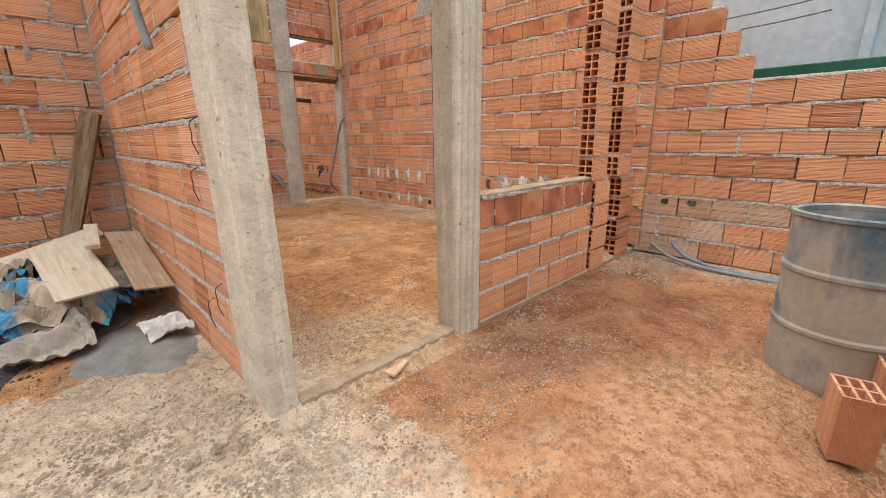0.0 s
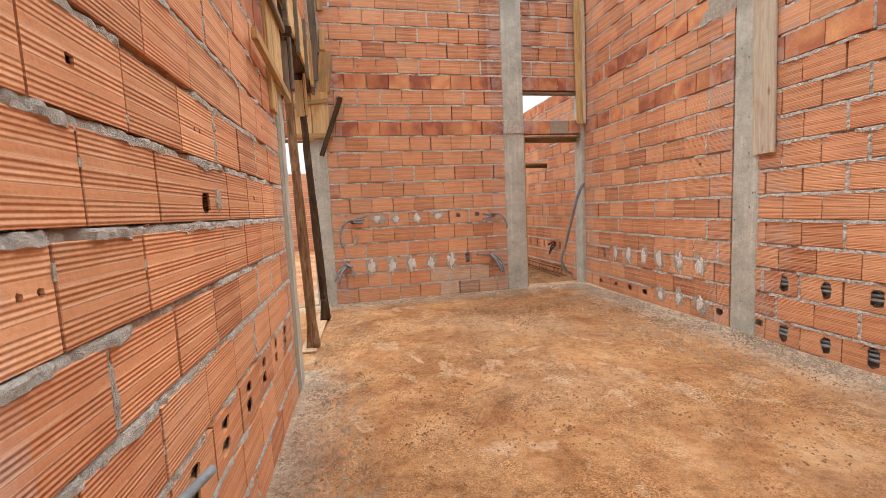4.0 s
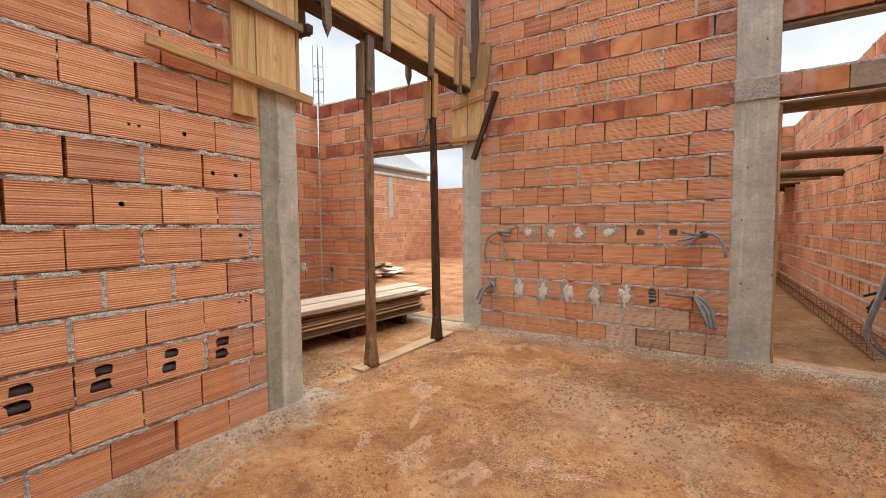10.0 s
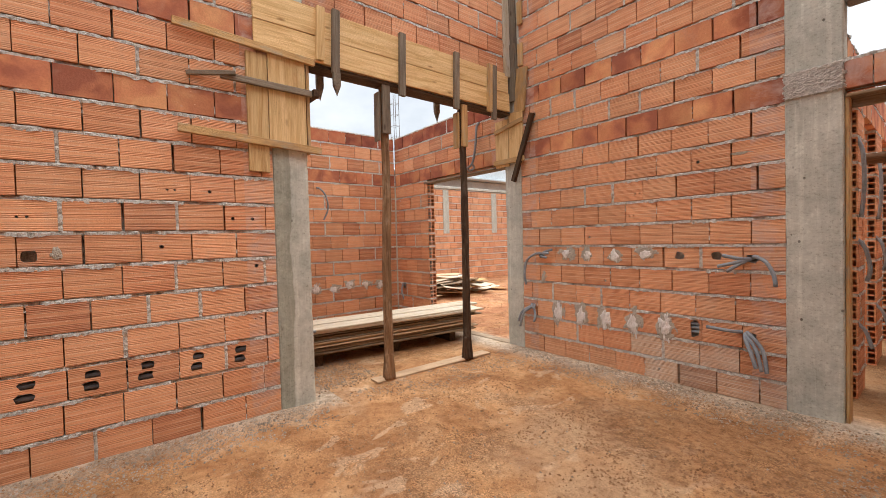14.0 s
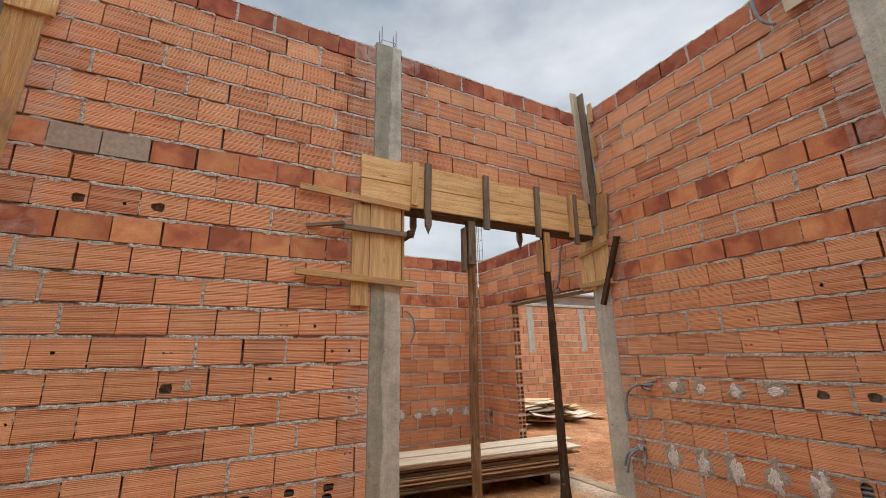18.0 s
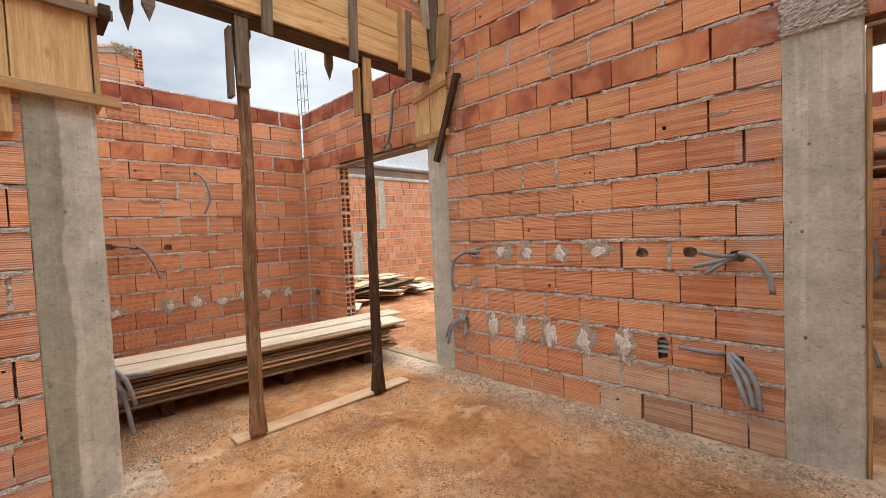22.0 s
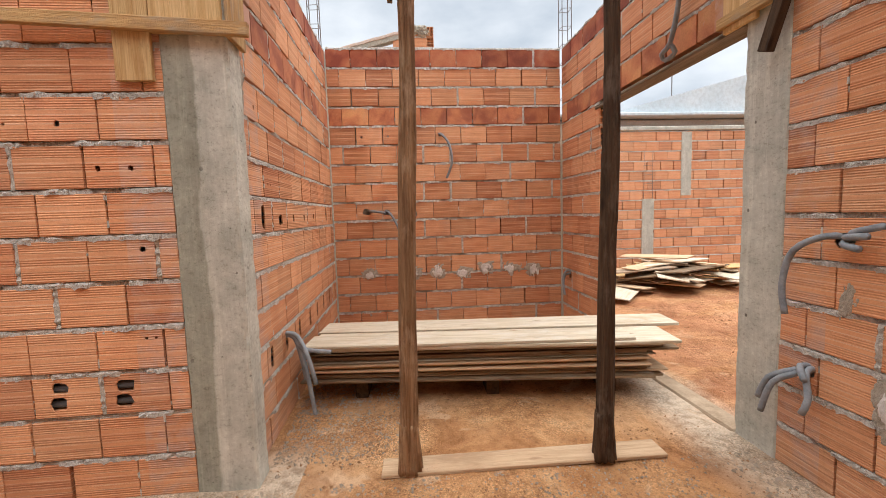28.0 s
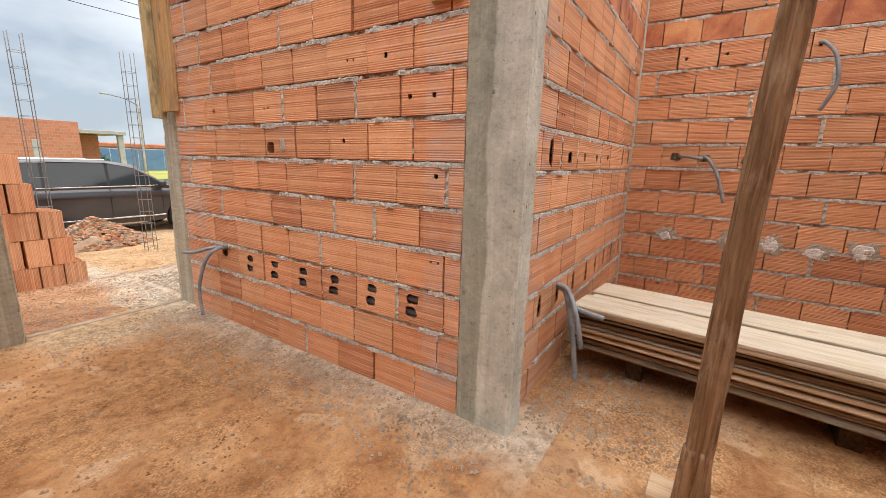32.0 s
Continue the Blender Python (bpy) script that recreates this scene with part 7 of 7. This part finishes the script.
for z in (2.16, 2.05):
    place("bar", tube_mesh("bar", [(0, 0.3, 0.0), (0, -0.2, 0.02), (0, -0.55, 0.05)], 0.006, M["steel"], 6, 0.2), bars, (4.64, 0.9, z))
wires = thing("tie_wires", "rusty tie wires twisted out of the outer wall joints", "wire", (0.5, 2.2, 0.4))
for y, z in ((2.05, 1.2), (2.16, 0.98), (2.08, 0.42), (2.25, 0.3)):
    place("wire", tube_mesh("wire", [(0.02, 0, 0.08), (-0.03, 0.02, 0.05), (-0.04, -0.02, 0.0), (-0.03, 0.03, -0.04), (-0.02, 0.0, -0.09)], 0.0025, M["rust"], 5, 0.02), wires, (0.515, y, z))

# ---- rubble and sand ----
def rubble(name, label, cx, cy, w, d, h, n, mats, seed, size=(0.03, 0.1)):
    root = thing(name, label, "rubble", (cx, cy, ground_z(cx, cy)), kind="stuff", data=heap_mesh(name, w, d, h, M[mats[0]], seed))
    r2 = random.Random(seed)
    for m in mats:
        vs, fs = [], []
        for _ in range(n):
            a, q = r2.uniform(0, 6.28), r2.random() ** 0.7
            x, y = math.cos(a) * q * w / 2, math.sin(a) * q * d / 2
            z = h * (1 - q) ** 0.9
            s = r2.uniform(*size)
            k = len(vs)
            for sx, sy, sz in ((-1, -1, -1), (1, -1, -1), (1, 1, -1), (-1, 1, -1), (-1, -1, 1), (1, -1, 1), (1, 1, 1), (-1, 1, 1)):
                vs.append((x + sx * s * r2.uniform(0.3, 1), y + sy * s * r2.uniform(0.3, 1), z + sz * s * r2.uniform(0.2, 0.6)))
            fs += [(k, k + 3, k + 2, k + 1), (k + 4, k + 5, k + 6, k + 7), (k, k + 1, k + 5, k + 4), (k + 1, k + 2, k + 6, k + 5), (k + 2, k + 3, k + 7, k + 6), (k + 3, k, k + 4, k + 7)]
        place("pieces", mesh_of("pieces", vs, fs, M[m]), root, (cx, cy, ground_z(cx, cy)))
rubble("rubble_heap", "heap of broken clay block rubble and soil beside the street", -0.40, -3.95, 1.9, 1.6, 0.55, 460, ("rubble", "brick_chip", "clod", "pebble"), 5, (0.012, 0.06))
thing("sand_heap", "broad heap of yellow building sand", "sand heap", (-3.4, 0.3, -0.15), kind="stuff", data=heap_mesh("sand_heap", 5.0, 3.4, 0.75, M["sand"], 9, 40))

# ---- parked car ----
def car(x, y, z):
    root = thing("car", "dark brown sports utility car, its roof silvered for the reflected sky", "car", (x, y, z))
    W = 0.9
    low = [(-2.28, 0.42), (-2.33, 0.62), (-2.22, 0.84), (-1.75, 0.98), (-1.05, 1.06), (0.0, 1.08), (1.2, 1.09), (2.05, 1.08), (2.28, 0.98), (2.34, 0.7), (2.30, 0.40), (1.86, 0.30)]
    wheel = lambda cx: [(cx + 0.40 * math.cos(a), 0.32 + 0.40 * math.sin(a)) for a in np.linspace(0.0, math.pi, 9)]
    prof = low + wheel(1.40) + [(0.95, 0.28), (-0.95, 0.28)] + wheel(-1.42) + [(-1.9, 0.32)]
    def loft(name, p, inset_top, mat, w0, zlo, zhi):
        vs, fs = [], []
        n = len(p)
        for s in (-1, 1):
            for px, pz in p:
                f = max(0.0, min(1.0, (pz - zlo) / (zhi - zlo)))
                vs.append((px, s * (w0 - inset_top * f), pz))
        for i in range(n):
            j = (i + 1) % n
            fs.append((i, j, n + j, n + i))
        me = mesh_of(name, vs, fs, mat)
        bm = bmesh.new()
        bm.from_mesh(me)
        bm.verts.ensure_lookup_table()
        for s in (0, n):
            edges = [bm.edges.get((bm.verts[s + i], bm.verts[s + (i + 1) % n])) for i in range(n)]
            bmesh.ops.triangle_fill(bm, use_beauty=True, use_dissolve=False, edges=edges)
        bmesh.ops.recalc_face_normals(bm, faces=bm.faces)
        bm.to_mesh(me)
        bm.free()
        return me
    body = place("body", loft("body", prof, 0.04, M["car_paint"], W, 0.3, 1.08), root, (x, y, z))
    for sd in (-1, 1):
        sv = []
        for px, top in ((-2.1, 0.90), (-1.6, 1.0), (-0.9, 1.055), (0.3, 1.075), (1.5, 1.08), (2.15, 1.04)):
            sv += [(px, sd * 0.905, top - 0.20), (px, sd * 0.90, top - 0.11), (px, sd * 0.865, top - 0.03), (px, sd * 0.82, top + 0.012), (px, sd * 0.76, top + 0.014)]
        sf = [(i * 5 + j, i * 5 + j + 1, i * 5 + j + 6, i * 5 + j + 5) for i in range(5) for j in range(4)]
        place("shoulder", mesh_of("shoulder", sv, sf, M["car_paint"], True), body, (x, y, z), label="rounded glossy waist panel")
    green = [(-1.18, 1.05), (-0.45, 1.52), (-0.1, 1.60), (1.0, 1.62), (1.75, 1.54), (2.1, 1.06)]
    cab = place("cabin", loft("cabin", green, 0.2, M["dark"], W - 0.05, 1.05, 1.62), root, (x, y, z), label="black window pillars")
    roof = [(-1.24, 1.06), (-0.48, 1.555), (0.0, 1.635), (1.0, 1.655), (1.75, 1.585), (2.14, 1.08), (2.04, 1.09), (1.68, 1.54), (1.0, 1.60), (0.0, 1.585), (-0.42, 1.50), (-1.12, 1.07)]
    place("roof", loft("roof", roof, 0.02, M["car_roof_sheen"], W - 0.2, 1.5, 1.64), cab, (x, y, z), label="roof skin coloured silver for the sky it reflects")
    def pane(pts):
        vs = []
        for px, pz in pts:
            f = (pz - 1.05) / 0.57
            vs.append((px, -(W - 0.05 - 0.2 * f) - 0.006, pz))
        vs += [(v[0], v[1] + 0.01, v[2]) for v in vs]
        n = len(pts)
        fs = [tuple(range(n)), tuple(range(2 * n - 1, n - 1, -1))] + [(i, (i + 1) % n, n + (i + 1) % n, n + i) for i in range(n)]
        for s in (1, -1):
            me = mesh_of("window", [(a, b * s, c) for a, b, c in vs], fs, M["car_glass"])
            place("window", me, cab, (x, y, z), label="tinted side window")
    pane([(-1.05, 1.09), (-0.45, 1.49), (-0.05, 1.56), (-0.01, 1.09)])
    pane([(0.03, 1.09), (0.02, 1.57), (1.0, 1.58), (1.03, 1.09)])
    pane([(1.08, 1.09), (1.05, 1.58), (1.65, 1.53), (1.95, 1.11)])
    for cx in (1.40, -1.42):
        for s in (-1, 1):
            wh = place("wheel", lathe("wheel", [(0.20, -0.1), (0.31, -0.11), (0.345, -0.08), (0.345, 0.08), (0.31, 0.11), (0.20, 0.1)], M["tyre"], 28), root, (x + cx, y + s * 0.80, z + 0.345), (math.pi / 2, 0, 0))
            rimvs, rimfs = [], []
            for k in range(5):
                a = 6.2832 * k / 5
                for da, rr in ((-0.22, 0.03), (0.22, 0.03), (0.14, 0.21), (-0.14, 0.21)):
                    rimvs.append((rr * math.cos(a + da), rr * math.sin(a + da), -s * 0.0 + 0.09))
                    rimvs.append((rr * math.cos(a + da), rr * math.sin(a + da), 0.06))
                b = k * 8
                rimfs += [(b, b + 2, b + 4, b + 6), (b, b + 1, b + 3, b + 2), (b + 2, b + 3, b + 5, b + 4), (b + 4, b + 5, b + 7, b + 6), (b + 6, b + 7, b + 1, b)]
            place("rim", mesh_of("rim", rimvs, rimfs, M["rim"]), wh, (x + cx, y + s * 0.80, z + 0.345), (math.pi / 2, 0, 0) if s < 0 else (-math.pi / 2, 0, 0), "five-spoke alloy rim")
    for s in (-1, 1):
        for hx in (-0.05, 1.0):
            place("door_handle", box_mesh((0.2, 0.03, 0.03), M["chrome"], 0.008), body, (x + hx + 0.1, y + s * 0.885, z + 0.93), label="chrome door handle")
        place("trim_strip", box_mesh((2.2, 0.012, 0.022), M["chrome"], 0.003), body, (x + 0.1, y + s * 0.885, z + 1.085), label="chrome waist strip")
        place("sill_strip", box_mesh((2.0, 0.02, 0.03), M["chrome"], 0.004), body, (x, y + s * 0.905, z + 0.40), label="chrome sill strip")
        place("mirror", lathe("mirror", [(0.01, -0.08), (0.08, -0.06), (0.1, 0.0), (0.08, 0.06), (0.01, 0.08)], M["car_paint"], 14), body, (x - 0.95, y + s * 1.0, z + 1.14), label="door mirror")
        place("roof_rail", box_mesh((1.7, 0.03, 0.03), M["chrome"], 0.008), cab, (x + 0.8, y + s * 0.58, z + 1.645), label="silver roof rail")
        place("headlamp", box_mesh((0.35, 0.2, 0.12), M["lamp_glass"], 0.03), body, (x - 2.1, y + s * 0.72, z + 0.82), label="clear headlamp")
        for dx in (-0.98, 0.02, 1.05):
            place("door_gap", box_mesh((0.008, 0.012, 0.66), M["dark"], 0.001), body, (x + dx, y + s * 0.888, z + 0.72), label="door shut line")
    return root
car(-1.2, -6.25, ground_z(-1.2, -6.25) - 0.01)

# ---- far street ----
fh = thing("brick_house", "long unplastered orange brick house across the street with a flat porch", "house", (-6, -34, -0.6))
place("wall", box_mesh((9.5, 6.0, 3.95), M["house_brick"], 0.02), fh, (-3.6, -35, 1.37))
place("porch_roof", box_mesh((3.2, 4.5, 0.25), M["grey_render"], 0.02), fh, (-9.6, -34.5, 2.75), label="grey concrete porch slab")
place("porch_wall", box_mesh((1.6, 3.0, 3.2), M["house_brick"], 0.02), fh, (-9.2, -35.5, 1.0))
place("porch_column", box_mesh((0.35, 0.35, 3.3), M["grey_render"], 0.02), fh, (-10.9, -32.6, 1.0))
for wx in (-1.2, -6.0):
    place("window", box_mesh((0.35, 0.12, 1.3), M["grey_render"], 0.02), fh, (wx, -32.0, 1.4), label="blocked grey window strip")
hd = thing("hoarding", "long blue sheet hoarding with an orange roof behind", "fence", (-22, -45, -0.6))
for i in range(10):
    place("panel", box_mesh((2.36, 0.06, 2.3), M["blue_sheet"], 0.02), hd, (-13 - 2.4 * i, -45, 0.6))
place("roof", box_mesh((24, 4, 0.5), M["roof_tile"], 0.1), hd, (-24, -49, 2.1), label="orange tiled roof")
def street_lamp(x, y, h=7.5):
    root = thing("street_lamp", "slim grey street lamp on a concrete pole", "street lamp", (x, y, -0.6), "street lamps")
    place("pole", tube_mesh("pole", [(0, 0, 0), (0, 0, h / 2), (0, 0, h)], 0.13, M["grey_render"], 10, 1.0, 0.08), root, (x, y, -0.6))
    place("arm", tube_mesh("arm", [(0, 0, 0), (1.0, 0, 0.5), (2.4, 0, 0.75)], 0.04, M["steel"], 6, 0.4), root, (x, y, h - 1.2))
    place("lamp_head", box_mesh((0.7, 0.25, 0.14), M["grey_render"], 0.04), root, (x + 2.6, y, h - 0.42))
street_lamp(-44, -36, 8.2)
street_lamp(-16, -42, 7.0)
def cable(label, a, b, sag, rr=0.012):
    a, b = Vector(a), Vector(b)
    pts = [a + (b - a) * t - Vector((0, 0, 4 * sag * t * (1 - t))) for t in (0, 0.25, 0.5, 0.75, 1)]
    thing("overhead_cable", label, "cable", a, "overhead cables", data=tube_mesh("overhead_cable", [p - a for p in pts], rr, M["dark"], 5, 2.0))
def utility_pole(x, y, h):
    root = thing("utility_pole", "tapered grey concrete utility pole with a crossarm", "utility pole", (x, y, -0.6), "utility poles")
    place("pole", tube_mesh("pole", [(0, 0, 0), (0, 0, h / 2), (0, 0, h)], 0.16, M["grey_render"], 10, 1.0, 0.1), root, (x, y, -0.6))
    place("crossarm", box_mesh((0.12, 2.2, 0.12), M["grey_render"], 0.01), root, (x, y, h - 1.1))
for x, y, h in ((-60, -22, 12.4), (30, -22, 11.6), (-46, -13, 11.5)):
    utility_pole(x, y, h)
for k in range(3):
    cable("thin dark overhead cable along the street", (-60, -23.0 + 0.66 * k, 11.3 - 0.5 * k), (30, -23.0 + 0.66 * k, 10.5 - 0.3 * k), 0.7 + 0.5 * k, 0.016)
stay = thing("cable_mast", "thin steel cable mast on the boundary wall", "mast", (-6.07, 0.6, 2.75), data=tube_mesh("cable_mast", [(0, 0, 0), (0, 0, 0.4), (0, 0, 0.9)], 0.03, M["steel"], 8))
cable("thin dark service cable running to a mast", (-46, -13, 11.0), (-6.07, 0.6, 3.6), 0.5, 0.02)
cable("thin dark service cable running to a mast", (-46, -13, 9.6), (-6.07, 0.6, 3.3), 0.9, 0.012)
def shrub(x, y, w, h, seed, n=1500):
    root = thing("shrub", "dense green roadside shrub", "shrub", (x, y, -0.6), "roadside shrubs")
    r2 = random.Random(seed)
    for k in range(4):
        a = r2.uniform(0, 6.28)
        place("stem", tube_mesh("stem", [(0, 0, 0), (0.2 * w * math.cos(a), 0.2 * w * math.sin(a), h * 0.4), (0.35 * w * math.cos(a), 0.3 * w * math.sin(a), h * 0.75)], 0.05, M["post"], 6, 0.4, 0.015), root, (x, y, -0.6))
    vs, fs = [], []
    for _ in range(n):
        a, q, t = r2.uniform(0, 6.28), r2.random() ** 0.5, r2.random()
        bump = 0.75 + 0.35 * noise.noise(Vector((math.cos(a) * 1.5 + seed, math.sin(a) * 1.5, t * 2)))
        p = Vector((math.cos(a) * q * w / 2 * bump, math.sin(a) * q * w / 2 * bump, h * (0.1 + 0.9 * t * (1 - 0.45 * q * q)) * bump))
        s = r2.uniform(0.08, 0.2)
        u = Vector((r2.uniform(-1, 1), r2.uniform(-1, 1), r2.uniform(-1, 1))).normalized() * s
        v = u.orthogonal().normalized() * s * 0.5
        k = len(vs)
        vs += [p - u, p + v, p + u, p - v]
        fs.append((k, k + 1, k + 2, k + 3))
    place("crown", mesh_of("crown", vs, fs, M["leaf"]), root, (x, y, -0.6))
for i, (x, y, w, h) in enumerate(((-33, -30, 8, 3.4), (-38, -32, 9, 3.8), (-28.5, -29, 7, 2.8), (-44, -33, 9, 3.2), (-11.8, -43, 3.5, 2.4), (-25, -30, 5, 2.2))):
    shrub(x, y, w, h, i + 1)

# ---- pebbles, clods and grit ----
def scatter(name, label, n, boxes, mat, size, seed):
    r2 = random.Random(seed)
    vs, fs = [], []
    total = sum(b[4] for b in boxes)
    for x0, x1, y0, y1, wgt in boxes:
        for _ in range(int(n * wgt / total)):
            x, y = r2.uniform(x0, x1), r2.uniform(y0, y1)
            if noise.noise(Vector((x * 1.4, y * 1.4, seed))) + 0.6 * noise.noise(Vector((x * 5, y * 5, seed + 3))) < r2.uniform(-0.5, 0.3):
                continue
            s = size[0] + (size[1] - size[0]) * r2.random() ** 3
            z = ground_z(x, y) + s * 0.25
            k = len(vs)
            for dx, dy, dz in ((1, 0, 0), (-0.5, 0.87, 0), (-0.5, -0.87, 0), (0, 0, 0.8), (0.1, 0.1, -0.6)):
                vs.append((x + s * dx * r2.uniform(0.6, 1.2), y + s * dy * r2.uniform(0.6, 1.2), z + s * dz * r2.uniform(0.6, 1.1)))
            fs += [(k, k + 1, k + 3), (k + 1, k + 2, k + 3), (k + 2, k, k + 3), (k, k + 4, k + 1), (k + 1, k + 4, k + 2), (k + 2, k + 4, k)]
    thing(name, label, "grit", kind="stuff", data=mesh_of(name, vs, fs, M[mat]))
scatter("grit", "scattered pale crushed stone on the soil", 56000, [(4.3, 4.56, 1.9, 7.4, 3), (3.7, 4.55, 1.8, 7.45, 3), (0.7, 1.2, 2.0, 7.4, 2), (0.8, 4.5, 6.9, 7.47, 2), (-0.8, 0.6, 0.6, 2.8, 2.5), (0.0, 2.2, 0.4, 1.6, 1.6), (0.7, 4.5, 1.8, 7.4, 1.0), (-0.7, 0.5, 4.85, 5.6, 1.5), (2.0, 4.5, -0.3, 1.5, 1.2)], "pebble", (0.0025, 0.013), 1)
scatter("clods", "scattered small clods of red soil", 64000, [(0.7, 4.5, 1.8, 7.4, 5), (2.2, 4.2, 5.6, 7.3, 1.6), (-2.3, 0.6, 4.9, 7.4, 1), (0.0, 4.5, -1.0, 1.6, 2), (-2.0, 2.0, -3.0, 0.5, 1), (-5, 0.5, 7.7, 12, 1)], "clod", (0.003, 0.013), 2)
scatter("entrance_gravel", "small pale grey crushed stone strewn before the entrance", 34000, [(-0.9, 0.5, 0.6, 2.7, 4), (-0.6, 0.7, -0.3, 1.4, 2.5), (0.66, 1.66, 1.8, 2.4, 0.7), (0.68, 1.1, 2.0, 4.8, 0.8), (0.6, 2.4, 0.9, 1.55, 0.8)], "stone_pale", (0.0025, 0.010), 8)
scatter("gravel_stones", "loose dark gravel stones", 2500, [(-1.9, -0.1, 2.7, 4.6, 1)], "gravel", (0.006, 0.014), 3)
scatter("loose_stones", "loose grey crushed stones around the entrance and along wall feet", 9500, [(-0.9, 0.5, 0.3, 1.9, 3), (0.2, 0.68, 1.2, 1.62, 1.2), (1.7, 4.45, 1.36, 1.6, 1.0), (3.6, 4.5, 0.9, 1.6, 0.8), (4.15, 4.55, 1.9, 7.4, 1.2), (-0.5, 0.6, 4.85, 5.4, 0.8), (0.68, 1.0, 2.0, 4.9, 0.7), (0.8, 3.3, 7.2, 7.47, 0.5)], "pebble", (0.006, 0.02), 4)
